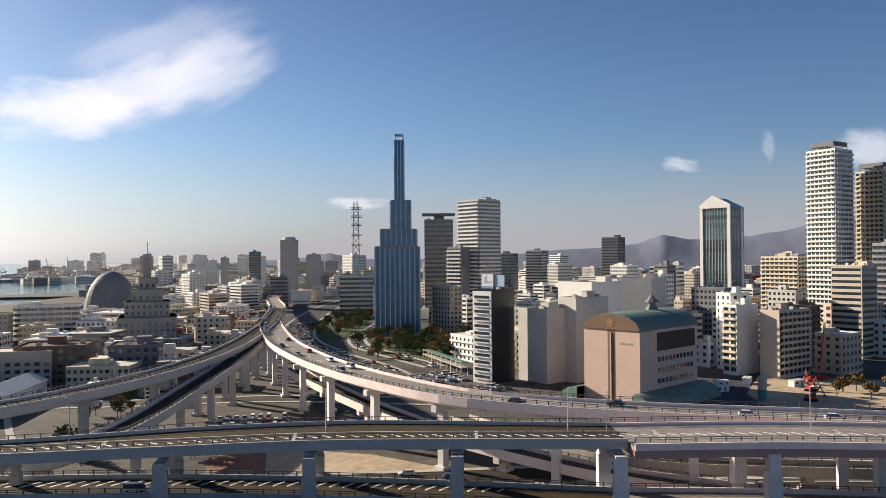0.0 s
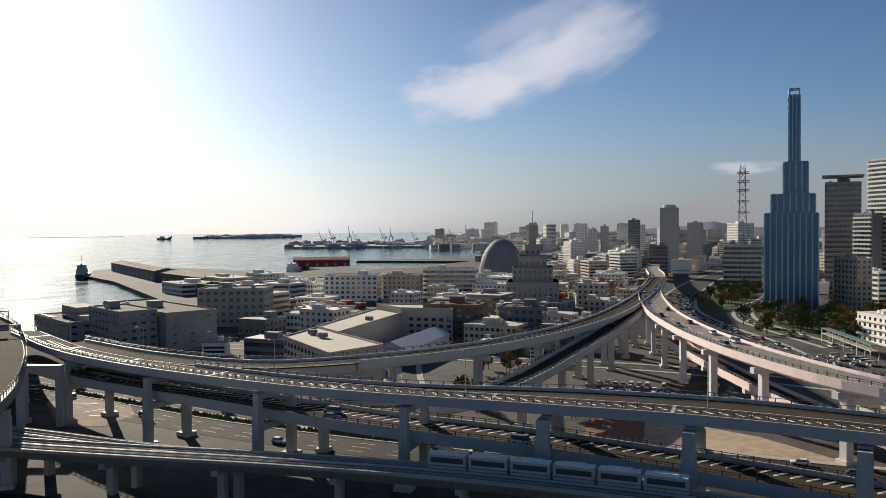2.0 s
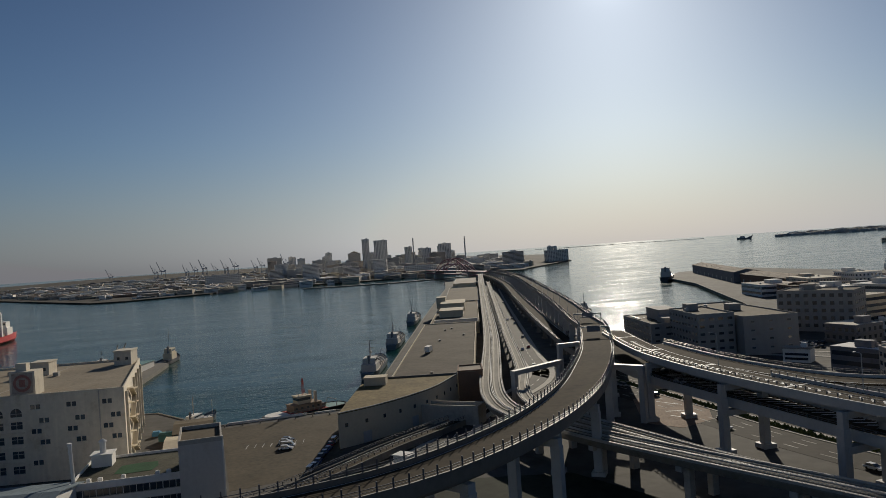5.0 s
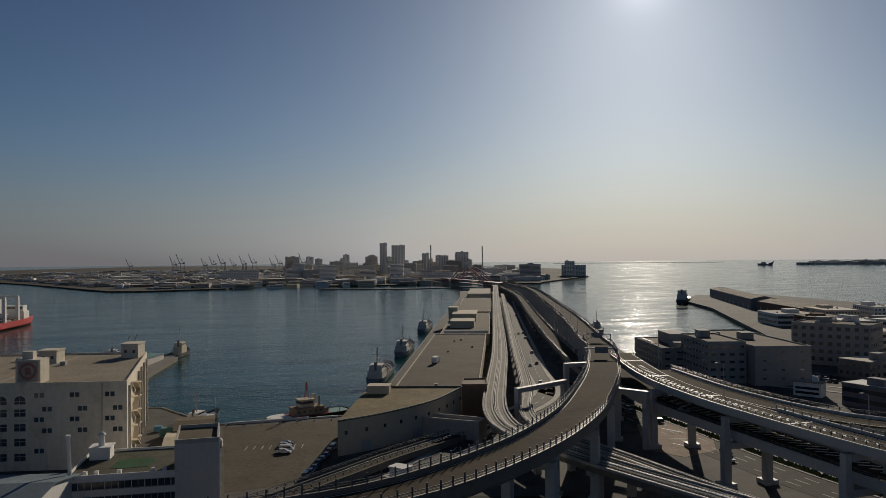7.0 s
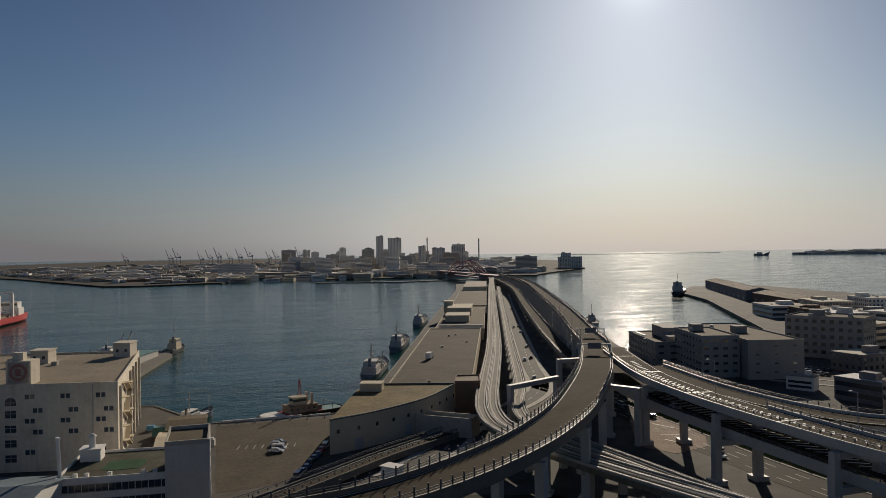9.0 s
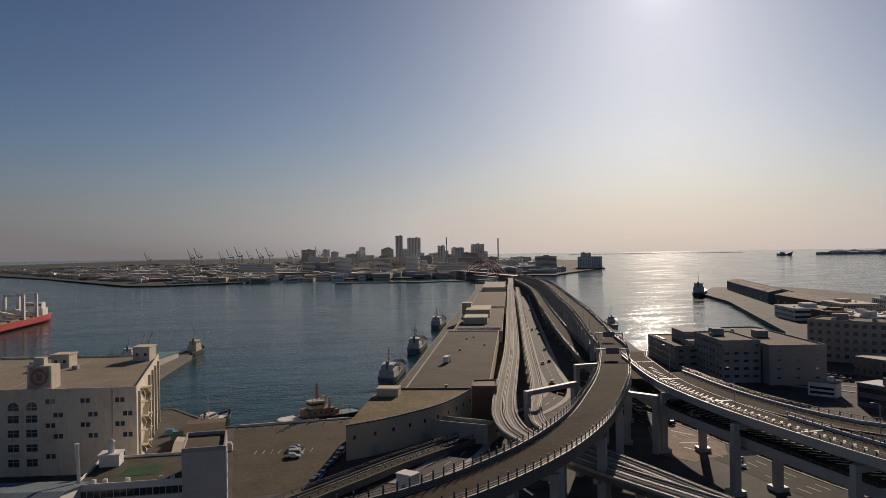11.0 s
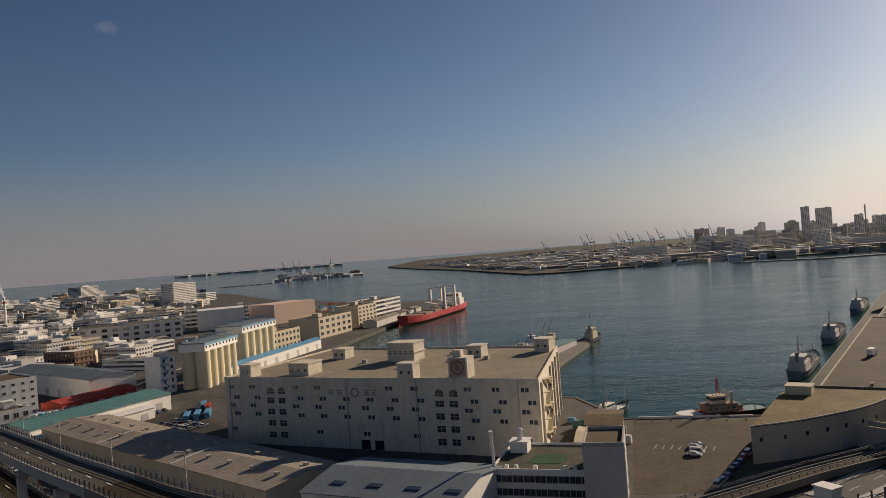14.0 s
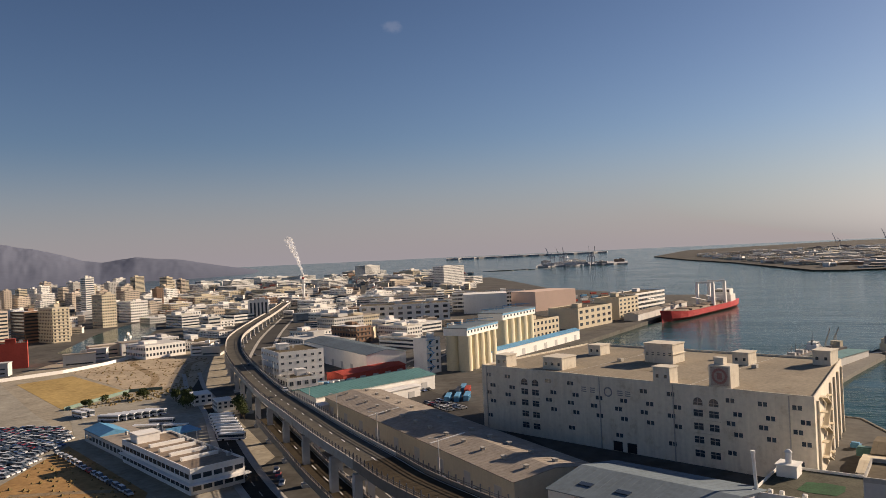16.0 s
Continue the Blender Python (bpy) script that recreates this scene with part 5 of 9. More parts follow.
# ---- pier: curved shed and the long roofs ----
def curved_shed():
    top, n = 10.5, 18
    front = smooth([(-230, 48), (-237, 64), (-252, 85), (-274, 103)], 3.0)
    poly = [(x, y) for x, y in front] + [(-284, 76), (-277, 66)]
    root = thing("pier_shed", "curved cream pier shed with a flat stained roof", "warehouse", pose(0, 0, G))
    TAKEN.append((-258, 75, 32))
    part("wall", Build().prism(poly, -1, top, 0), M_CREAM, root)
    part("roof", Build().prism(poly, top + 0.004, top + 0.3), M_ROOF_M, root)
    part("parapet", Build().box(0, math.dist((-284, 76), (-274, 103)), -0.3, 0.3, top + 0.3, top + 0.95, 0, Matrix.Translation((-284, 76, 0)) @ Matrix.Rotation(math.atan2(27, 10), 4, "Z")), M_CONC_D, root, "dark concrete kerb at the back of the roof")
    part("roof_edge", Build().sweep([(x, y, top) for x, y in front], [(-0.2, 0.3), (0.2, 0.3), (0.2, 0.6), (-0.2, 0.6)]), M_CONC, root, "pale concrete roof edge")
    for i, (p, h) in enumerate(spaced([(x, y, 0) for x, y in front], 7.5, 3)):
        part("window", Build().box(-0.5, 0.5, -0.1, 0.1, 6.2, 7.4), M_GLASS, root).matrix_local = Matrix.Translation((p.x, p.y, 0)) @ Matrix.Rotation(h, 4, "Z")
        if i % 3 == 1:
            part("door", Build().box(-1.6, 1.6, -0.12, 0.1, 0.1, 3.6), M_STEEL_W, root).matrix_local = Matrix.Translation((p.x, p.y, 0)) @ Matrix.Rotation(h, 4, "Z")
    part("roof_house", Build().box(-4, 4, -3, 3, top + 0.3, top + 3).box(-4.2, 4.2, -3.2, 3.2, top + 3, top + 3.3), M_CREAM, root).matrix_local = Matrix.Translation((-274, 71, 0)) @ Matrix.Rotation(radians(68), 4, "Z")


curved_shed()


def open_bay(x, y, az, w, d, h):
    """Low roofless loading bay: thin walls round a sunken floor."""
    root = thing("loading_bay", "low pale concrete loading bay open at the top", "bay", pose(x, y, G, 0, 0, az))
    for x0, x1, y0, y1 in ((-w / 2, w / 2, -d / 2, -d / 2 + 0.5), (-w / 2, w / 2, d / 2 - 0.5, d / 2), (-w / 2, -w / 2 + 0.5, -d / 2 + 0.5, d / 2 - 0.5), (w / 2 - 0.5, w / 2, -d / 2 + 0.5, d / 2 - 0.5)):
        part("wall", Build().box(x0, x1, y0, y1, -0.5, h), M_CONC, root)
    part("floor_slab", Build().box(-w / 2 + 0.5, w / 2 - 0.5, -d / 2 + 0.5, d / 2 - 0.5, h - 1.6, h - 1.2), M_CONC_D, root)


open_bay(-243.5, 89.5, 47, 22, 7, 6.5)
root = thing("kiosk", "small white flat-roofed kiosk beside the ramp", "kiosk", pose(-196, 59, G, 0, 0, 40))
part("body", Build().box(-2.4, 2.4, -1.8, 1.8, -0.3, 4.6), M_WHITE, root)
part("roof", Build().box(-2.7, 2.7, -2.1, 2.1, 4.604, 4.9), M_WHITE, root)
part("door", Build().box(-0.6, 0.6, -1.86, -1.8, 0, 2.2), M_GREY_D, root)


def flat_shed(label, poly, top, wall=M_CREAM, roof=M_ROOF, name="pier_shed"):
    root = thing(name, label, "warehouse", pose(0, 0, G))
    cx, cy = sum(p[0] for p in poly) / len(poly), sum(p[1] for p in poly) / len(poly)
    TAKEN.append((cx, cy, max(math.dist((cx, cy), p) for p in poly)))
    part("wall", Build().prism(poly, -1, top), wall, root)
    part("roof", Build().prism([(cx + (x - cx) * 0.996, cy + (y - cy) * 0.992) for x, y in poly], top + 0.004, top + 0.25), roof, root)
    n = len(poly)
    for i in range(n):
        (x0, y0), (x1, y1) = poly[i], poly[(i + 1) % n]
        a = math.atan2(y1 - y0, x1 - x0)
        part("parapet", Build().box(0, math.dist(poly[i], poly[(i + 1) % n]), -0.2, 0.2, top + 0.25, top + 0.75, 0, Matrix.Translation((x0, y0, 0)) @ Matrix.Rotation(a, 4, "Z")), wall, root)
    return root


flat_shed("long pier shed with a broad brown roof used for parking", [(-288, 80), (-494, 160), (-481, 192), (-280, 112)], 8.6, M_CREAM, M_ROOF_P)
flat_shed("dark box shed between the pier sheds", [(-270, 112), (-284, 117), (-286, 108), (-273, 103)], 11.5, M_BROWN, M_ROOF_BR)
r = flat_shed("pier terminal with pale stepped roofs", [(-502, 166), (-700, 243), (-688, 275), (-490, 198)], 7.5)
for (x0, y0, w, d, hh) in ((-560, 203, 30, 18, 5), (-620, 226, 44, 20, 6.5), (-668, 246, 24, 16, 4), (-640, 222, 16, 8, 10)):
    part("roof_house", Build().box(-w / 2, w / 2, -d / 2, d / 2, 7.76, 7.5 + hh).box(-w / 2 - 0.3, w / 2 + 0.3, -d / 2 - 0.3, d / 2 + 0.3, 7.5 + hh, 7.9 + hh), M_CREAM, r).matrix_local = Matrix.Translation((x0, y0, 0)) @ Matrix.Rotation(radians(158.5), 4, "Z")
part("footbridge", Build().box(-15, 15, -1.4, 1.4, 12, 14.0), M_GREY, r).matrix_local = Matrix.Translation((-493, 182, -3)) @ Matrix.Rotation(radians(68), 4, "Z")
flat_shed("far pier shed with pale roof", [(-720, 252), (-980, 350), (-968, 385), (-708, 285)], 7.0, M_GREY, M_ROOF)
flat_shed("last pier building before the bridge", [(-1010, 366), (-1200, 440), (-1188, 470), (-998, 396)], 11.0, M_CREAM, M_ROOF_G)

# ---- ships ----


def hull(b, length, beam, depth, sheer=0.5, m=0, taper=0.25, z0=-1.0):
    """A hull along x, bow at +x, lofted from sections."""
    rows = []
    for i in range(17):
        u = i / 16
        x = (u - 0.5) * length
        k = 1.0 if taper < u < 0.72 else (1 - (1 - u / taper) ** 2 * 0.35 if u <= taper else max(0.02, 1 - ((u - 0.72) / 0.28) ** 2.2))
        hb = beam / 2 * k
        top = depth + sheer * (max(0, u - 0.7) / 0.3) ** 2 * depth + 0.15 * depth * max(0, (0.2 - u) / 0.2)
        xo = x + (top * 0.25 if u > 0.9 else 0)
        rows.append([(x, -hb * 0.55, z0), (x, -hb * 0.92, z0 + 0.35 * (top - z0)), (xo, -hb, top), (xo, -hb * 0.96, top), (xo, -hb * 0.96, top - 0.6), (xo, hb * 0.96, top - 0.6), (xo, hb * 0.96, top), (xo, hb, top), (x, hb * 0.92, z0 + 0.35 * (top - z0)), (x, hb * 0.55, z0)])
    k = 10
    v = [p for r_ in rows for p in r_]
    f = [(i * k + j, (i + 1) * k + j, (i + 1) * k + (j + 1) % k, i * k + (j + 1) % k) for i in range(16) for j in range(k)]
    f += [tuple(range(k)), tuple(range(16 * k, 17 * k))[::-1]]
    b.add(v, [q[::-1] for q in f], m)
    return b


def ship(label, x, y, heading, length, beam, depth, hull_mat, house_at=-0.32, house=(0.12, 0.7, 9), mast=14, name="cargo_ship", deck_mat=None, house_mat=None, posts=(), gear=False):
    root = thing(name, label, "ship", pose(x, y, 0, 0, 0, heading))
    part("hull", hull(Build(), length, beam, depth), hull_mat, root)
    part("deck", Build().box(-length * 0.44, length * 0.3, -beam * 0.42, beam * 0.42, depth - 0.59, depth - 0.5), deck_mat or M_ROOF_BR, root)
    hx, (hl, hbm, hh) = house_at * length, house
    hl *= length
    hb = hbm * beam / 2
    hm = house_mat or M_WHITE
    sup = part("superstructure", Build().box(hx - hl / 2, hx + hl / 2, -hb, hb, depth - 0.5, depth + hh * 0.55).box(hx - hl * 0.35, hx + hl * 0.4, -hb * 0.85, hb * 0.85, depth + hh * 0.55, depth + hh), hm, root)
    part("bridge_window", Build().box(hx + hl * 0.4, hx + hl * 0.4 + 0.06, -hb * 0.8, hb * 0.8, depth + hh * 0.74, depth + hh * 0.9).box(hx - hl * 0.3, hx + hl * 0.35, -hb * 0.85 - 0.05, -hb * 0.85, depth + hh * 0.74, depth + hh * 0.9), M_GLASS, sup)
    part("funnel", Build().cyl(hx - hl * 0.3, 0, depth + hh * 0.55, depth + hh + 1.6, beam * 0.1, beam * 0.08, 10), M_GREY_D, root)
    part("mast", Build().tube((hx, 0, depth + hh), (hx, 0, depth + hh + mast), 0.18).tube((hx, -beam * 0.2, depth + hh + mast * 0.6), (hx, beam * 0.2, depth + hh + mast * 0.6), 0.1), M_STEEL_W, root)
    part("foremast", Build().tube((length * 0.42, 0, depth), (length * 0.42, 0, depth + mast * 0.8), 0.14), M_STEEL_W, root)
    rail = Build()
    for s in (-1, 1):
        rail.tube((-length * 0.45, s * beam * 0.46, depth + 0.9), (length * 0.2, s * beam * 0.48, depth + 0.9), 0.05, 4)
        for k in range(12):
            xx = -length * 0.45 + k * length * 0.65 / 11
            rail.tube((xx, s * beam * 0.47, depth - 0.5), (xx, s * beam * 0.47, depth + 0.9), 0.04, 4)
    part("deck_rail", rail, M_STEEL_W, root)
    if gear:
        for k in range(5):
            gx = -length * 0.36 + k * length * 0.11
            part("deck_gear", Build().box(gx - 1.4, gx + 1.4, -beam * 0.28, beam * 0.28, depth - 0.5, depth + 1.2 + (k % 2)).tube((gx, 0, depth), (gx, 0, depth + 4 + (k % 3) * 2), 0.15, 5).tube((gx, -2, depth + 4), (gx, 2, depth + 4), 0.1, 4), (M_GREY, M_STEEL_W, M_GREY_D)[k % 3], root)
    for px_ in posts:
        for s in (-1, 1):
            part("derrick_post", Build().box(px_ - 1.6, px_ + 1.6, s * beam * 0.33 - 1.5, s * beam * 0.33 + 1.5, depth - 0.5, depth + 22), M_WHITE, root)
        part("derrick_beam", Build().box(px_ - 0.9, px_ + 0.9, -beam * 0.33 - 1.1, beam * 0.33 + 1.1, depth + 22.004, depth + 23.8), M_WHITE, root)
        part("derrick_boom", Build().tube((px_ + 1, beam * 0.2, depth + 4), (px_ + 44, beam * 0.1, depth + 11), 0.5, 8), M_WHITE, root)
    return root


rs = ship("large red cargo ship with white derricks moored at the quay", -795, -180, 173 + 180, 190, 25, 7.6, M_RED, -0.38, (0.08, 0.75, 13), 9, posts=(-50, -16))
for k in range(5):
    part("hatch", Build().box(-62 + k * 28, -42 + k * 28, -8, 8, 7, 8.8), M_ROOF_BR, rs)
def harbour_tug(x, y, heading):
    """Broad tug: white foredeck inside a black fender, tiered brown house, mast, green towing deck."""
    root = thing("tugboat", "broad harbour tugboat with white bow and green towing deck", "tugboat", pose(x, y, 0, 0, 0, heading))
    ring = [(18, 0), (17.2, 2.3), (14.8, 4.2), (11, 5), (-11, 5), (-15, 4.5), (-17.4, 2.6), (-18, 0), (-17.4, -2.6), (-15, -4.5), (-11, -5), (11, -5), (14.8, -4.2), (17.2, -2.3)]
    part("hull", Build().prism([(x_ * 0.985, y_ * 0.96) for x_, y_ in ring], -1, 2.2), M_HULL, root)
    rim = Build()
    for (x0, y0), (x1, y1) in zip(ring, ring[1:] + ring[:1]):
        rim.tube((x0, y0, 2.2), (x1, y1, 2.2), 0.45, 8)
    part("fender", rim, M_TYRE, root, "black rubber fender roll")
    part("bow_deck", Build().prism([(9, -4.3), (14.4, -3.7), (16.6, -2), (17.3, 0), (16.6, 2), (14.4, 3.7), (9, 4.3)], 2.204, 2.9), M_WHITE, root, "white raised bow deck")
    part("middle_deck", Build().box(-8, 9, -4.4, 4.4, 2.204, 2.5), M_REDB, root, "red-brown painted deck")
    part("towing_deck", Build().prism([(-8.1, -4.4), (-14.6, -4), (-16.8, -2.3), (-17.3, 0), (-16.8, 2.3), (-14.6, 4), (-8.1, 4.4)], 2.204, 2.45), M_TEAL, root, "green towing deck")
    house_ = part("deck_house", Build().box(-5.5, 6.5, -3.2, 3.2, 2.5, 5.2).box(-5.8, 6.8, -3.5, 3.5, 5.2, 5.4), M_ROOF_BR, root)
    for k in range(5):
        for sgn in (-1, 1):
            part("porthole", Build().box(-4.6 + k * 2.4, -3.7 + k * 2.4, sgn * 3.2 - 0.05, sgn * 3.2 + 0.05, 3.6, 4.4), M_GLASS, house_)
    top_ = part("wheelhouse", Build().box(-1.5, 4.0, -2.3, 2.3, 5.4, 8.2).box(-1.8, 4.4, -2.6, 2.6, 8.2, 8.45), M_CREAM, root)
    part("bridge_window", Build().box(-1.2, 4.06, -2.36, 2.36, 6.7, 7.7), M_GLASS, top_)
    for yy in (-2.1, 2.1):
        part("funnel", Build().cyl(-3.6, yy, 5.4, 9.0, 0.7, 0.6, 10).cyl(-3.6, yy, 9.0, 9.5, 0.72, 0.66, 10), M_BEIGE, root)
    mast_ = Build()
    for sx, sy in ((-0.6, -0.6), (0.6, -0.6), (-0.6, 0.6), (0.6, 0.6)):
        mast_.tube((0.6 + sx, sy, 8.4), (0.6 + sx * 0.2, sy * 0.2, 15), 0.1, 5)
    for zz in (10, 12, 13.6):
        mast_.tube((0.6, -1.5, zz), (0.6, 1.5, zz), 0.08, 4)
    part("mast", mast_, M_REDB, root)
    part("fire_monitor", Build().tube((3.4, 1.6, 8.4), (3.4, 1.6, 9.4), 0.12, 6).tube((3.4, 1.6, 9.4), (5, 1.6, 10), 0.12, 6), M_STEEL_W, root)
    part("towing_winch", Build().tube((-7.4, -1.4, 3.4), (-7.4, 1.4, 3.4), 0.8, 12).box(-8.2, -6.6, -1.8, -1.4, 2.5, 4.2).box(-8.2, -6.6, 1.4, 1.8, 2.5, 4.2), M_STEEL_D, root)
    part("towing_bow", Build().tube((-12, -4, 2.4), (-12, -3.4, 5), 0.16, 6).tube((-12, -3.4, 5), (-12, 3.4, 5), 0.16, 6).tube((-12, 3.4, 5), (-12, 4, 2.4), 0.16, 6), M_STEEL_W, root)
    rail = Build()
    for sgn in (-1, 1):
        rail.tube((-8, sgn * 4.2, 3.5), (9, sgn * 4.2, 3.5), 0.05, 4)
        for k in range(9):
            rail.tube((-8 + k * 2.1, sgn * 4.2, 2.5), (-8 + k * 2.1, sgn * 4.2, 3.5), 0.05, 4)
    part("deck_rail", rail, M_STEEL_W, root)
    for k in range(4):
        part("tyre_fender", Build().tube((-9 + k * 6, -5.3, 1.2), (-9 + k * 6, -4.9, 1.2), 0.7, 12), M_TYRE, root)


harbour_tug(-302, 48.5, 290)
ship("blue-grey launch with white deck moored by the warehouse", -313, 9, 152, 25, 6, 2.0, M_ROOF_BL, -0.2, (0.35, 0.7, 2.8), 7, name="launch", deck_mat=M_WHITE)
ship("grey working boat at the jetty", -512, -51, 169, 62, 8, 2.2, M_GREY_D, 0.38, (0.14, 0.8, 4), 6, name="working_boat", house_mat=M_WHITE, gear=True)
shed("low jetty shed with a pale blue-green sheet roof", -436, -38, 11, 74, 3.5, 75.5, M_GREY, M_TEAL, 1.0, 1, name="jetty_shed", base=2.2)
ship("dark tugboat at the jetty head", -537, -6, 165, 36, 9, 2.6, M_HULL, 0.05, (0.32, 0.65, 6.5), 12, name="tugboat", house_mat=M_CREAM)


def floating_crane(x, y, heading):
    """A dark work pontoon with two lattice derricks, winches and drums."""
    root = thing("floating_crane", "dark work pontoon with lattice derricks beside the jetty", "crane barge", pose(x, y, 0, 0, 0, heading))
    part("pontoon", Build().box(-13, 13, -5, 5, -1, 1.6).box(-13.2, 13.2, -5.2, 5.2, 1.2, 1.7), M_HULL, root)
    for px_, lean in ((-7, 9), (2, 12)):
        lat = Build()
        for sx in (-0.7, 0.7):
            lat.tube((px_ + sx, sx, 1.7), (px_ + lean + sx * 0.4, sx * 0.4, 14), 0.16, 5)
        for k in range(6):
            u0, u1 = k / 6, (k + 1) / 6
            lat.tube((px_ + lean * u0 - 0.7, -0.7, 1.7 + 12.3 * u0), (px_ + lean * u1 + 0.5, 0.5, 1.7 + 12.3 * u1), 0.1, 4)
        lat.tube((px_ - 3, 0, 1.7), (px_ + lean, 0, 14), 0.08, 4)
        part("derrick", lat, M_STEEL_D, root)
        part("winch", Build().box(px_ - 4, px_ - 2, -1.2, 1.2, 1.7, 3.4).tube((px_ - 3, -1.6, 2.6), (px_ - 3, 1.6, 2.6), 0.7, 10), M_GREY_D, root)
    part("deck_house", Build().box(8, 12, -3, 3, 1.7, 5).box(7.8, 12.2, -3.2, 3.2, 5, 5.3), M_CREAM, root)
    part("mast", Build().tube((10, 0, 5.3), (10, 0, 13), 0.14, 6).tube((10, -1.6, 10), (10, 1.6, 10), 0.08, 4), M_STEEL_W, root)
    for k in range(5):
        part("drum", Build().cyl(-11 + k * 2.2, 3.6, 1.7, 2.9, 0.5, n=10), (M_REDB, M_WHITE, M_BLUE)[k % 3], root)


floating_crane(-541, -38, 160)
for x, ln in ((-398, 62), (-505, 66), (-660, 84)):
    pv = ship("grey patrol ship with masts and hooped deck moored along the pier", x, 80 - (x + 350) * 0.386 + 2, 158.8, ln, 10, 3.2, M_ROOF_BL, -0.28, (0.22, 0.75, 6.2), 7, name="patrol_ship", house_mat=M_GREY, gear=True)
    for k in range(9):
        hx_ = -ln * 0.12 + k * ln * 0.055
        hoop = Build()
        arc = [(hx_, 4.4 * math.cos(math.pi * q / 8), 2.7 + 3.6 * math.sin(math.pi * q / 8)) for q in range(9)]
        for p0, p1 in zip(arc, arc[1:]):
            hoop.tube(p0, p1, 0.16, 4)
        part("deck_hoop", hoop, M_WHITE if k % 2 else M_GREY_D, pv)
    part("signal_mast", Build().tube((-ln * 0.24, 0, 9), (-ln * 0.24, 0, 18), 0.25, 6).tube((-ln * 0.24, -2.4, 14), (-ln * 0.24, 2.4, 14), 0.12, 5).tube((-ln * 0.24, -1.6, 16.5), (-ln * 0.24, 1.6, 16.5), 0.1, 5).box(-ln * 0.24 - 0.7, -ln * 0.24 + 0.7, -0.7, 0.7, 11.4, 12.4), M_GREY, pv)
    part("bow_gun", Build().cyl(ln * 0.27, 0, 2.7, 4.4, 1.5, 1.1, 12).tube((ln * 0.27, 0, 4), (ln * 0.34, 0, 4.8), 0.16, 6), M_GREY, pv)
ship("dark cargo ship at the outer pier", -905, 648, 140, 90, 16, 6, M_HULL, -0.2, (0.2, 0.8, 12), 12, name="coaster", house_mat=M_GREY)
ship("grey patrol ship behind the road bridge", -592, 338, 158, 46, 9, 2.6, M_GREY, 0.0, (0.25, 0.6, 5), 9, name="patrol_ship", house_mat=M_GREY)
ship("white ferry at the terminal pier", -715, 845, 125, 70, 14, 6, M_WHITE, 0.0, (0.7, 0.85, 8), 8, name="ferry")
ship("far ferry crossing the bay", -2900, 2500, 40, 60, 14, 5 + swell(3830), M_GREY_D, -0.1, (0.4, 0.8, 10), 6, name="ferry")

# ---- cars ----


def car_mesh(paint, length=4.4, height=1.5, van=False):
    b = Build()
    w = 1.75
    hl = length / 2
    prof = [(-hl, 0.35), (-hl, 0.85), (-hl + 0.1, 0.95), (hl * 0.35, 0.98), (hl - 0.1, 0.8), (hl, 0.6), (hl, 0.35)] if not van else [(-hl, 0.35), (-hl, 1.0), (hl * 0.6, 1.0), (hl, 0.85), (hl, 0.35)]
    n = len(prof)
    b.add([(x, -w / 2, z_) for x, z_ in prof] + [(x, w / 2, z_) for x, z_ in prof], [tuple(range(n))[::-1], tuple(range(n, 2 * n))] + [(i, (i + 1) % n, (i + 1) % n + n, i + n)[::-1] for i in range(n)][::1], 0)
    cab = [(-hl + 0.25, 0.94), (-hl + 0.75, height), (hl * 0.12, height), (hl * 0.5, 0.96)] if not van else [(-hl + 0.05, 0.98), (-hl + 0.15, height), (hl * 0.45, height), (hl * 0.8, 0.98)]
    b.add([(x, s * (w / 2 - (0.08 if z_ < 1.1 else 0.2)), z_) for s in (-1, 1) for x, z_ in cab], [(3, 2, 1, 0), (4, 5, 6, 7), (0, 1, 5, 4), (2, 3, 7, 6)], 1)
    b.add([(x, s * (w / 2 - 0.2), height + 0.01) for s in (-1, 1) for x, _ in cab[1:3]], [(0, 1, 3, 2)], 0)
    for x in (-hl * 0.6, hl * 0.6):
        for s in (-1, 1):
            b.tube((x, s * (w / 2 - 0.15), 0.33), (x, s * (w / 2 + 0.02), 0.33), 0.33, 10, 2)
    return b.mesh("car", [paint, M_GLASS, M_TYRE])


CAR_MESHES = [car_mesh(p) for p in CAR_PAINTS[:3]] + [car_mesh(CAR_PAINTS[0], 4.6, 1.9, True), car_mesh(CAR_PAINTS[1], 4.4, 1.8, True), car_mesh(CAR_PAINTS[3]), car_mesh(CAR_PAINTS[4])]
CAR_LABELS = ["white saloon car with dark windows", "silver saloon car with dark windows", "black saloon car with dark windows", "white van with dark windows", "silver van with dark windows", "red saloon car with dark windows", "blue saloon car with dark windows"]
car_rnd = random.Random(5)


FAR_CARS = []


def car(x, y, z_, heading, kind=None, group=""):
    k = car_rnd.choice((0, 0, 0, 1, 1, 2, 2, 3, 3, 4, 5, 6)) if kind is None else kind
    if math.hypot(x, y) > 330 and not z_ > 15:
        FAR_CARS.append((k, pose(x, y, z_, 0, 0, math.degrees(heading))))
        return None
    ob = tagged(new("car" if k not in (3, 4) else "van", CAR_MESHES[k]), CAR_LABELS[k], "car", group)
    ob.matrix_world = pose(x, y, z_, 0, 0, math.degrees(heading))
    return ob


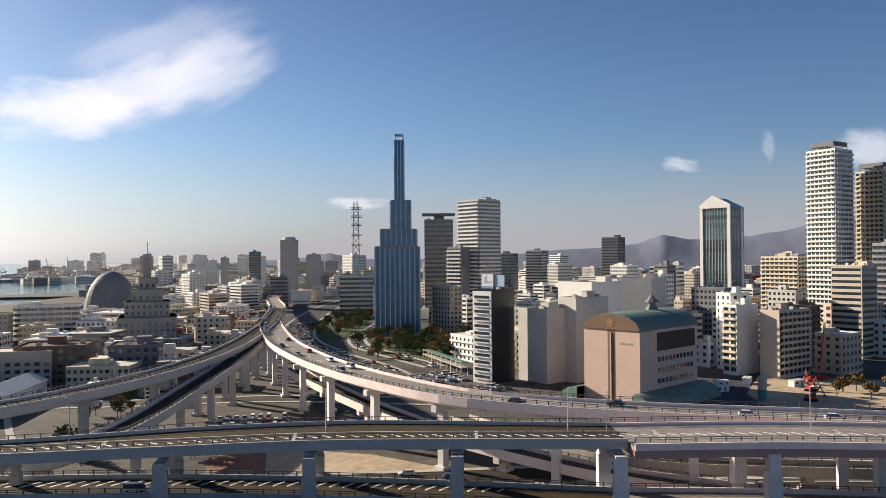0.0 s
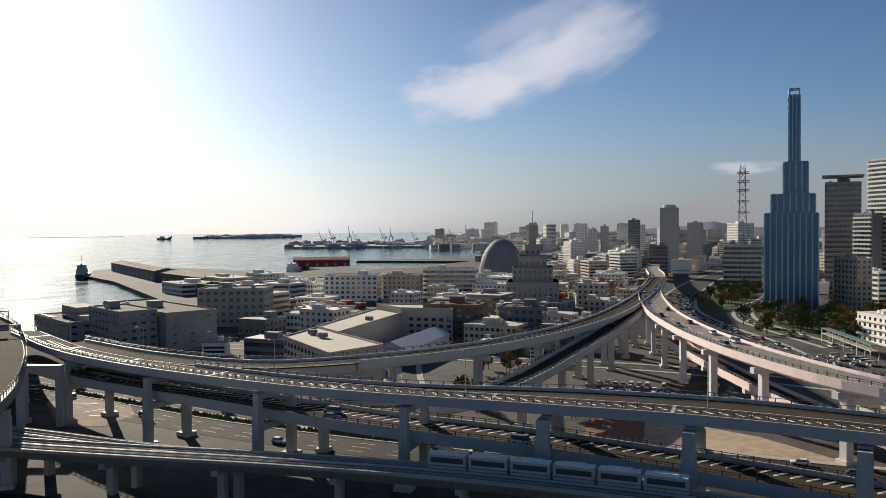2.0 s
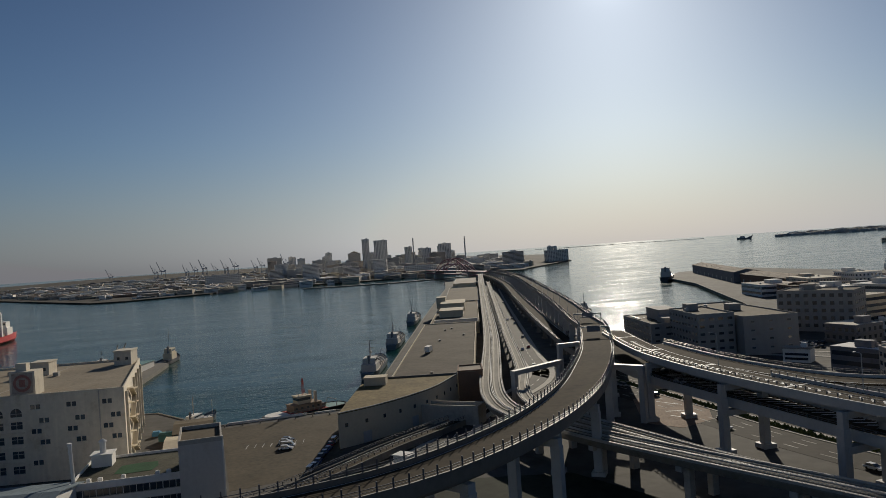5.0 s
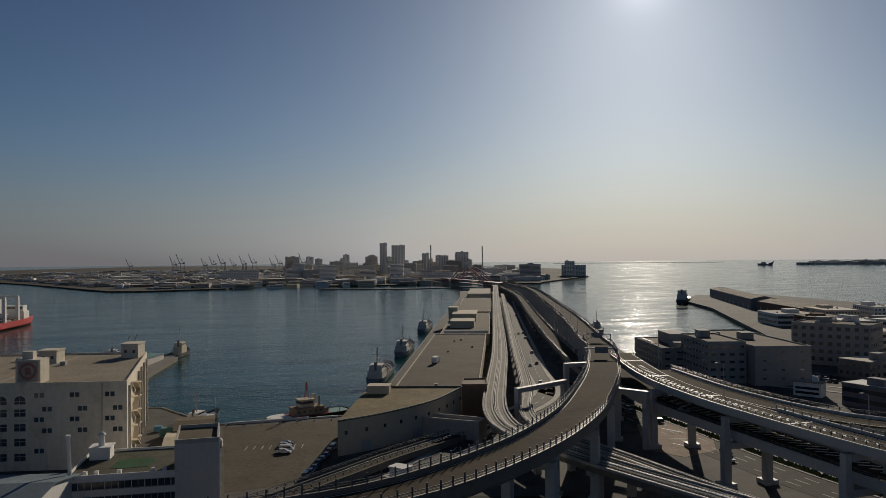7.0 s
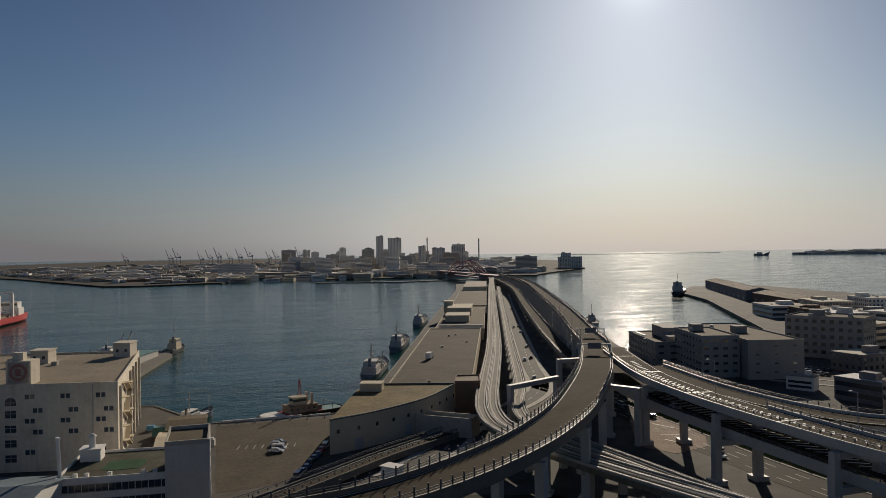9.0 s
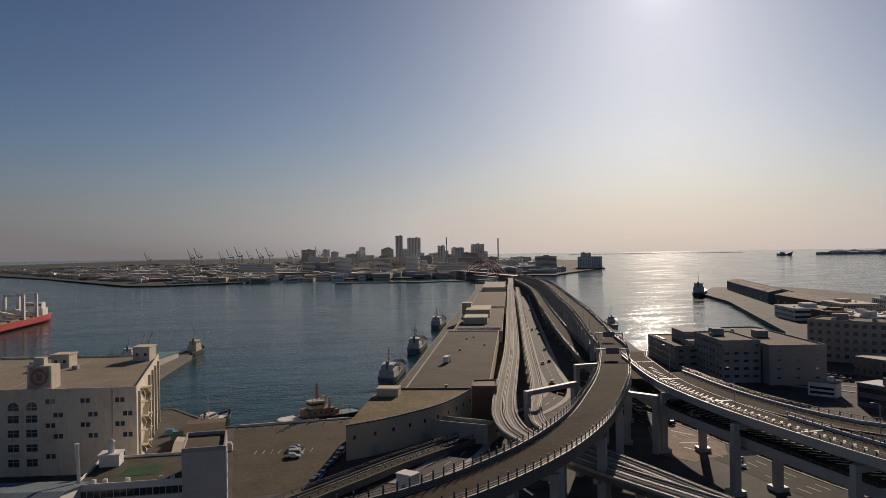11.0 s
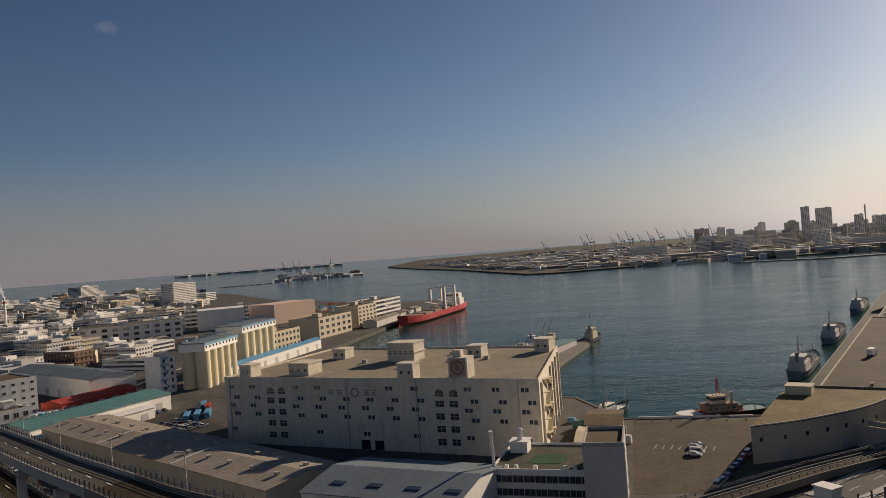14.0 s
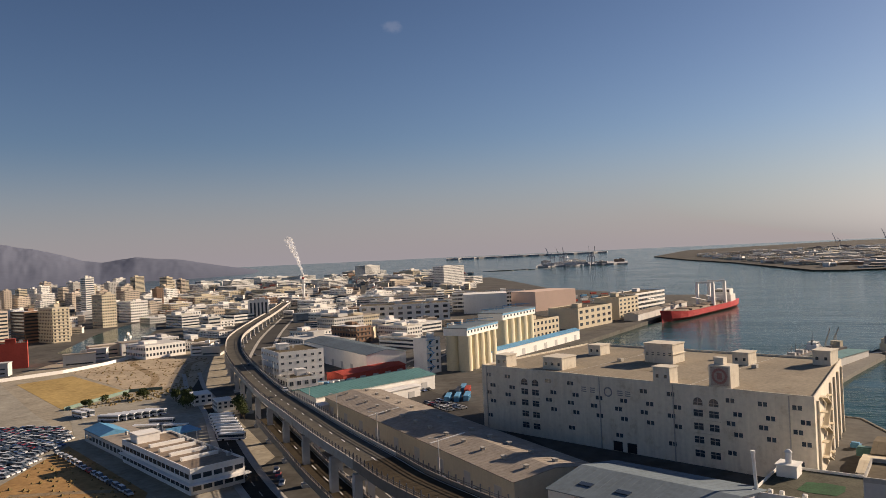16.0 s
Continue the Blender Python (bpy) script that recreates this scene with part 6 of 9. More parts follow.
for (x, y, k) in ((-239.5, 33, 0), (-242.5, 34, 3), (-248, 34, 1), (-250.5, 35, 2)):
    car(x, y, G, radians(70), k, "cars on the wharf")
for k in range(8):
    car(-211 - k * 4.2 + (k % 3) * 0.5, 36 + k * 1.75, G, radians(157), None, "cars on the wharf")
r = thing("truck", "white box truck parked on the pier roof", "truck", pose(-356, 118, G + 8.9, 0, 0, 150))
part("box_body", Build().box(-4, 2, -1.2, 1.2, 0.9, 3.4), M_WHITE, r)
part("cab", Build().box(2.1, 4, -1.1, 1.1, 0.6, 2.6), M_STEEL_W, r)
for xx in (-2.6, 2.9):
    for s in (-1, 1):
        part("wheel", Build().tube((xx, s * 0.8, 0.5), (xx, s * 1.15, 0.5), 0.5, 12), M_TYRE, r)

# ---- east industrial quay ----
shed("storage hall with teal sheet roof and white eaves", -298, -212, 74, 26, 7.5, 166, M_WHITE, M_TEAL, 2.2, 5)
shed("low white lean-to with a pale roof along the teal hall", -281, -208, 70, 7, 5.0, 166, M_WHITE, M_WHITE, 0.6, 6, name="loading_canopy")
shed("small hall with a red sheet roof", -352, -256, 46, 16, 4.8, 166, M_REDB, M_REDB, 1.6, 5)
shed("large hall with blue-grey sheet roof", -384, -316, 112, 26, 12, 62, M_WHITE, M_ROOF_BL, 2.2, 7)
building("white stepped factory office building", -311, -299, 33, 26, 19.5, 62, M_WHITE, 5, 7, "punch", name="factory_building", fine=True, win_w=0.35, win_h=0.3)
building("low white annex of the factory", -289, -268, 17, 16, 9.5, 62, M_WHITE, 2, 4, "punch", name="factory_building", fine=True)


def silo_block(label, x0, y0, x1, y1, n, top):
    root = thing("grain_silo", label, "silo", pose(0, 0, G))
    TAKEN.append(((x0 + x1) / 2, (y0 + y1) / 2, 40))
    r_ = math.dist((x0, y0), (x1, y1)) / n / 2
    a = math.atan2(y1 - y0, x1 - x0)
    for i in range(n):
        u = (i + 0.5) / n
        part("silo_tube", Build().cyl(x0 + (x1 - x0) * u, y0 + (y1 - y0) * u, -1, top, r_ * 0.98, n=24), M_SILO, root)
        part("silo_tube", Build().cyl(x0 + (x1 - x0) * u + math.sin(a) * 2 * r_, y0 + (y1 - y0) * u - math.cos(a) * 2 * r_, -1, top, r_ * 0.98, n=24), M_SILO, root)
    m = Matrix.Translation(((x0 + x1) / 2 + math.sin(a) * r_, (y0 + y1) / 2 - math.cos(a) * r_, 0)) @ Matrix.Rotation(a, 4, "Z")
    L_ = math.dist((x0, y0), (x1, y1)) / 2
    part("head_house", Build().box(-L_, L_, -r_ * 1.9, r_ * 1.9, top + 0.004, top + 4.5), M_WHITE, root, "white sheet head house").matrix_local = m
    for k in range(n * 2):
        part("head_window", Build().box(-L_ + (k + 0.3) * L_ / n, -L_ + (k + 0.7) * L_ / n, -r_ * 1.9 - 0.05, -r_ * 1.9 + 0.1, top + 1.6, top + 3.0), M_GLASS, root).matrix_local = m
    part("head_roof", Build().box(-L_ - 0.5, L_ + 0.5, -r_ * 2, r_ * 2, top + 4.504, top + 5.0), M_ROOF_BL, root).matrix_local = m
    part("blue_band", Build().box(-L_ - 0.2, L_ + 0.2, -r_ * 1.9 - 0.25, -r_ * 1.9 - 0.06, top + 3.3, top + 4.4), M_BLUE, root, "blue fascia under the head house roof").matrix_local = m
    for k in range(n + 1):
        part("pipe_frame", Build().tube((-L_ + k * 2 * L_ / n, r_ * 1.2, top + 5), (-L_ + k * 2 * L_ / n, r_ * 1.2, top + 7.4), 0.18, 6).tube((-L_ + k * 2 * L_ / n, r_ * 1.2, top + 7.4), (-L_ + k * 2 * L_ / n, -r_ * 1.2, top + 7.0), 0.18, 6), M_BLUE, root, "thin blue pipe frame").matrix_local = m


silo_block("row of cream concrete grain silos with a grey head house", -386, -226, -428, -228, 5, 21)
silo_block("taller row of cream concrete grain silos", -450, -238, -500, -238, 5, 24)
r = building("white elevator block with blue stair frames beside the silos", -378, -232, 11, 12, 20, 166, M_WHITE, 5, 2, "punch", faces="fr", name="elevator_tower", frame=M_BLUE, win_w=0.3)
for k in range(5):
    part("stair_flight", Build().tube((-5.6 + (k % 2) * 5, -6.6, k * 4), (-0.6 - (k % 2) * 5, -6.6, k * 4 + 4), 0.25, 6).box(-6, 0, -7.4, -6.1, k * 4 + 3.9, k * 4 + 4.1), M_BLUE, r, "blue steel stair flight")
r = shed("long conveyor gallery with a blue sheet roof", -394 - 75, -214, 158, 8, 7, 177, M_WHITE, M_BLUE, 1.4, 10, name="conveyor_gallery")
building("cream mill building with square windows", -545, -238, 44, 26, 15, 172, M_CREAM, 3, 8, "punch", name="mill_building")
building("tan cube-shaped warehouse without windows", -809, -345, 66, 40, 22, 160, M_TAN, 2, 1, "punch", faces="", name="warehouse_building", kit=False)
building("white cube-shaped warehouse without windows", -760, -411, 50, 40, 22, 120, M_WHITE, 2, 1, "punch", faces="", name="warehouse_building", kit=False)
building("white office wing behind the white warehouse", -820, -440, 90, 26, 20, 120, M_WHITE, 4, 14, "band", name="office_building")
building("long white distribution warehouse", -653, -448, 95, 40, 18, 126, M_WHITE, 3, 10, "punch", faces="fr", name="warehouse_building")
building("striped parking deck building", -815, -570, 115, 40, 15, 127, M_WHITE, 5, 14, "band", name="parking_building")
building("cream dock warehouse with roof tanks", -640, -232, 60, 30, 17, 172, M_CREAM, 3, 6, "punch", faces="fr", name="warehouse_building")
building("cream cold store beside the berth", -712, -226, 40, 26, 20, 172, M_CREAM, 5, 5, "punch", faces="fr", name="warehouse_building")
building("white berth terminal with stepped roofs", -800, -232, 70, 30, 19, 172, M_WHITE, 4, 10, "band", faces="fr", name="terminal_building")
shed("low quay shed beside the red ship", -760, -206, 150, 14, 6, 178, M_GREY, M_ROOF_G, 1.5, 8)
r = thing("chimney", "tall thin white factory chimney trailing steam", "chimney", pose(-899, -819, G))
part("stack", Build().cyl(0, 0, -1, 49, 2.2, 1.5, 16), M_WHITE, r)
part("stack_band", Build().cyl(0, 0, 40, 43, 1.75, 1.7, 16), M_REDB, r)
# steam: two billowing sleeves of vapour, one inside the other, drifting off the chimney
sr = random.Random(2)
b = Build()
for wide in (1.0, 0.6):
    v, n, k = [], 26, 12
    for q in range(n + 1):
        u = q / n
        cx, cy, cz = 13 * u + sr.gauss(0, 0.2 + 1.0 * u), -18 * u + sr.gauss(0, 0.2 + 1.0 * u), 49 + 60 * u ** 0.9
        for i_ in range(k):
            rr = wide * (1.2 + 5.6 * u ** 0.8) * sr.uniform(0.72, 1.15) * (1 if q < n - 1 else 0.55 if q < n else 0.1)
            v.append((cx + rr * math.cos(2 * math.pi * i_ / k), cy + rr * math.sin(2 * math.pi * i_ / k), cz))
    b.add(v, [(q * k + i_, q * k + (i_ + 1) % k, q * k + k + (i_ + 1) % k, q * k + k + i_) for q in range(n) for i_ in range(k)])
part("steam_plume", b, M_STEAM, r, "drifting white steam plume", kind="stuff")

for k, (x, y) in enumerate(((-210.5, -139), (-205, -127), (-201, -118.5), (-198.4, -112), (-196, -105), (-194, -98))):
    car(x, y, G + 0.07, radians(60), (3, 0, 0, 3, 0, 1)[k], "vans along the long shed")
# ---- low building, buses and car park by the expressway ----
def depot():
    w, d = 108.0, 18.0
    m = place(-170.5, -228, 74, d)
    TAKEN.append((m.translation.x, m.translation.y, 40))
    root = thing("depot_building", "long two-storey coach depot with white bands and a stained flat roof", "building", m)
    part("wall", Build().box(-6, 54, -d / 2, d / 2, -1, 7.4), M_WHITE, root)
    part("wall", Build().box(-54, -6.004, -d / 2 + 1, d / 2 - 2, -1, 4.6), M_GREY, root)
    part("roof", Build().box(-5.6, 53.6, -d / 2 + 0.4, d / 2 - 0.4, 7.404, 7.6), M_ROOF_BR, root, "brown stained flat roof")
    part("roof", Build().box(-54.4, -6.1, -d / 2 + 0.6, d / 2 - 1.6, 4.604, 4.9), M_ROOF_G, root)
    for x0, x1, y0, y1 in rim(60, d, 0.35):
        part("parapet", Build().box(x0 + 24, x1 + 24, y0, y1, 7.404, 8.2), M_WHITE, root)
    for zc in (2.0, 5.6):
        for i in range(16):
            x = -4.2 + i * 3.7
            part("window", Build().box(x - 1.55, x + 1.55, -d / 2 - 0.05, -d / 2 + 0.1, zc - 0.75, zc + 0.75), M_GLASS, root)
        for i in range(5):
            y = -7 + i * 3.5
            part("window", Build().box(53.9, 54.05, y - 1.4, y + 1.4, zc - 0.75, zc + 0.75), M_GLASS, root)
    for i in range(11):
        x = -51 + i * 4.2
        part("window", Build().box(x - 1.4, x + 1.4, -d / 2 + 0.95, -d / 2 + 1.1, 1.4, 3.2), M_GLASS, root)
    part("canopy", Build().box(-6, 56.5, -d / 2 - 1.6, -d / 2 - 0.06, 3.5, 3.8), M_WHITE, root)
    part("canopy", Build().box(54.06, 57, -d / 2, d / 2 + 1, 3.5, 3.8), M_WHITE, root)
    for k in range(4):
        part("skylight_strip", Build().box(12 + k * 9, 13.6 + k * 9, -6, 6.5, 7.6, 8.6), M_WHITE, root)
    part("roof_house", Build().box(-3, 4, -7, 1, 7.6, 10.6).box(-3.3, 4.3, -7.3, 1.3, 10.6, 10.9), M_WHITE, root)
    for k in range(7):
        part("roof_unit", Build().box(6 + k * 6.5, 7.3 + k * 6.5, 7, 8.1, 7.6, 8.7), M_STEEL_W, root)
    part("blue_roof", Build().box(-53, -33, -8.5, 3, 4.9, 5.2).add([(-53, -8.5, 5.2), (-33, -8.5, 5.2), (-33, 3, 5.2), (-53, 3, 5.2), (-53, -2.7, 6.9), (-33, -2.7, 6.9)], [(0, 1, 5, 4), (2, 3, 4, 5), (1, 2, 5), (3, 0, 4)]), M_BLUE, root, "faded blue sheet roof")
    for k in range(4):
        part("roof_vent", Build().cyl(-28 + k * 5, 0, 4.9, 6.0, 0.5, n=8).cyl(-28 + k * 5, 0, 6.0, 6.3, 0.8, 0.4, 8), M_STEEL_W, root)
    r2 = thing("fuel_canopy", "pale blue flat canopy over the coach fuel stand", "canopy", place(-198, -240, 74, 10))
    part("roof", Build().box(-6, 6, -5, 5, 4.4, 4.9), M_BLUE, r2)
    for sx in (-5, 5):
        for sy in (-3.5, 3.5):
            part("post", Build().box(sx - 0.15, sx + 0.15, sy - 0.15, sy + 0.15, -0.3, 4.4), M_WHITE, r2)


depot()
for (x, y, w, d, h, az) in ((-257, -300, 13, 9, 5.5, 60), (-251, -276, 12, 8, 5, 60)):
    building("small white hut with flat roof beside the coach yard", x, y, w, d, h, az, M_WHITE, 2, 5, "punch", name="yard_hut", kit=False)


def bus_mesh(stripe):
    b = Build().box(-5.4, 5.4, -1.22, 1.22, 0.4, 3.1, 0).box(-5.0, 5.2, -1.25, 1.25, 1.6, 2.5, 1).box(-5.42, 5.42, -1.24, 1.24, 0.75, 1.0, 3).box(5.38, 5.43, -1.1, 1.1, 1.3, 2.8, 1)
    for x in (-3.2, 3.4):
        for s in (-1, 1):
            b.tube((x, s * 1.0, 0.5), (x, s * 1.26, 0.5), 0.5, 10, 2)
    return b.mesh("bus", [CAR_PAINTS[0], M_GLASS, M_TYRE, stripe])


BUS = bus_mesh(CAR_PAINTS[4])


def bus(x, y, az):
    ob = tagged(new("bus", BUS), "white coach with dark side windows parked in a row", "bus", "parked coaches")
    ob.matrix_world = pose(x, y, G + 0.04, 0, 0, az)


for k in range(8):
    bus(-236.5 + k * 3.6, -255 + k * 5.0, 122)
for k in range(7):
    bus(-214.5 - k * 3.0, -305 + k * 1.5, 111)
for (x, y) in ((-207.5, -269), (-219, -273.5), (-213.5, -257)):
    bus(x, y, 122)
for (x, y) in ((-214.5, -329), (-219, -329.5)):
    bus(x, y, 82)
PARK = [(-257, -483), (-213, -365), (-188, -291), (-141, -252), (-128, -300), (-190, -440)]


def inside_poly(poly, x, y):
    ins = False
    for i in range(len(poly)):
        (x0, y0), (x1, y1) = poly[i], poly[i - 1]
        if (y0 > y) != (y1 > y) and x < (x1 - x0) * (y - y0) / (y1 - y0) + x0:
            ins = not ins
    return ins


for j in range(22):
    for i in range(34):
        x, y = -128 - 0.9 * 2.75 * i + 0.42 * (8.6 * (j // 2) + 5.2 * (j % 2)), -236 - 0.42 * 2.75 * i - 0.9 * (8.6 * (j // 2) + 5.2 * (j % 2)) - 8
        if inside_poly(PARK, x, y) and car_rnd.random() < 0.87:
            car(x, y, G + 0.03, radians(115), None, "cars in the open car park")
for k in range(15):
    car(-148 - k * 1.45, -196 - k * 5.2, G + 0.07, radians(74), None, "cars along the depot")
for k in range(4):
    car(-176 - k * 3.2, -158 - k * 4, G + 0.08, radians(40), None, "cars along the depot")
for k in range(8):
    car(-305 - k * 3.4, -213 + k * 1.3, G + 0.05, radians(75), None, "cars by the teal hall")


def container(x, y, az, mat_, ln=12.0):
    ob = thing("container", "weathered corrugated steel shipping container", "container", pose(x, y, G + 0.02, 0, 0, az), "stacked containers")
    b = Build().box(-ln / 2, ln / 2, -1.2, 1.2, 0, 2.6)
    for k in range(int(ln / 0.6)):
        xx = -ln / 2 + 0.3 + k * 0.6
        b.box(xx - 0.1, xx + 0.1, -1.26, -1.2, 0.2, 2.4).box(xx - 0.1, xx + 0.1, 1.2, 1.26, 0.2, 2.4)
    part("body", b, mat_, ob)
    part("door", Build().box(ln / 2, ln / 2 + 0.05, -1.1, 1.1, 0.15, 2.45), mat_, ob)


for (x, y) in ((-310, -180), (-313, -176.5), (-316, -173)):
    container(x, y, 205, M_BLUE)
for k, (x, y) in enumerate(((-326, -184), (-330, -181), (-334, -186))):
    container(x, y, 205, (M_HULL, M_REDB, M_BLUE)[k])
for k in range(9):
    container(-311 - k * 3.0, -272 + k * 1.3, 112, (M_WHITE, M_WHITE, M_STEEL_W, M_BLUE)[k % 4], 6.5)
for k in range(26):
    container(-900 - (k % 9) * 24, -345 - (k // 9) * 30 + (k % 3) * 4, 160, (M_REDB, M_BLUE, M_WHITE, M_ROOF_BR, M_GREY)[(k * 7) % 5])
# ---- red arch bridge ----
def arch_bridge():
    a, c = Vector((-1310, 545, 0)), Vector((-1770, 575, 0))
    root = thing("arch_bridge", "crimson double-deck steel arch bridge to the island", "bridge")
    ln = (c - a).length
    h = math.atan2(c.y - a.y, c.x - a.x)
    m = Matrix.Translation(a) @ Matrix.Rotation(h, 4, "Z")
    for zz, nm in ((17.5, "upper_deck"), (10.5, "lower_deck")):
        part(nm, Build().box(0, ln, -9, 9, zz, zz + 1.4), M_PINKARCH, root).matrix_world = m
    x0, x1 = ln * 0.22, ln * 0.78
    for s in (-8.4, 8.4):
        ab, rods = Build(), Build()
        n = 22
        for rise, base in ((27, 18), (21, 12)):
            pts = [(x0 + (x1 - x0) * i / n, s, base + rise * (1 - (2 * i / n - 1) ** 2)) for i in range(n + 1)]
            for p, q in zip(pts, pts[1:]):
                ab.tube(p, q, 0.9, 6)
            if base == 18:
                up = pts
            else:
                lo = pts
        for i in range(n):
            ab.tube(lo[i], up[i + 1], 0.35, 4).tube(lo[i], up[i], 0.3, 4)
        for i in range(1, n):
            rods.tube(lo[i], (lo[i][0], s, 18), 0.25, 4)
        part("arch", ab, M_PINKARCH, root).matrix_world = m
        part("hanger", rods, M_PINKARCH, root, kind="stuff").matrix_world = m
    for i in range(7):
        xx = x0 + (x1 - x0) * (i + 2) / 10
        zz = 18 + 27 * (1 - (2 * (i + 2) / 10 - 1) ** 2)
        part("wind_brace", Build().tube((xx, -8.4, zz), (xx, 8.4, zz), 0.4, 6), M_PINKARCH, root).matrix_world = m
    for xx in (x0, x1, 8, ln - 8):
        part("pier_tower", Build().box(xx - 3, xx + 3, -10, 10, -3, 17.4), M_CONC, root).matrix_world = m


arch_bridge()

# ---- filler buildings ----
FILL_WALLS = [(M_WHITE, "white"), (M_CREAM, "cream"), (M_BEIGE, "beige"), (M_GREY, "grey"), (M_GREY_D, "dark grey"), (M_BROWN, "brown")]


def clear(x, y, rad, road=16):
    for tx, ty, tr in TAKEN:
        if (x - tx) ** 2 + (y - ty) ** 2 < (tr + rad) ** 2 * 0.85:
            return False
    for q in ROADPTS:
        if (x - q[0]) ** 2 + (y - q[1]) ** 2 < (rad + road) ** 2:
            return False
    return True


def filler(rnd, x, y, w, d, h, az, base=G, weights=(4, 2, 2, 3, 1.2, 0.8), name="city_building", town="city"):
    """A plain block of flats or offices: walls, joined far glazing, roof with stair house."""
    wall, word = rnd.choices(FILL_WALLS, weights)[0]
    floors = max(2, int(h / 3.3))
    kind = rnd.choice(("low" if h < 14 else "tall" if h > 40 else "mid-rise",))
    style = rnd.choice(("offices with ribbon windows", "flats with rows of windows", "block with small windows"))
    root = thing(name, "%s %s %s %s" % (kind, word, town, style), "building", pose(x, y, base, 0, 0, az), town + " buildings")
    TAKEN.append((x, y, math.hypot(w, d) / 2))
    rb = Build().box(-w / 2, w / 2, -d / 2, d / 2, -4, h)
    band = style.startswith("offices")
    b = Build()
    fh = (h - 0.8) / floors
    for face, length, dist in ((0, w, d / 2), (90, d, w / 2), (270, d, w / 2)):
        at = Matrix.Rotation(radians(face), 4, "Z")
        n = max(2, int(length / (2.6 if style.startswith("block") else 3.4)))
        for k in range(floors):
            zc = 0.8 + (k + 0.5) * fh
            if band:
                b.box(-length / 2 + 0.6, length / 2 - 0.6, -dist - 0.05, -dist + 0.1, zc - fh * 0.22, zc + fh * 0.25, 0, at)
            else:
                for i in range(n):
                    xx = -length / 2 + (i + 0.5) * length / n
                    b.box(xx - 0.8, xx + 0.8, -dist - 0.05, -dist + 0.1, zc - fh * 0.2, zc + fh * 0.26, 0, at)
            if style.startswith("flats"):
                b.box(-length / 2 + 0.2, length / 2 - 0.2, -dist - 0.9, -dist - 0.06, zc - fh * 0.5, zc - fh * 0.22, 1, at)
    part("glazing", b, [M_GLASS, wall], root, kind="stuff")
    rb.box(-w / 2 - 0.15, w / 2 + 0.15, -d / 2 - 0.15, d / 2 + 0.15, h + 0.004, h + 0.8)
    rb.box(-w / 2 + 0.3, w / 2 - 0.3, -d / 2 + 0.3, d / 2 - 0.3, h + 0.804, h + 0.82, 1)
    sx, sy = rnd.uniform(-w / 4, w / 4), rnd.uniform(-d / 4, d / 4)
    rb.box(sx - w * 0.14, sx + w * 0.14, sy - d * 0.16, sy + d * 0.16, h + 0.8, h + rnd.uniform(2.6, 4.5))
    for k in range(3):
        ux, uy, s = rnd.uniform(-w * 0.4, w * 0.4), rnd.uniform(-d * 0.4, d * 0.4), rnd.uniform(0.5, 1.1)
        rb.box(ux - s, ux + s, uy - s, uy + s, h + 0.8, h + 0.8 + s * 1.6)
    part("wall", rb, [wall, rnd.choices((M_ROOF, M_ROOF_L, M_ROOF_G, M_WHITE, M_GREY), (0.7, 3.2, 2, 3.4, 1.5))[0]], root)
    return root


def town(seed, n, az0, az1, r0, r1, sizes, heights, twist, base=G, tall=0.0, tall_h=(40, 70), weights=(4, 2, 2, 3, 1.2, 0.8), name="city_building", word="city", inside=None, road=14):
    rnd = random.Random(seed)
    got = 0
    for _ in range(n * 12):
        if got >= n:
            break
        az = radians(rnd.uniform(az0, az1))
        rr = math.sqrt(rnd.uniform(r0 * r0, r1 * r1))
        x, y = -rr * math.sin(az), rr * math.cos(az)
        if inside and not inside(x, y):
            continue
        w, d = rnd.uniform(*sizes), rnd.uniform(*sizes) * 0.8
        h = rnd.uniform(*tall_h) if rnd.random() < tall else rnd.uniform(*heights) * rnd.uniform(0.7, 1.2)
        if not clear(x, y, math.hypot(w, d) / 2 * 0.8, road):
            continue
        filler(rnd, x, y, w, d, h, (twist if twist else math.degrees(az)) + rnd.uniform(-4, 4), base if base is not None else swell(rr) + 3, weights, name, word)
        got += 1


# ---- island skyline ----
def island(x, y, w, d, h, az, wall, floors, label):
    rr = math.hypot(x, y)
    return building(label, x, y, w, d, h, az, wall, floors, max(3, int(w / 5)), "punch", name="island_building", base=swell(rr) + 3)


# white walls lift these backlit blocks, standing in for haze over the bay
island(-2688, 637, 26, 24, 112, 76.9, M_WHITE, 30, "tall slim grey hotel tower on the island")
island(-2646, 682, 48, 26, 104, 75.9, M_WHITE, 28, "broad grey hotel slab on the island")
island(-2552, 757, 26, 26, 74, 73.7, M_WHITE, 20, "grey office tower on the island")
island(-2480, 800, 34, 30, 66, 72.2, M_WHITE, 18, "grey office block on the island")
island(-2430, 850, 44, 30, 78, 70.6, M_WHITE, 20, "grey stepped office block on the island")
island(-2104, 1101, 74, 40, 34, 62.6, M_WHITE, 8, "broad grey block at the island's tip")
island(-2090, 1080, 30, 30, 46, 63, M_WHITE, 11, "higher rear block at the island's tip")
island(-2996, 557, 26, 24, 70, 79.7, M_WHITE, 18, "grey apartment tower on the island")
island(-3131, 431, 30, 24, 62, 82.4, M_WHITE, 16, "grey apartment tower on the island")
island(-2239, 113, 100, 40, 30, 87.4, M_WHITE, 6, "long white logistics block on the island")
island(-1948, 610, 90, 40, 22, 72.6, M_WHITE, 5, "low grey exhibition hall on the island")
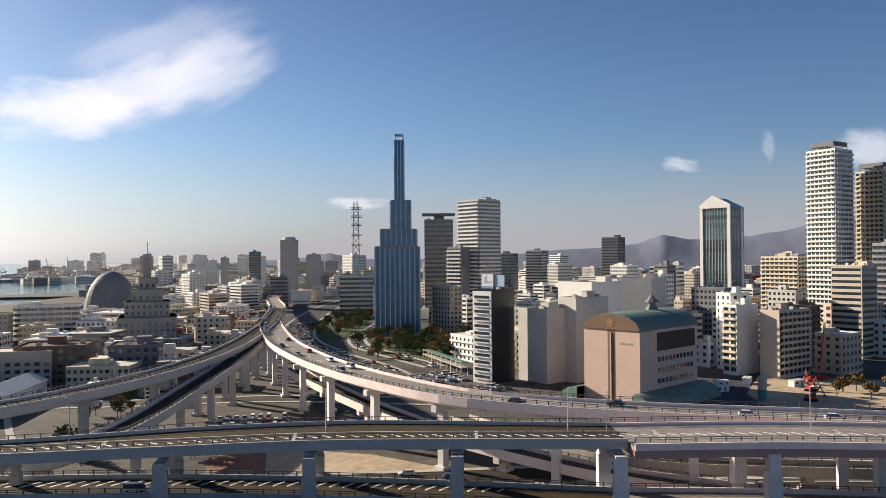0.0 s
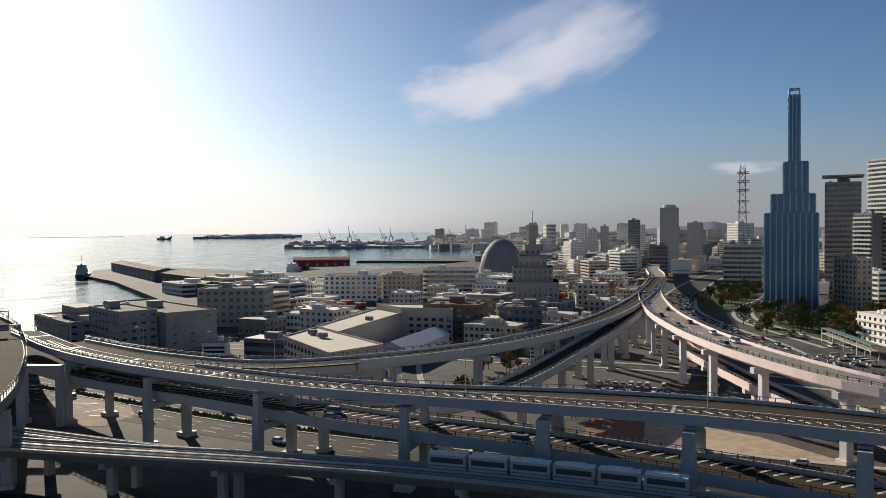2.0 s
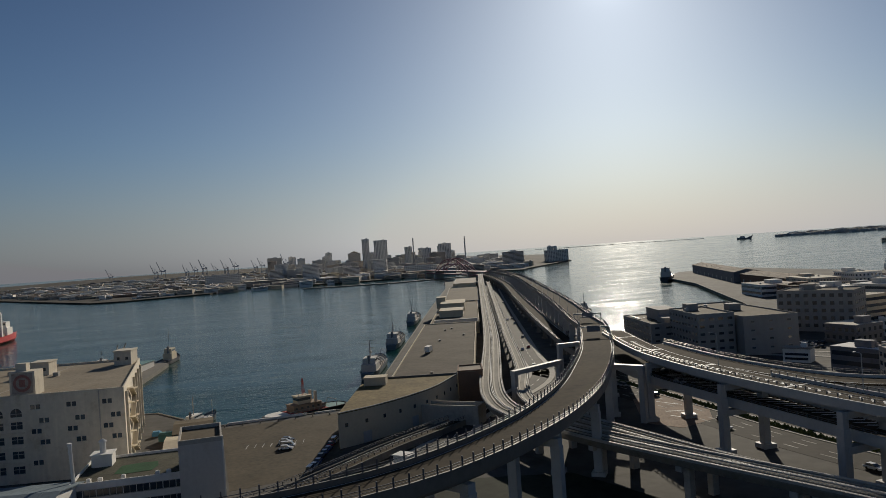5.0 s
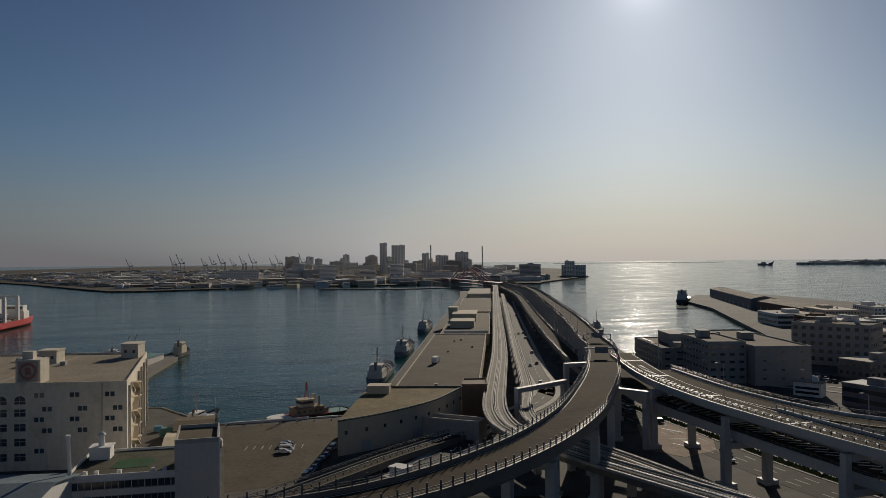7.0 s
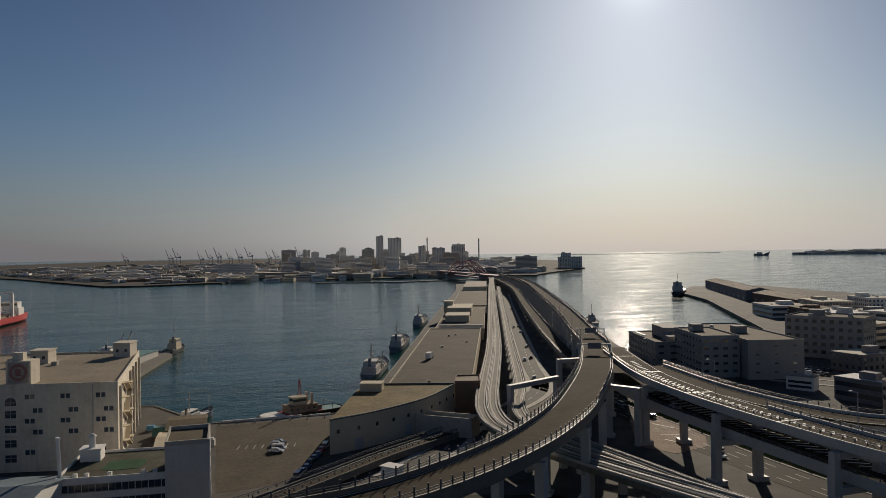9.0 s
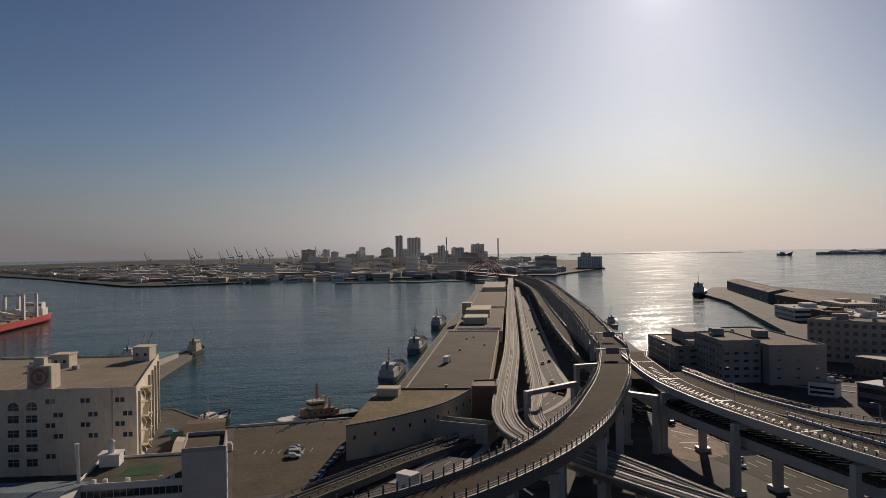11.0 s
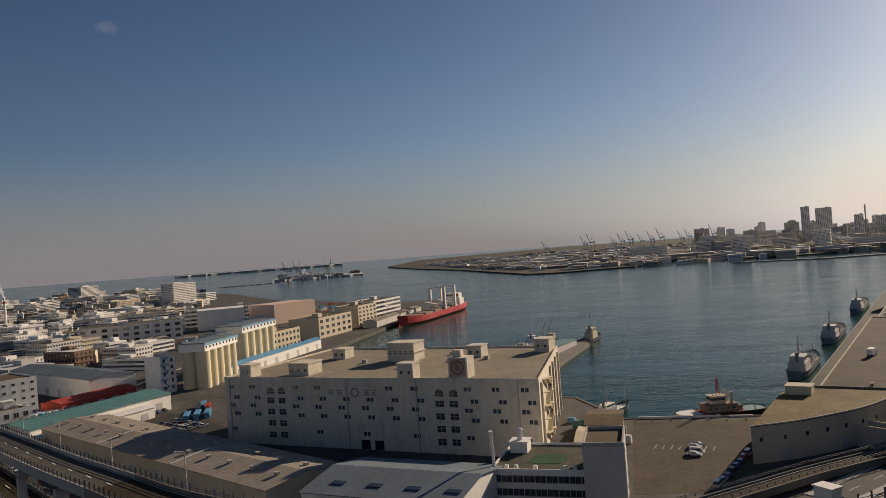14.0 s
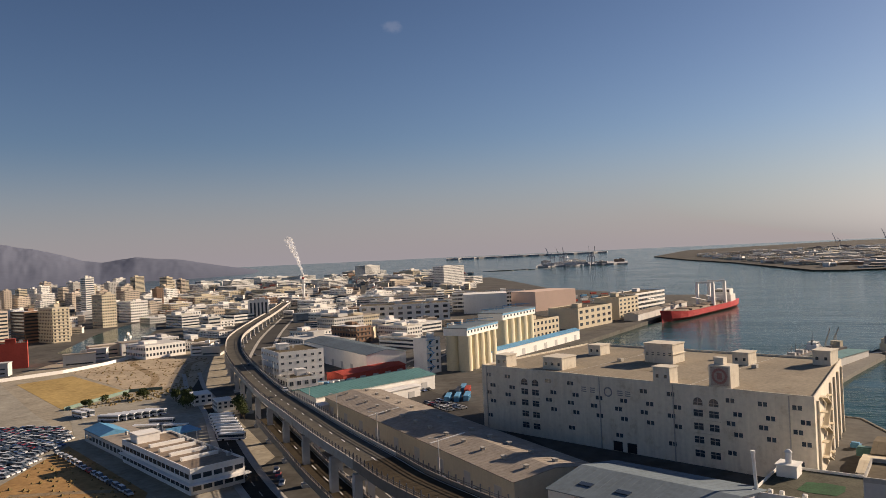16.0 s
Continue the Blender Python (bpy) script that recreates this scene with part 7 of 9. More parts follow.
for (x, y, zt) in ((-2535, 771, 104), (-2380, 905, 96)):
    r = thing("radio_mast", "thin grey radio mast among island buildings", "mast", pose(x, y, swell(2650) + 3))
    part("pole", Build().tube((0, 0, -4), (0, 0, zt), 2.2, 6), M_GREY, r)
IS = lambda x, y: -4100 < x < -1790 and (y > -90 + (x + 1790) * 0.33) and y < 880 - (x + 1790) * 0.25
town(21, 90, 70, 84, 1950, 3400, (24, 60), (14, 40), 0, None, 0.25, (40, 70), (6, 1, 1, 3, 0.0, 0.0), "island_building", "island", IS)
town(22, 96, 78, 104, 1850, 3400, (24, 110), (5, 11), 0, None, 0.0, (40, 70), (4, 1, 1, 4, 0.6, 1), "island_building", "island quay", IS)
town(23, 30, 61, 71, 1900, 3000, (30, 80), (8, 24), 0, None, 0.05, (30, 50), (6, 1, 1, 3, 0.0, 0.0), "island_building", "island quay", IS)

# ---- crowds of small far roofs ----
def roofscape(label, seed, n, az0, az1, r0, r1, sizes, heights, base=None, inside=None, paints=None, road=9):
    """Hundreds of small far houses, sheds and stacks too far off to tell apart, as one mesh."""
    rnd = random.Random(seed)
    paints = paints or [M_WHITE, M_CREAM, M_GREY, M_ROOF_G, M_BEIGE, M_ROOF_BL, M_REDB]
    b = Build()
    got = 0
    for _ in range(n * 6):
        if got >= n:
            break
        a = radians(rnd.uniform(az0, az1))
        rr = math.sqrt(rnd.uniform(r0 * r0, r1 * r1))
        x, y = -rr * math.sin(a), rr * math.cos(a)
        w, d, h = rnd.uniform(*sizes), rnd.uniform(*sizes) * 0.7, rnd.uniform(*heights)
        if (inside and not inside(x, y)) or not clear(x, y, w * 0.45, road):
            continue
        got += 1
        k = rnd.choices(range(len(paints)), [5, 3, 2.4, 2.4, 1.5, 1.0, 0.8][:len(paints)])[0]
        z0 = (swell(rr) + 3) if base is None else base
        at = Matrix.Translation((x, y, z0)) @ Matrix.Rotation(a + rnd.uniform(-0.3, 0.3), 4, "Z")
        b.box(-w / 2, w / 2, -d / 2, d / 2, -3, h, k, at)
        b.box(-w / 2 - 0.4, w / 2 + 0.4, -d / 2 - 0.4, d / 2 + 0.4, h + 0.004, h + 0.5, 3 if rnd.random() < 0.5 else k, at)
        for q in range(rnd.randint(1, 3)):
            zc = h * (q + 0.5) / 3 + 0.6
            b.box(-w * 0.42, w * 0.42, -d / 2 - 0.08, -d / 2, zc - 0.5, zc + 0.5, len(paints), at)
        if rnd.random() < 0.6:
            u = rnd.uniform(-0.3, 0.3) * w
            b.box(u - w * 0.1, u + w * 0.1, -d * 0.15, d * 0.15, h + 0.5, h + 2.5, k, at)
    tagged(part("far_roofs", b, paints + [M_GLASS], None), label, "buildings", kind="stuff")


# ---- harbour cranes ----


def crane_meshes():
    b = Build()
    for sx in (-9, 9):
        for sy in (-8, 8):
            b.box(sx - 1.0, sx + 1.0, sy - 1.0, sy + 1.0, -2, 36)
        b.box(sx - 0.9, sx + 0.9, -8, 8, 12, 14).box(sx - 0.9, sx + 0.9, -8, 8, 34, 36)
    b.box(-9, 9, -9, -7, 34.004, 36.2).box(-9, 9, 7, 9, 34.004, 36.2)
    b.tube((-9, 0, 36), (-4, 0, 58), 0.9).tube((9, 0, 36), (-4, 0, 58), 0.9)
    frame_ = b.mesh("frame", [M_CRANE])
    boom = Build().box(-20, 12, -1.5, 1.5, 36.3, 38.6).box(4, 12, -3.5, 3.5, 38.7, 43)
    boom.tube((-12, 0, 38), (-30, 0, 84), 1.0).tube((-14, 0, 38), (-31, 0, 84), 0.8).tube((-4, 0, 58), (-24, 0, 66), 0.4)
    return frame_, boom.mesh("boom", [M_CRANE])


CRANE_FRAME, CRANE_BOOM = crane_meshes()


def crane(az, rr, scale=1.0, turn=0):
    x, y = -rr * math.sin(radians(az)), rr * math.cos(radians(az))
    root = thing("harbour_crane", "haze-paled steel container crane with raised boom", "crane", Matrix.Translation((x, y, swell(rr) + 3)) @ Matrix.Rotation(radians(az + turn), 4, "Z") @ Matrix.Scale(scale, 4), "harbour cranes")
    part("frame", CRANE_FRAME, None, root)
    part("boom", CRANE_BOOM, None, root)


for i, a in enumerate((94.6, 91.7, 91.2, 89.6, 89.0, 88.4, 87.6, 86.9, 86.2, 84.8, 84.3, 82.6)):
    crane(a, 3500 + (i % 3) * 60, 0.7 + 0.1 * (i % 3), 20 * (i % 2))
for i, a in enumerate((37.9, 37.2, 36.0, 35.4, 33.4, 32.9, 31.0, 28.2, 27.2)):
    crane(a, 2450 + (i % 3) * 60, 0.58 + 0.1 * (i % 3), 40 * (i % 3))
for i, a in enumerate((113.9, 113.2, 112.9, 111.2, 111.0)):
    crane(a, 2700, 0.75, 30 * i)

PALE = [M_WHITE, M_CREAM, M_GREY, M_ROOF_G, M_BEIGE]
roofscape("many small pale sheds and containers on the island quays", 71, 520, 76, 108, 1780, 3200, (10, 46), (3, 10), None, lambda x, y: -4100 < x < -1770 and y > -150 + (x + 1770) * 0.47 and y < 880 - (x + 1790) * 0.25, PALE)
roofscape("small pale sheds along the near island shore", 72, 160, 61, 80, 1800, 2500, (12, 50), (4, 14), None, IS, PALE)
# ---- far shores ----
def far_shore(label, az0, az1, rr, depth, seed):
    rnd = random.Random(seed)
    n = 40
    azs = [radians(az0 + (az1 - az0) * i / n) for i in range(n + 1)]
    b = Build()
    pts = [(-(rr + rnd.uniform(-30, 30)) * math.sin(a), (rr + rnd.uniform(-30, 30)) * math.cos(a)) for a in azs]
    back = [(-(rr + depth) * math.sin(a), (rr + depth) * math.cos(a)) for a in azs]
    zt = swell(rr + depth) + 1
    b.prism(pts + back[::-1], 0, zt)
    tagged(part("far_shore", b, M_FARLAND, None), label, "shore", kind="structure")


far_shore("low haze-paled wharf land on the far side of the bay", 27, 40, 2350, 500, 1)
far_shore("distant hazy shore at the mouth of the bay", 40, 47, 3900, 500, 2)
far_shore("low breakwater line on the horizon", 52, 64, 4500, 12, 3)
far_shore("low reclaimed land with cranes in the eastern bay", 108.5, 115, 2650, 300, 4)
far_shore("distant eastern shore beyond the bay", 110, 122, 4350, 400, 5)
far_shore("thin breakwater in the eastern bay", 114, 119, 2500, 8, 6)
town(31, 44, 27, 41, 2380, 2850, (20, 60), (5, 12), 0, None, 0.0, (30, 50), (4, 1, 1, 5, 0.5, 0.5), "shore_building", "shore")
town(32, 22, 40, 46, 3950, 4300, (40, 100), (4, 10), 0, None, 0.0, (30, 50), (4, 1, 1, 5, 0.5, 0.5), "shore_building", "shore")
town(34, 14, 109, 114.5, 2680, 2900, (20, 50), (6, 14), 0, None, 0.0, (30, 50), (4, 1, 1, 5, 0.5, 0.5), "shore_building", "shore")

def land_sheet(label, az0, az1, r0, r1):
    """Low land that stands a little over the far sheet of sea."""
    rnd = random.Random(int(az0 * 10))
    n, k = 36, 8
    v = []
    for i in range(n + 1):
        a = radians(az0 + (az1 - az0) * i / n)
        edge = r0 + rnd.uniform(-60, 60)
        for j in range(k + 1):
            rr = edge + (r1 - edge) * j / k
            v.append((-rr * math.sin(a), rr * math.cos(a), swell(rr) + (3.2 if j else -2.0)))
        v[-k - 1] = (v[-k][0] * 0.999, v[-k][1] * 0.999, -2.0)
    b = Build().add(v, [(i * (k + 1) + j, i * (k + 1) + j + 1, (i + 1) * (k + 1) + j + 1, (i + 1) * (k + 1) + j)[::-1] for i in range(n) for j in range(k)])
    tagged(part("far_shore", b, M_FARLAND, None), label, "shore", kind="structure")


land_sheet("flat waterfront land of the western city", -4, 30, 2080, 4700)
town(35, 90, 9, 30, 2150, 3700, (24, 70), (8, 26), 0, None, 0.16, (36, 70), (7, 1, 1, 4, 0.3, 0.2), "shore_building", "shore")
roofscape("crowded low roofs along the western waterfront", 76, 420, 4, 30, 2120, 3900, (16, 60), (4, 16), None, None, [M_WHITE, M_CREAM, M_GREY, M_ROOF_G, M_BEIGE])

# ---- hills behind the city ----
def hills(label, ridge, r0, seed):
    """A wooded range: height along the azimuth from a few peaks, with spurs."""
    noise_seed = seed * 13.7
    na, nr = 260, 30
    a0, a1 = ridge[0][0], ridge[-1][0]
    b = Build()
    v = []
    for i in range(na + 1):
        a = a0 + (a1 - a0) * i / na
        hp = float(np.interp(a if a1 > a0 else -a, [p[0] if a1 > a0 else -p[0] for p in ridge], [p[1] for p in ridge]))
        for j in range(nr + 1):
            u = j / nr
            rr = r0 + 1500 * u
            shape = math.sin(min(1.0, u / 0.72) * math.pi / 2) ** 1.3 if u < 0.72 else 1 - 0.3 * (u - 0.72) / 0.28
            nz = noise.noise(Vector((a * 0.35 + noise_seed, u * 4, 0))) * 0.08 + noise.noise(Vector((a * 1.3 + noise_seed, u * 7, 3))) * 0.04 + noise.noise(Vector((a * 3.5, u * 17, 5))) * 0.03
            zz = hp * (shape * (1 + nz * (1 - 0.5 * shape)))
            v.append((-rr * math.sin(radians(a)), rr * math.cos(radians(a)), max(-2, zz)))
    f = [(i * (nr + 1) + j, i * (nr + 1) + j + 1, (i + 1) * (nr + 1) + j + 1, (i + 1) * (nr + 1) + j) for i in range(na) for j in range(nr)]
    b.add(v, f if a1 < a0 else [q[::-1] for q in f])
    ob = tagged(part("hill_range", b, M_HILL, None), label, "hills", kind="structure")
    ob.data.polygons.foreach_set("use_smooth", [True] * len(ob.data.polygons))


hills("haze-blue wooded mountain range behind the city", [(18, 40), (13.4, 60), (11, 72), (9.4, 92), (7.4, 62), (1.8, 60), (-3.7, 75), (-7.7, 98), (-10.9, 110), (-13.7, 130), (-15.3, 172), (-17.3, 145), (-21, 155), (-24, 190), (-25.6, 214), (-31, 250), (-40, 280), (-60, 260)], 2850, 1)
hills("haze-blue wooded mountains beyond the eastern town", [(170, 300), (160, 250), (152.6, 215), (150.7, 185), (147.6, 118), (146.6, 108), (144.4, 128), (141, 100), (138.3, 60), (136, 30)], 3100, 2)
# ---- concert hall with green barrel roof ----
def barrel_hall():
    az = -46
    fx, fy, w, d, h = 60.9, 295.1, 25.6, 43, 29
    m = place(fx, fy, az, d)
    TAKEN.append((m.translation.x, m.translation.y, 30))
    root = thing("assembly_hall", "pinkish tan hall with a green copper barrel roof", "hall", m)
    part("wall", Build().box(-w / 2, w / 2, -d / 2, d / 2, -1, h), M_TAN, root)
    n = 14
    pts = [(w / 2 * 1.03 * math.cos(math.pi * k / n), 6.4 * math.sin(math.pi * k / n)) for k in range(n + 1)]
    b = Build()
    b.add([(x, -d / 2 - 0.4, h + z_) for x, z_ in pts] + [(x, d / 2 + 0.4, h + z_) for x, z_ in pts], [(k, k + 1, k + n + 2, k + n + 1) for k in range(n)] + [tuple(range(n + 1))[::-1], tuple(range(n + 1, 2 * n + 2))])
    ro = part("barrel_roof", b, M_GREENROOF, root, "green weathered copper barrel roof")
    for k in range(11):
        yy = -d / 2 + 1.5 + k * 4
        rb = Build()
        for (x0, z0), (x1, z1) in zip(pts, pts[1:]):
            rb.tube((x0, yy, h + z0), (x1, yy, h + z1), 0.13, 4)
        part("roof_rib", rb, M_GREENROOF, ro)
    part("gable_panel", Build().add([(x * 0.97, -d / 2 - 0.46, h + z_ * 0.94 + 0.1) for x, z_ in pts], [tuple(range(n + 1))[::-1]]), M_BROWN, root, "dark brown arched gable")
    ring = [(1.6 * math.cos(2 * math.pi * k / 24), 1.6 * math.sin(2 * math.pi * k / 24)) for k in range(24)]
    part("emblem", Build().add([(x * f, -d / 2 - 0.55, h + 2.8 + z_ * f) for f in (1, 0.78) for x, z_ in ring], [(k, (k + 1) % 24, (k + 1) % 24 + 24, k + 24) for k in range(24)]).box(-0.8, 0.8, -d / 2 - 0.54, -d / 2 - 0.47, h + 2.5, h + 3.1).box(-0.3, 0.3, -d / 2 - 0.56, -d / 2 - 0.47, h + 2, h + 3.6), mat("gilt_emblem", (0.6, 0.42, 0.16), 0.4, 0.6), root, "round gilt emblem")
    part("centre_strip", Build().box(-1.5, 1.5, -d / 2 - 0.12, -d / 2 - 0.004, 0, h), M_BROWN, root, "dark brown vertical strip")
    part("centre_pole", Build().box(-0.25, 0.25, -d / 2 - 0.4, -d / 2 - 0.13, 1, h - 1), M_CREAM, root)
    for k in range(5):
        part("sign_bar", Build().box(3.4 + k * 1.25, 4.3 + k * 1.25, -d / 2 - 0.1, -d / 2 - 0.004, h - 5.4, h - 4.5), M_CREAM, root)
    part("high_window", Build().box(w / 2 - 0.1, w / 2 + 0.06, -d / 2 + 12, d / 2 - 2, h - 8.4, h - 1.2), M_BLACK, root, "dark glazed band")
    for k in range(4):
        zz = h - 11.5 - k * 4.2
        for j in range(10):
            y0 = -d / 2 + 12.5 + j * 2.75
            part("window", Build().box(w / 2 - 0.1, w / 2 + 0.06, y0, y0 + 2.0, zz - 1.0, zz + 0.8).box(w / 2 - 0.1, w / 2 + 0.35, y0 - 0.2, y0 + 2.2, zz - 1.25, zz - 1.0, 1), [M_GLASS, M_CREAM], root)
    # curved entrance canopies along the sides
    for s in (1, -1):
        cb = Build()
        cp = [(9 * math.cos(math.pi / 2 * k / 6), 6 * math.sin(math.pi / 2 * k / 6)) for k in range(7)]
        cb.add([(s * (w / 2 + x), y_, z_) for y_ in (-d / 2 - 5, d / 2 + 3) for x, z_ in cp] + [(s * w / 2, y_, 0) for y_ in (-d / 2 - 5, d / 2 + 3)], [((k, k + 1, k + 8, k + 7) if s < 0 else (k + 7, k + 8, k + 1, k)) for k in range(6)] + [tuple(range(7)) + (14,), tuple(range(7, 14))[::-1] + (15,)])
        part("canopy", cb, M_GREENROOF, root)
    # roof lantern
    lan = part("lantern", Build().cyl(0, 8, h + 6, h + 7.5, 2.6, 2.2, 8).cyl(0, 8, h + 7.5, h + 9.5, 1.7, 1.7, 8).cyl(0, 8, h + 9.5, h + 10.1, 3.2, 2.6, 8).cyl(0, 8, h + 10.1, h + 12.2, 2.4, 0.5, 8).cyl(0, 8, h + 12.2, h + 18, 0.2, 0.05, 6), M_GREY_D, root, "dark pagoda-shaped lantern with spire")


barrel_hall()

# billboard on the slim office building
ob = thing("billboard", "white rooftop billboard with blue panels", "billboard", place(16, 349, -45, 3, G + 42.9))
part("panel", Build().box(-5.6, 1.6, -0.2, 0.2, 1.2, 6.8), M_WHITE, ob)
part("picture_shape", Build().box(-4.2, -2.6, -0.26, -0.21, 2.6, 5.8).box(-2.2, 0.8, -0.26, -0.21, 2.6, 3.6), M_MULLION, ob, "pale blue printed shapes")
part("side_panel", Build().box(1.7, 8.0, 0.3, 0.6, 1.2, 6.4), M_MULLION, ob)
part("base_panel", Build().box(-5.6, 1.6, -0.25, 0.15, 0.2, 1.1), M_BLUE, ob)
for x in (-5, -2, 1, 4, 7.5):
    part("support", Build().box(x - 0.12, x + 0.12, 0.7, 1.0, -0.6, 6.2), M_FENCE, ob)

# old customs-style building with a stepped tower
def stepped_tower():
    m = place(-200, 490, 21.5, 40)
    TAKEN.append((m.translation.x, m.translation.y, 34))
    root = thing("stepped_building", "stepped stone building in backlit grey crowned by a square tower", "building", m)
    for w, d, z0, z1 in ((36, 40, -1, 20), (28, 30, 20.01, 30), (20, 20, 30.01, 38), (11, 11, 38.01, 46), (5, 5, 46.01, 60)):
        part("tier", Build().box(-w / 2, w / 2, -d / 2, d / 2, z0, z1).box(-w / 2 - 0.4, w / 2 + 0.4, -d / 2 - 0.4, d / 2 + 0.4, z1 - 0.6, z1), M_GREY_BACKLIT, root)
        if w > 10:
            for k in range(max(1, int((z1 - z0) / 4.5))):
                n = int(w / 3.4)
                for i in range(n):
                    xx = -w / 2 + (i + 0.5) * w / n
                    part("window", Build().box(xx - 0.7, xx + 0.7, -d / 2 - 0.06, -d / 2 + 0.1, max(0, z0) + 1.5 + k * 4.3, max(0, z0) + 3.6 + k * 4.3), M_GLASS, root)
    part("spire", Build().tube((0, 0, 60), (0, 0, 70), 0.2), M_GREY_BACKLIT, root)


stepped_tower()
r = thing("dome_building", "grey-blue shell-shaped dome hall by the water", "hall", pose(-365, 800, G, 0, 0, 24))
b = Build()
dn = 10
dome_rows = [(46 * math.sin(math.pi / 2 * k / dn), 27 * math.cos(math.pi / 2 * k / dn) + 0.05) for k in range(dn + 1)]
b.add([(q * math.cos(2 * math.pi * i / 28), q * math.sin(2 * math.pi * i / 28), zz) for zz, q in dome_rows for i in range(28)],
      [(k * 28 + i, k * 28 + (i + 1) % 28, k * 28 + 28 + (i + 1) % 28, k * 28 + 28 + i) for k in range(dn) for i in range(28)] + [tuple(range(dn * 28, dn * 28 + 28))])
part("dome", b, M_GREY_D, r)
part("base_ring", Build().cyl(0, 0, -1, 8, 29, n=28), M_GREY, r)
TAKEN.append((-365, 800, 36))

# ---- streets, courts and lawns ----


def patch(name, label, poly, material, lift=0.03, cat="ground", kind="structure"):
    return tagged(part(name, Build().prism(poly, G - 0.5, G + lift), material, None), label, cat, kind=kind)


def street(label, pts, width, lanes=2, lift=0.05, material=None, kerb=True):
    path = smooth([(x, y, G) for x, y in pts], 8)
    ROADPTS.extend(path)
    root = thing("road", label, "road", kind="structure")
    hw = width / 2
    part("surface", Build().sweep(path, [(-hw, -0.3), (hw, -0.3), (hw, lift), (-hw, lift)]), material or M_ASPHALT, root)
    if kerb:
        for s in (-1, 1):
            e = s * (hw + 1.2)
            part("pavement", Build().sweep(path, [(e - 1.2, -0.3), (e + 1.2, -0.3), (e + 1.2, lift + 0.14), (e - 1.2, lift + 0.14)]), M_CONC, root)
    dm = Build().box(-2.6, 2.6, -0.2, 0.2, lift + 0.004, lift + 0.02).mesh("lane_dash", [M_LINE_W])
    for k in range(1, lanes):
        for p, h in spaced(offset(path, -hw + k * width / lanes), 12.0)[:24]:
            part("lane_dash", dm, None, root).matrix_world = Matrix.Translation(p) @ Matrix.Rotation(h, 4, "Z")
    return path


M_STREET = mat("worn_street_asphalt", (0.042, 0.036, 0.027), 0.9, vary=0.35, big=16, small=2)
S1C = [(-330, 166), (-270, 172), (-220, 171), (-170, 169), (-120, 172), (-60, 180), (0, 187), (60, 194), (130, 192), (220, 162)]
S1 = street("wide worn waterfront carriageway with lane dashes", [(x, y - 9.5) for x, y in S1C], 13.5, 4, material=M_STREET, kerb=False)
S1B = street("inland carriageway of the waterfront street", [(x, y + 9.5) for x, y in S1C], 13.5, 4, material=M_STREET)
mr_ = random.Random(31)
hb = Build()
for p, h in spaced(smooth([(x, y, G) for x, y in S1C], 8), 0.9, 60)[:330]:
    for q in range(2):
        cx, cy, s_ = p.x + mr_.gauss(0, 0.5), p.y + mr_.gauss(0, 0.6), mr_.uniform(0.4, 0.8)
        hb.add([(cx - s_, cy - s_, G), (cx + s_, cy - s_ * 0.7, G), (cx + s_ * 0.8, cy + s_, G), (cx - s_ * 0.7, cy + s_, G), (cx + mr_.gauss(0, 0.2), cy, G + s_ * 1.7)], [(0, 1, 4), (1, 2, 4), (2, 3, 4), (3, 0, 4)])
tagged(part("median_hedge", hb, M_LEAF, None), "low clipped dark green hedge along the median", "hedge", kind="stuff")
def kerb_strip(off, w_=0.35):
    return Build().sweep(offset(smooth([(x, y, G) for x, y in S1C], 8), off), [(-w_, -0.3), (w_, -0.3), (w_, 0.2), (-w_, 0.2)])
for o in (-2.4, 2.4):
    tagged(part("kerb", kerb_strip(o), M_CONC, None), "pale concrete kerb beside the median hedge", "kerb", kind="structure")
S2 = street("city boulevard full of traffic beside the tower", [(-20, 330), (-45, 395), (-78, 455), (-112, 540), (-132, 650), (-146, 800), (-150, 960), (-140, 1200)], 24, 6)
S3 = street("curved park-side street with parked cars", [(-10, 400), (-35, 445), (-62, 500), (-72, 570), (-66, 640), (-70, 760)], 9, 2)
street("street in front of the old harbour offices", [(-120, 205), (-150, 240), (-240, 380), (-330, 480), (-420, 590)], 12, 2)
street("harbour street between offices", [(-300, 260), (-240, 290), (-140, 300), (-60, 310), (40, 290), (130, 260)], 11, 2)
S6 = street("wharf access road along the pier", [(-200, 60), (-226, 84), (-250, 100), (-300, 150), (-380, 182), (-560, 252), (-760, 330), (-1000, 425)], 8, 2)
S7 = street("ground road beneath the eastern expressway", [(-146, 10), (-140, -20), (-150, -70), (-180, -112), (-222, -180), (-262, -235), (-300, -290), (-345, -345), (-400, -400), (-520, -510), (-700, -660)], 13, 4)
street("depot access road with lane marks", [(-120, -60), (-140, -110), (-168, -160), (-205, -215), (-250, -275), (-285, -330), (-330, -390)], 7, 2, material=M_STREET)
street("industrial street behind the silos", [(-330, -240), (-420, -270), (-520, -280), (-640, -290), (-760, -300), (-900, -320)], 10, 2)
patch("court", "pale sandy fenced sports court", [(-57, 230), (-24, 221), (-2, 206), (-50, 199)], M_SAND, 0.08)
patch("court", "red-brown brick paved yard", [(-74, 232), (-57.2, 231), (-50.2, 199), (-66, 198)], mat("red_brown_brick_paving", (0.26, 0.13, 0.08), 0.9, vary=0.3, big=8, small=0.8), 0.08)
patch("lawn", "park lawn beside the blue tower", [(-60, 470), (-36, 430), (8, 420), (14, 520), (-10, 548), (-62, 548)], mat("park_grass", (0.06, 0.085, 0.03), 0.95, vary=0.4, big=12, small=1.5), 0.06)
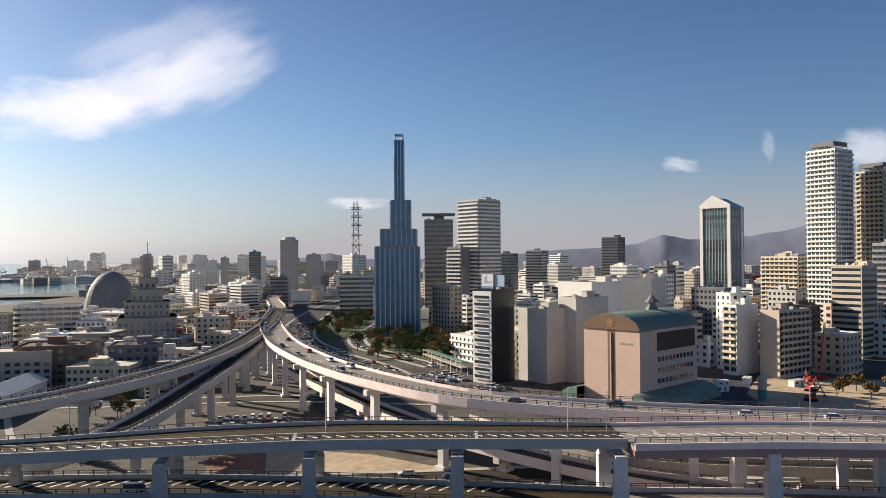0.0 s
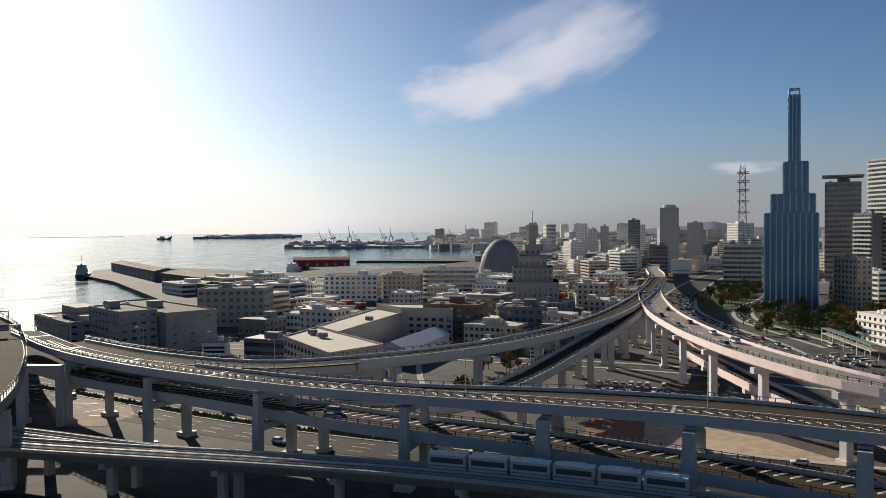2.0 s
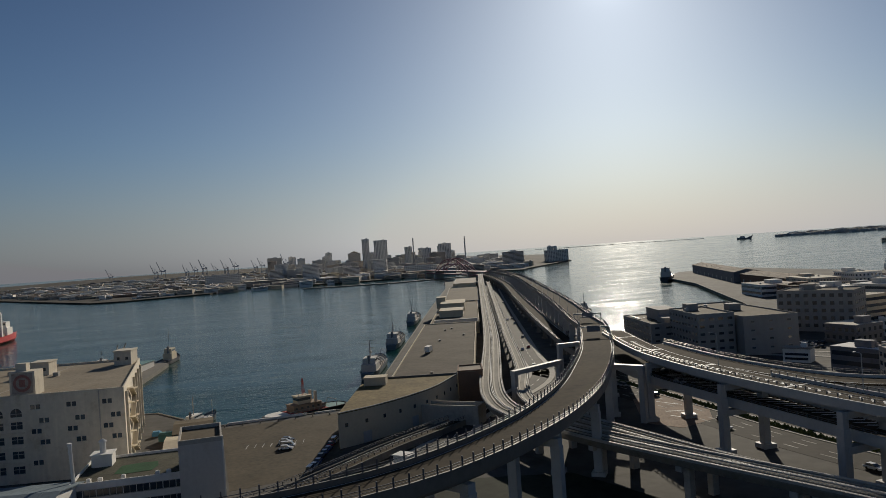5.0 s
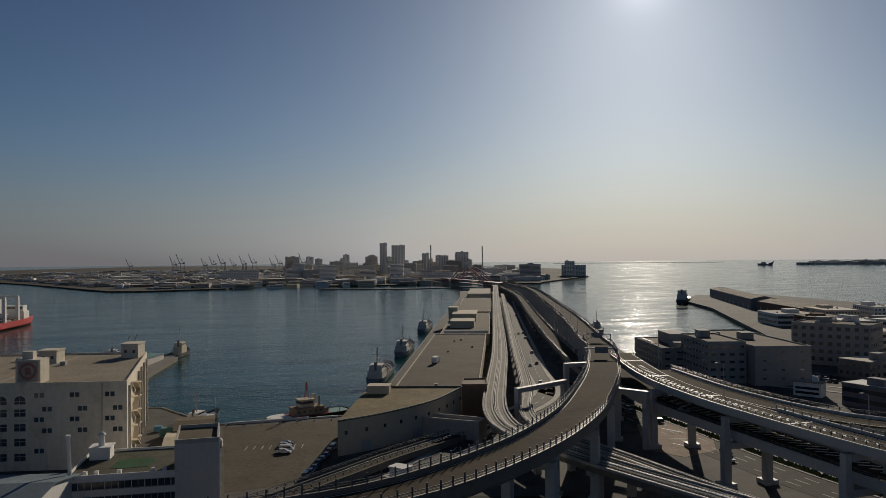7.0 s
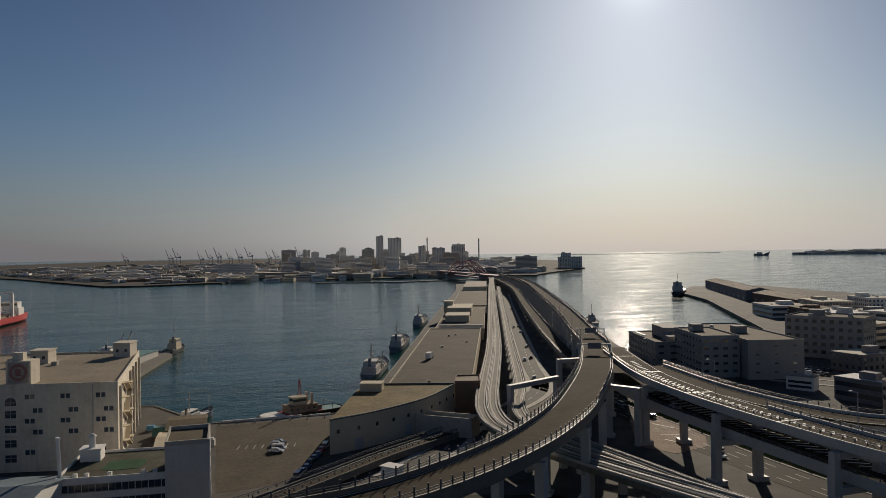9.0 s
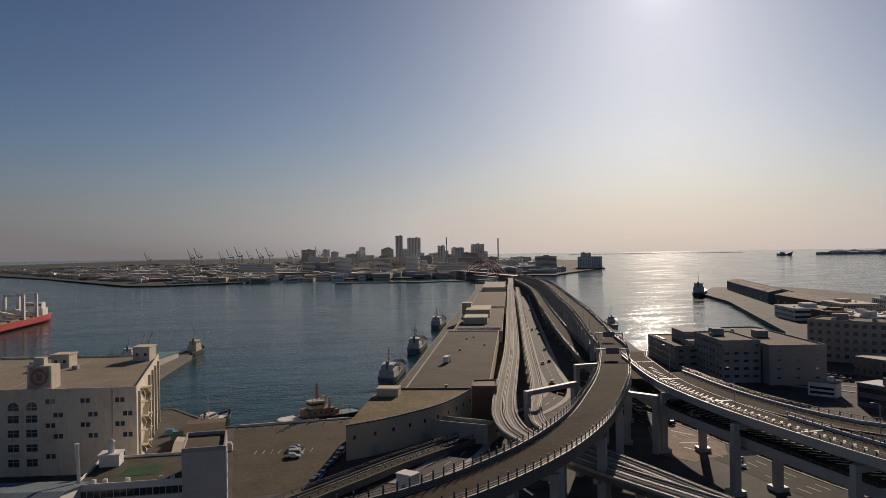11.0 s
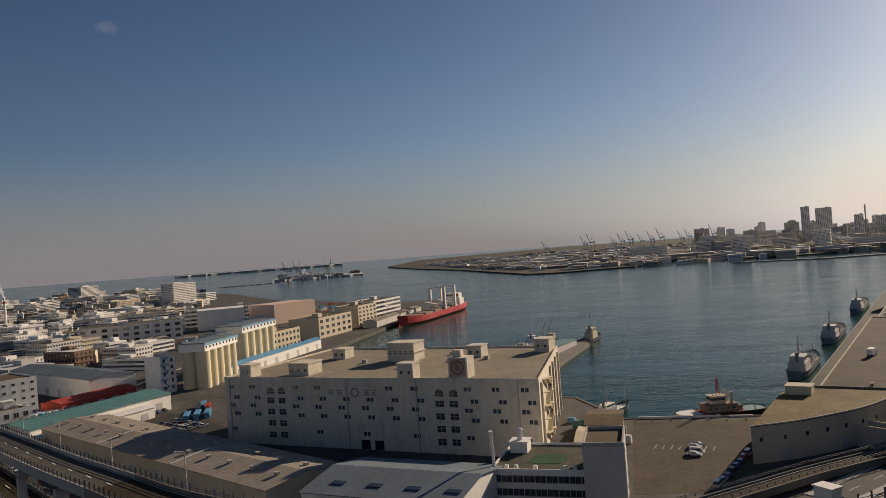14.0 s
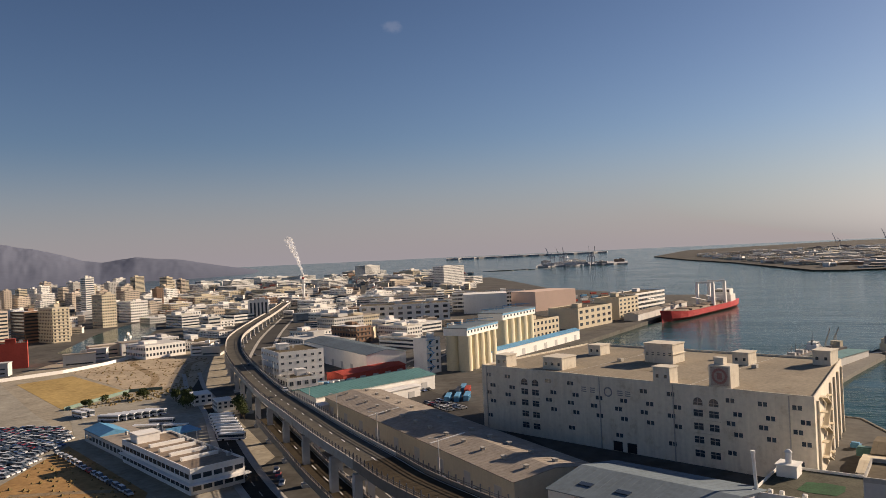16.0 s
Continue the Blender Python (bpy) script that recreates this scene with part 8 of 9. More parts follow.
patch("lawn", "strip of planted park between the boulevards", [(-104, 560), (-86, 520), (-76, 600), (-80, 760), (-118, 760)], bpy.data.materials["park_grass"], 0.06)
patch("quay_land", "pale gravelly land round the depot and field", [(-190, -400), (-262, -500), (-345, -560), (-440, -480), (-330, -340), (-290, -326), (-200, -185), (-120, -150), (-90, -230)], mat("pale_gravel", (0.34, 0.295, 0.22), 0.95, vary=0.35, big=20, small=2), 0.01)
patch("plaza", "pinkish brick paved corner plaza beside the street", [(-238, 157), (-240, 176), (-222, 176), (-198, 160), (-194, 146), (-206, 140)], mat("pink_brick_paving", (0.27, 0.2, 0.15), 0.9, vary=0.3, big=6, small=0.8), 0.06)
for k, (x, y, a, ln) in enumerate(((-226, 163, 20, 9), (-214, 158, 70, 7), (-206, 154, 20, 8), (-218, 168, 110, 6))):
    tagged(part("paint_line", Build().box(-ln / 2, ln / 2, -0.25, 0.25, G + 0.064, G + 0.08), M_LINE, None), "white painted line on the plaza", "marking", kind="structure").matrix_world = pose(x, y, 0, 0, 0, a)
patch("building_site", "sandy building site with tracks and heaps", [(122, 318), (144, 362), (205, 348), (190, 300), (140, 276), (118, 290)], M_SAND, 0.06)
patch("site_yard", "dark blue-grey asphalt yard beside the site", [(92, 284), (106, 330), (122, 350), (138, 356), (121, 317), (116, 291)], mat("blue_grey_asphalt", (0.05, 0.056, 0.068), 0.85, vary=0.3, big=10, small=1.2), 0.07)
patch("playing_field", "dry yellow-brown baseball field", [(-261, -472), (-296, -468), (-269, -369), (-222, -355)], M_GRASS_DRY, 0.06)
patch("waste_ground", "bare sandy waste ground with tracks", [(-304, -482), (-376, -506), (-391, -441), (-293, -343), (-272, -371)], M_SAND, 0.06)
patch("car_park", "asphalt car park full of cars", [(-259, -487), (-211, -362), (-186, -287), (-139, -247), (-120, -300), (-190, -450)], M_YARD, 0.03)
patch("dry_ground", "brown dry grass plot", [(-134, -246), (-178, -278), (-152, -192), (-120, -160), (-100, -220)], mat("brown_dry_grass", (0.34, 0.2, 0.08), 0.95, vary=0.35, big=15, small=2), 0.06)
patch("depot_yard", "grey asphalt coach yard", [(-219, -352), (-258, -335), (-240, -298), (-241, -268), (-166, -150), (-152, -160), (-188, -290), (-205, -320)], M_YARD, 0.04)
patch("wharf_yard", "brown-grey asphalt wharf yard", [(-284, 16), (-284, 62), (-236, 52), (-222, 46), (-206, 30), (-204, 14)], mat("brown_wharf_asphalt", (0.09, 0.073, 0.048), 0.95, vary=0.4, big=12, small=1.5), 0.03)
patch("warehouse_yard", "dark asphalt yard beside the big warehouse", [(-262, -140), (-240, -90), (-300, -160), (-330, -205), (-290, -200)], M_ASPHALT, 0.03)
# weedy asphalt with the shade below the guideway put into its near-black colour
patch("dark_yard", "asphalt yard below the guideway, coloured shade-dark", [(-185, 62), (-172, 96), (-140, 105), (-60, 128), (60, 132), (150, 100), (60, 30), (-90, 5), (-150, 20)], mat("shade_dark_weedy_asphalt", (0.028, 0.032, 0.02), 0.95, vary=0.5, big=12, small=2), 0.02)
ob = tagged(part("inlet", Build().prism([(-372, -616), (-494, -746), (-587, -824), (-640, -842), (-538, -705), (-451, -617), (-383, -570)], G - 0.4, G + 0.07), M_WATER, None), "narrow blue canal between town and works", "water", kind="structure")
# chalk lines on the wharf yard
for k in range(8):
    tagged(part("parking_line", Build().box(-2.4, 2.4, -0.07, 0.07, G + 0.034, G + 0.05), M_LINE, None), "white painted parking bay line", "marking", kind="structure").matrix_world = pose(-250 + k * 0.4, 30 + k * 2.5 - 8, 0, 0, 0, 165)

# ---- trees ----


def tree_meshes(seed, h, spread, leaf_mat):
    rnd = random.Random(seed)
    t = Build().cyl(0, 0, -0.5, h * 0.45, 0.22, 0.14, 7)
    tips = []
    for k in range(6):
        a = k * 1.05 + rnd.uniform(-0.3, 0.3)
        q = (spread * 0.55 * math.cos(a), spread * 0.55 * math.sin(a), h * rnd.uniform(0.55, 0.8))
        t.tube((0, 0, h * rnd.uniform(0.28, 0.44)), q, 0.07, 5)
        tips.append(q)
    tips.append((0, 0, h * 0.85))
    c = Build()
    for k in range(190):
        bx, by, bz = rnd.choice(tips)
        p = Vector((bx + rnd.gauss(0, spread * 0.26), by + rnd.gauss(0, spread * 0.26), bz + rnd.gauss(0, h * 0.11)))
        s = rnd.uniform(0.3, 0.62)
        q = Euler((rnd.uniform(0, 6.3), rnd.uniform(0, 6.3), rnd.uniform(0, 6.3))).to_matrix()
        v = [tuple(p + q @ Vector(o) * s) for o in ((-1, -0.7, 0), (1, -0.6, 0.2), (0.8, 0.8, -0.1), (-0.7, 0.9, 0.25), (0, 0, 0.7))]
        c.add(v, [(0, 1, 4), (1, 2, 4), (2, 3, 4), (3, 0, 4)])
    return t.mesh("trunk", [M_TRUNK]), c.mesh("crown", [leaf_mat])


TREES = [tree_meshes(1, 8, 3.4, M_LEAF), tree_meshes(2, 10, 4.0, M_LEAF), tree_meshes(3, 7, 3.0, M_LEAF_B), tree_meshes(4, 9, 3.6, M_LEAF_B)]
TREE_WORDS = ["small dark evergreen street tree with a ragged crown", "broad dark evergreen park tree", "small tree with sparse brown autumn leaves", "autumn tree with brown thinning crown"]
tree_rnd = random.Random(8)


def tree(x, y, k=None, s=1.0):
    k = tree_rnd.choice((0, 0, 1, 1, 2, 3)) if k is None else k
    root = thing("tree", TREE_WORDS[k], "tree", Matrix.Translation((x, y, G)) @ Matrix.Rotation(tree_rnd.uniform(0, 6.3), 4, "Z") @ Matrix.Scale(s * tree_rnd.uniform(0.8, 1.25), 4), "trees")
    part("trunk", TREES[k][0], None, root)
    part("crown", TREES[k][1], None, root)


def grove(n, poly, k=None, s=1.0):
    xs, ys = [p[0] for p in poly], [p[1] for p in poly]
    got = 0
    for _ in range(n * 20):
        if got >= n:
            break
        x, y = tree_rnd.uniform(min(xs), max(xs)), tree_rnd.uniform(min(ys), max(ys))
        ins = False
        for i in range(len(poly)):
            (x0, y0), (x1, y1) = poly[i], poly[i - 1]
            if (y0 > y) != (y1 > y) and x < (x1 - x0) * (y - y0) / (y1 - y0) + x0:
                ins = not ins
        if ins and clear(x, y, 2.0, 7):
            tree(x, y, k, s)
            got += 1


grove(46, [(-62, 470), (-40, 440), (-8, 470), (12, 500), (14, 545), (-62, 555)])
grove(34, [(-104, 560), (-86, 520), (-74, 600), (-80, 760), (-118, 760)])
grove(26, [(0, 470), (40, 470), (40, 600), (5, 600)], 3)
grove(34, [(-52, 432), (-18, 412), (6, 430), (2, 470), (-40, 470)], None, 0.8)
grove(22, [(-74, 560), (-62, 500), (-36, 444), (-30, 452), (-56, 510), (-66, 580)], 3, 0.8)
fb = thing("footbridge", "pale green roofed footbridge beside the car parks", "footbridge", pose(-5.5, 393.5, G, 0, 0, math.degrees(math.atan2(-53.4, 21))))
part("roof", Build().box(-29, 29, -2, 2, 6.6, 6.9), M_GREENROOF, fb)
part("deck", Build().box(-29, 29, -1.8, 1.8, 4.0, 4.4), M_CONC, fb)
for k in range(9):
    for s in (-1.7, 1.7):
        part("post", Build().box(-28.2 + k * 7, -27.8 + k * 7, s - 0.15, s + 0.15, -0.3 if k % 2 == 0 else 4.4, 6.6), M_STEEL_W, fb)
grove(5, [(-92, 236), (-76, 232), (-74, 216), (-86, 218)], 3, 0.7)
grove(9, [(-200, 190), (-130, 196), (-120, 206), (-200, 204)], None, 0.7)
grove(9, [(-120, 205), (-108, 205), (-124, 300), (-140, 300)], None, 0.7)
grove(9, [(-228, -349), (-262, -338), (-263, -342), (-229, -353)], 0, 0.6)
grove(8, [(-262, -322), (-246, -290), (-252, -287), (-270, -318)], 0, 0.7)
grove(24, [(-130, -60), (-150, -110), (-135, -112), (-118, -60)])
grove(18, [(-232, -232), (-256, -268), (-260, -262), (-238, -226)], 1, 0.7)
grove(12, [(150, 300), (200, 300), (200, 330), (160, 320)], 2)

# ---- traffic ----
tr = random.Random(12)


def traffic(path, gap, lanes, z_add, n, start=0.0):
    got = 0
    for p, h in spaced(path, gap, start):
        if got >= n:
            break
        for o in lanes:
            if tr.random() < 0.6 and got < n:
                s = tr.uniform(-gap * 0.3, gap * 0.3)
                car(p.x - math.sin(h) * o + math.cos(h) * s, p.y + math.cos(h) * o + math.sin(h) * s, p.z + z_add, h + (math.pi if o > 0 else 0), None, "cars on the roads")
                got += 1


traffic(smooth(R3, 7.0), 26, (-3.1, 3.1), 0.02, 22, 420)
traffic(S2, 11, (-9.5, -5.8, -2, 2, 5.8, 9.5), 0.07, 120)
traffic(S3, 14, (-3.4, 2), 0.07, 26)
traffic(S1, 44, (-4.5, 0, 4.5), 0.07, 10, 60)
traffic(S1B, 36, (-4.5, 0, 4.5), 0.07, 14, 40)
traffic(smooth(R0, 7.0), 210, (-3.2,), 0.02, 9, 300)
traffic(smooth(RL, 7.0), 40, (-3, 2), 0.02, 8)
traffic(S6, 60, (-2, 2), 0.07, 10)
traffic(S7, 24, (-4.5, 4.5), 0.07, 26)
lot = random.Random(6)
for (x0, y0, nx, ny, az) in ((-22, 366, 9, 4, -66), (4, 330, 6, 3, -45), (-30, 330, 7, 3, -60), (90, 268, 8, 2, -20), (-80, 250, 9, 4, 10), (-150, 196, 8, 2, 8), (-300, 285, 7, 3, 30), (-345, 420, 9, 3, 30), (-230, 425, 8, 3, 25), (-300, -185, 9, 2, 60)):
    for i in range(nx):
        for j in range(ny):
            a = radians(az)
            x, y = x0 + i * 2.8 * math.cos(a) - j * 6.5 * math.sin(a), y0 + i * 2.8 * math.sin(a) + j * 6.5 * math.cos(a)
            if lot.random() < 0.75:
                car(x, y, G + 0.01, a + math.pi / 2, None, "parked cars")

# ---- people mover train ----
M_TRAIN = mat("brushed_silver_train_body", (0.5, 0.5, 0.5), 0.4, 0.3, vary=0.1, big=6, small=0.6)
TRAIN = Build()
TRAIN.box(-3.85, 3.85, -1.2, 1.2, 0.3, 3.0, 0).box(-3.75, 3.75, -1.16, 1.16, 3.0, 3.2, 2).box(-2.2, 2.2, -0.7, 0.7, 3.2, 3.5, 2).box(-3.3, 3.3, -1.23, 1.23, 1.5, 2.5, 1).box(-3.86, 3.86, -1.22, 1.22, 0.8, 1.0, 3)
TRAIN = TRAIN.mesh("train_car", [M_TRAIN, M_GLASS, M_WHITE, M_GREY_D])
ga = spaced(offset(smooth(P1, 6.0), 2.0), 8.3, 0)
near = min(range(len(ga)), key=lambda i: (ga[i][0].x + 73) ** 2 + (ga[i][0].y - 130) ** 2)
for k in range(6):
    p, h = ga[near + k]
    ob = tagged(new("train_car", TRAIN), "silver people mover train car with white roof", "train", "people mover train")
    ob.matrix_world = Matrix.Translation((p.x, p.y, p.z + 0.24)) @ Matrix.Rotation(h, 4, "Z")

# ---- sign gantries and lamps along the roads ----


def lamp(x, y, z_, heading, h=9.0):
    root = thing("street_lamp", "thin grey road lamp on a curved arm", "lamp", Matrix.Translation((x, y, z_)) @ Matrix.Rotation(heading, 4, "Z"), "road lamps")
    part("pole", Build().tube((0, 0, -0.5), (0, 0, h), 0.1, 6).tube((0, 0, h), (0, 1.8, h + 0.5), 0.07, 5), M_STEEL_W, root)
    part("lamp_head", Build().box(-0.18, 0.18, 1.6, 2.5, h + 0.4, h + 0.6), M_STEEL_W, root)


for p, h in spaced(offset(smooth(R0, 7.0), -6.0), 46, 560)[:14]:
    lamp(p.x, p.y, p.z, h)
for p, h in spaced(offset(smooth(R1, 7.0), 5.0), 52, 40)[:7]:
    lamp(p.x, p.y, p.z, h + math.pi)
for (x, y, az, hh, wid) in ((-268, 160, 63, 3.6, 13), (-320, 187, 63, 3.6, 13)):
    root = thing("sign_gantry", "steel road gantry carrying a direction sign", "gantry", pose(x, y, DECK_H, 0, 0, az))
    part("frame", Build().box(-wid / 2, -wid / 2 + 0.4, -0.2, 0.2, 0, hh).box(wid / 2 - 0.4, wid / 2, -0.2, 0.2, 0, hh).box(-wid / 2, wid / 2, -0.2, 0.2, hh, hh + 0.5), M_STEEL_W, root)
    part("sign", Build().box(-2.6, 2.6, -0.35, -0.22, hh - 1.6, hh + 0.8), M_GREY_D, root)
# white portal frames under the curve
for (x, y, az, wid, top) in ((-247, 124, 115, 27, 13.5), (-214, 136, 30, 20, 16.5), (-269, 149, 90, 10, 17)):
    root = thing("portal_frame", "white steel portal frame straddling the lower roads", "frame", pose(x, y, G, 0, 0, az))
    part("post", Build().box(-wid / 2, -wid / 2 + 1.8, -0.9, 0.9, -1, top), M_STEEL_W, root)
    part("post", Build().box(wid / 2 - 1.8, wid / 2, -0.9, 0.9, -1, top), M_STEEL_W, root)
    part("beam", Build().box(-wid / 2, wid / 2, -1.0, 1.0, top + 0.004, top + 1.6), M_STEEL_W, root)

# building site machines
for (x, y, a) in ((150, 322, 30), (158, 340, 80), (140, 300, 10)):
    root = thing("excavator", "red crawler excavator on the building site", "excavator", pose(x, y, G + 0.06, 0, 0, a))
    part("track", Build().box(-2, 2, -1.6, -0.9, 0, 0.9), M_TYRE, root)
    part("track", Build().box(-2, 2, 0.9, 1.6, 0, 0.9), M_TYRE, root)
    part("cab", Build().box(-1.8, 1.4, -1.3, 1.3, 0.95, 2.4).box(-0.2, 1.3, -1.2, 0, 2.4, 3.4), M_REDB, root)
    part("boom", Build().tube((1.2, 0.3, 2), (4.2, 0.3, 5.5), 0.3, 6).tube((4.2, 0.3, 5.5), (6.2, 0.3, 2), 0.22, 6), M_REDB, root)
    part("bucket", Build().box(5.8, 6.8, -0.3, 0.9, 1.0, 2.1), M_GREY_D, root)
root = thing("site_silo", "upright cement silo in green and cream on the building site", "silo", pose(121, 300, G + 0.06))
part("lower_drum", Build().cyl(0, 0, -0.3, 4.6, 1.7, n=18), M_TEAL, root, "green lower drum")
part("upper_drum", Build().cyl(0, 0, 4.604, 9.5, 1.7, n=18).cyl(0, 0, 9.5, 10.4, 1.7, 0.5, 18), M_CREAM, root, "cream upper drum")
for k, (x, y, a) in enumerate(((112, 322, 20), (117, 334, 20), (131, 342, 60), (150, 335, 30))):
    hut = thing("site_hut", "white flat-roofed cabin on the building site", "cabin", pose(x, y, G + 0.06, 0, 0, a), "site cabins")
    part("body", Build().box(-3.5, 3.5, -1.5, 1.5, 0, 2.7), M_WHITE, hut)
    part("roof", Build().box(-3.7, 3.7, -1.7, 1.7, 2.704, 2.85), M_GREY, hut)
    part("window", Build().box(-2.4, -0.6, -1.55, -1.5, 1.1, 2.0), M_GLASS, hut)
    part("door", Build().box(1.2, 2.1, -1.55, -1.5, 0.1, 2.1), M_STEEL_D, hut)
root = thing("mobile_crane", "red mobile crane with a tall lattice boom", "crane", pose(168, 352, G + 0.06))
part("carrier", Build().box(-4, 4, -1.4, 1.4, 0.6, 1.9), M_REDB, root)
part("boom", Build().tube((0, 0, 1.8), (3, 1, 24), 0.3, 5), M_REDB, root)

# ---- fill the towns ----
TAKEN += [(-270, -420, 62), (-335, -430, 66), (-310, -470, 40), (-230, -320, 50), (-190, -330, 60), (-240, -420, 40), (-400, -600, 30), (-450, -640, 40), (-500, -700, 45), (-570, -770, 45)]
town(41, 70, -31, 1, 390, 800, (12, 24), (14, 34), -52, G, 0.08, (38, 55), (5, 2, 3, 3, 1, 1.4), "city_building", "city", lambda x, y: y > 330)
town(42, 115, -31, 20, 780, 1500, (16, 32), (14, 36), -52, G, 0.10, (40, 66), (5, 1.5, 2, 4, 1.4, 1), "city_building", "city", lambda x, y: not (-190 < x < -60))
town(43, 78, -31, 24, 1450, 2700, (22, 50), (14, 40), -52, G, 0.14, (45, 80), (5, 1, 2, 4, 1.4, 0.6), "city_building", "city")
town(44, 46, 14, 44, 290, 700, (14, 30), (7, 16), 4, G, 0, (30, 40), (3, 1.8, 2.4, 4, 1.0, 0.5), "harbour_building", "harbour", lambda x, y: x > -0.62 * y - 170, 10)
town(45, 36, 14, 26, 640, 1500, (20, 46), (6, 18), -8, G, 0, (30, 40), (4, 1, 1, 4, 2, 1), "harbour_building", "harbour", lambda x, y: x > -620)
town(46, 26, 40, 50, 560, 880, (22, 50), (6, 12), -25, G, 0, (30, 40), (4, 1, 1, 4, 2, 1), "harbour_building", "harbour", lambda x, y: -690 < x and y > 470 and (y > 720 or x > -560))
town(47, 80, 122, 143, 480, 1300, (18, 48), (6, 15), 79, G, 0, (30, 40), (9, 2.5, 1.6, 2.4, 0.4, 0.4), "works_building", "works", lambda x, y: y < -0.46 * x - 480 or (y < -260 and x > -760))
town(48, 66, 118, 140, 1200, 2900, (26, 90), (8, 18), 79, G, 0.03, (30, 46), (9, 2, 1.5, 3, 0.5, 0.8), "works_building", "works", lambda x, y: y < 0.73 * x - 120 + 330)
town(49, 120, 141, 160, 660, 2200, (14, 34), (12, 40), 84, G, 0.12, (40, 62), (5, 2.4, 4, 2.6, 0.6, 1.4), "town_building", "town", lambda x, y: not (-600 < x < -340 and -700 < y < -540))
r = building("plain brick red warehouse at the edge of town", -300, -556, 26, 22, 18, 150, M_REDB, 3, 3, "punch", faces="", name="red_warehouse")

roofscape("many small houses and workshops of the eastern town", 73, 620, 120, 158, 520, 2400, (9, 24), (4, 11), G, lambda x, y: not (-600 < x < -345 and -780 < y < -560))
roofscape("crowded low roofs of the city beyond the tower", 74, 520, -31, 24, 520, 2400, (10, 26), (6, 20), G, lambda x, y: not (-170 < x < -60))
roofscape("small sheds and kiosks among the harbour offices", 75, 150, 14, 46, 330, 900, (5, 13), (3, 6), G, lambda x, y: x > -0.62 * y - 170, road=5)

# the far cars of the big car park and the boulevard, as one mesh
b = Build()
ALL_PAINTS = CAR_PAINTS[:5] + [M_GLASS, M_TYRE]
for k, m in FAR_CARS:
    me = CAR_MESHES[k]
    slots = [ALL_PAINTS.index(q) for q in me.materials]
    o = len(b.v)
    b.v.extend([tuple(m @ v.co) for v in me.vertices])
    b.f.extend([tuple(i + o for i in p.vertices) for p in me.polygons])
    b.m.extend([slots[p.material_index] for p in me.polygons])
tagged(part("parked_cars", b, ALL_PAINTS, None), "hundreds of small cars parked and queuing far off", "cars", kind="stuff")

# white factory tower with dark vertical strips
r = building("white factory tower with dark vertical window strips", -649, -660, 24, 20, 24, 135, M_WHITE, 2, 2, "punch", faces="", name="factory_tower")
for k in range(5):
    part("window_strip", Build().box(-9.6 + k * 4.4, -7.6 + k * 4.4, -10.08, -9.9, 2, 22), M_GLASS, r)
# masts, fence and clutter on the wharf
for k in range(22):
    x, y = -286 + k * 0.15, 17 + k * 2.1
    bo = tagged(part("bollard", Build().cyl(x, y, G, G + 0.55, 0.28, 0.22, 8).cyl(x, y, G + 0.55, G + 0.7, 0.36, 0.36, 8), M_STEEL_D, None), "dark iron mooring bollard on the quay edge", "bollard", "quay bollards") if k % 3 == 0 else None
for (x, y, w_, d_, h_, m_) in ((-276, -2, 6, 2.5, 2.6, M_TEAL), (-268, 11, 5, 2.2, 2.4, M_ROOF_BR), (-279, 5, 4, 3, 1.6, M_CREAM), (-256, 12, 6, 2.4, 2.2, M_GREY), (-286, -6, 3, 2, 1.4, M_BLUE)):
    st_ = thing("goods_stack", "covered stack of goods on the wharf", "stack", pose(x, y, G, 0, 0, 80), "wharf goods")
    part("load", Build().box(-w_ / 2, w_ / 2, -d_ / 2, d_ / 2, 0.15, h_).box(-w_ / 2 + 0.3, w_ / 2 - 0.4, -d_ / 2 + 0.2, d_ / 2 - 0.3, h_, h_ + 0.5), m_, st_)
    part("pallet", Build().box(-w_ / 2 - 0.1, w_ / 2 + 0.1, -d_ / 2 - 0.1, d_ / 2 + 0.1, 0, 0.15), M_ROOF_BR, st_)
# roof clutter on the pier sheds
pr = random.Random(77)
for k in range(5):
    u = pr.uniform(0.04, 0.98)
    x, y = -288 - 206 * u + pr.uniform(2, 9), 84 + 80 * u + pr.uniform(6, 26)
    v_ = thing("roof_vent", "small metal roof vent on the pier shed", "vent", pose(x, y, G + 8.85, 0, 0, 158), "pier roof vents")
    part("cowl", Build().box(-0.5, 0.5, -0.5, 0.5, 0, 0.7).box(-0.7, 0.7, -0.7, 0.7, 0.7, 0.85), M_STEEL_D, v_)
for k in range(9):
    car(-470 + pr.uniform(-8, 8) + k * 3, 158 + pr.uniform(-3, 3) - k * 1.1, G + 18.9 - 10.0, radians(68), None, "cars on the pier roof")

tagged(part("quay_wall", Build().box(-289.2, -288.6, 18, 47, G, G + 0.8).box(-289.2, -288.6, 50, 58, G, G + 0.6), M_WHITE, None), "low white painted wall along the quay", "wall", kind="structure")

# road lamps along the eastern expressway
for p, h in spaced(offset(smooth(R0, 7.0), -6.0), 40, 10):
    if p.y < -70 and math.hypot(p.x, p.y) < 430:
        lamp(p.x, p.y, p.z, h)
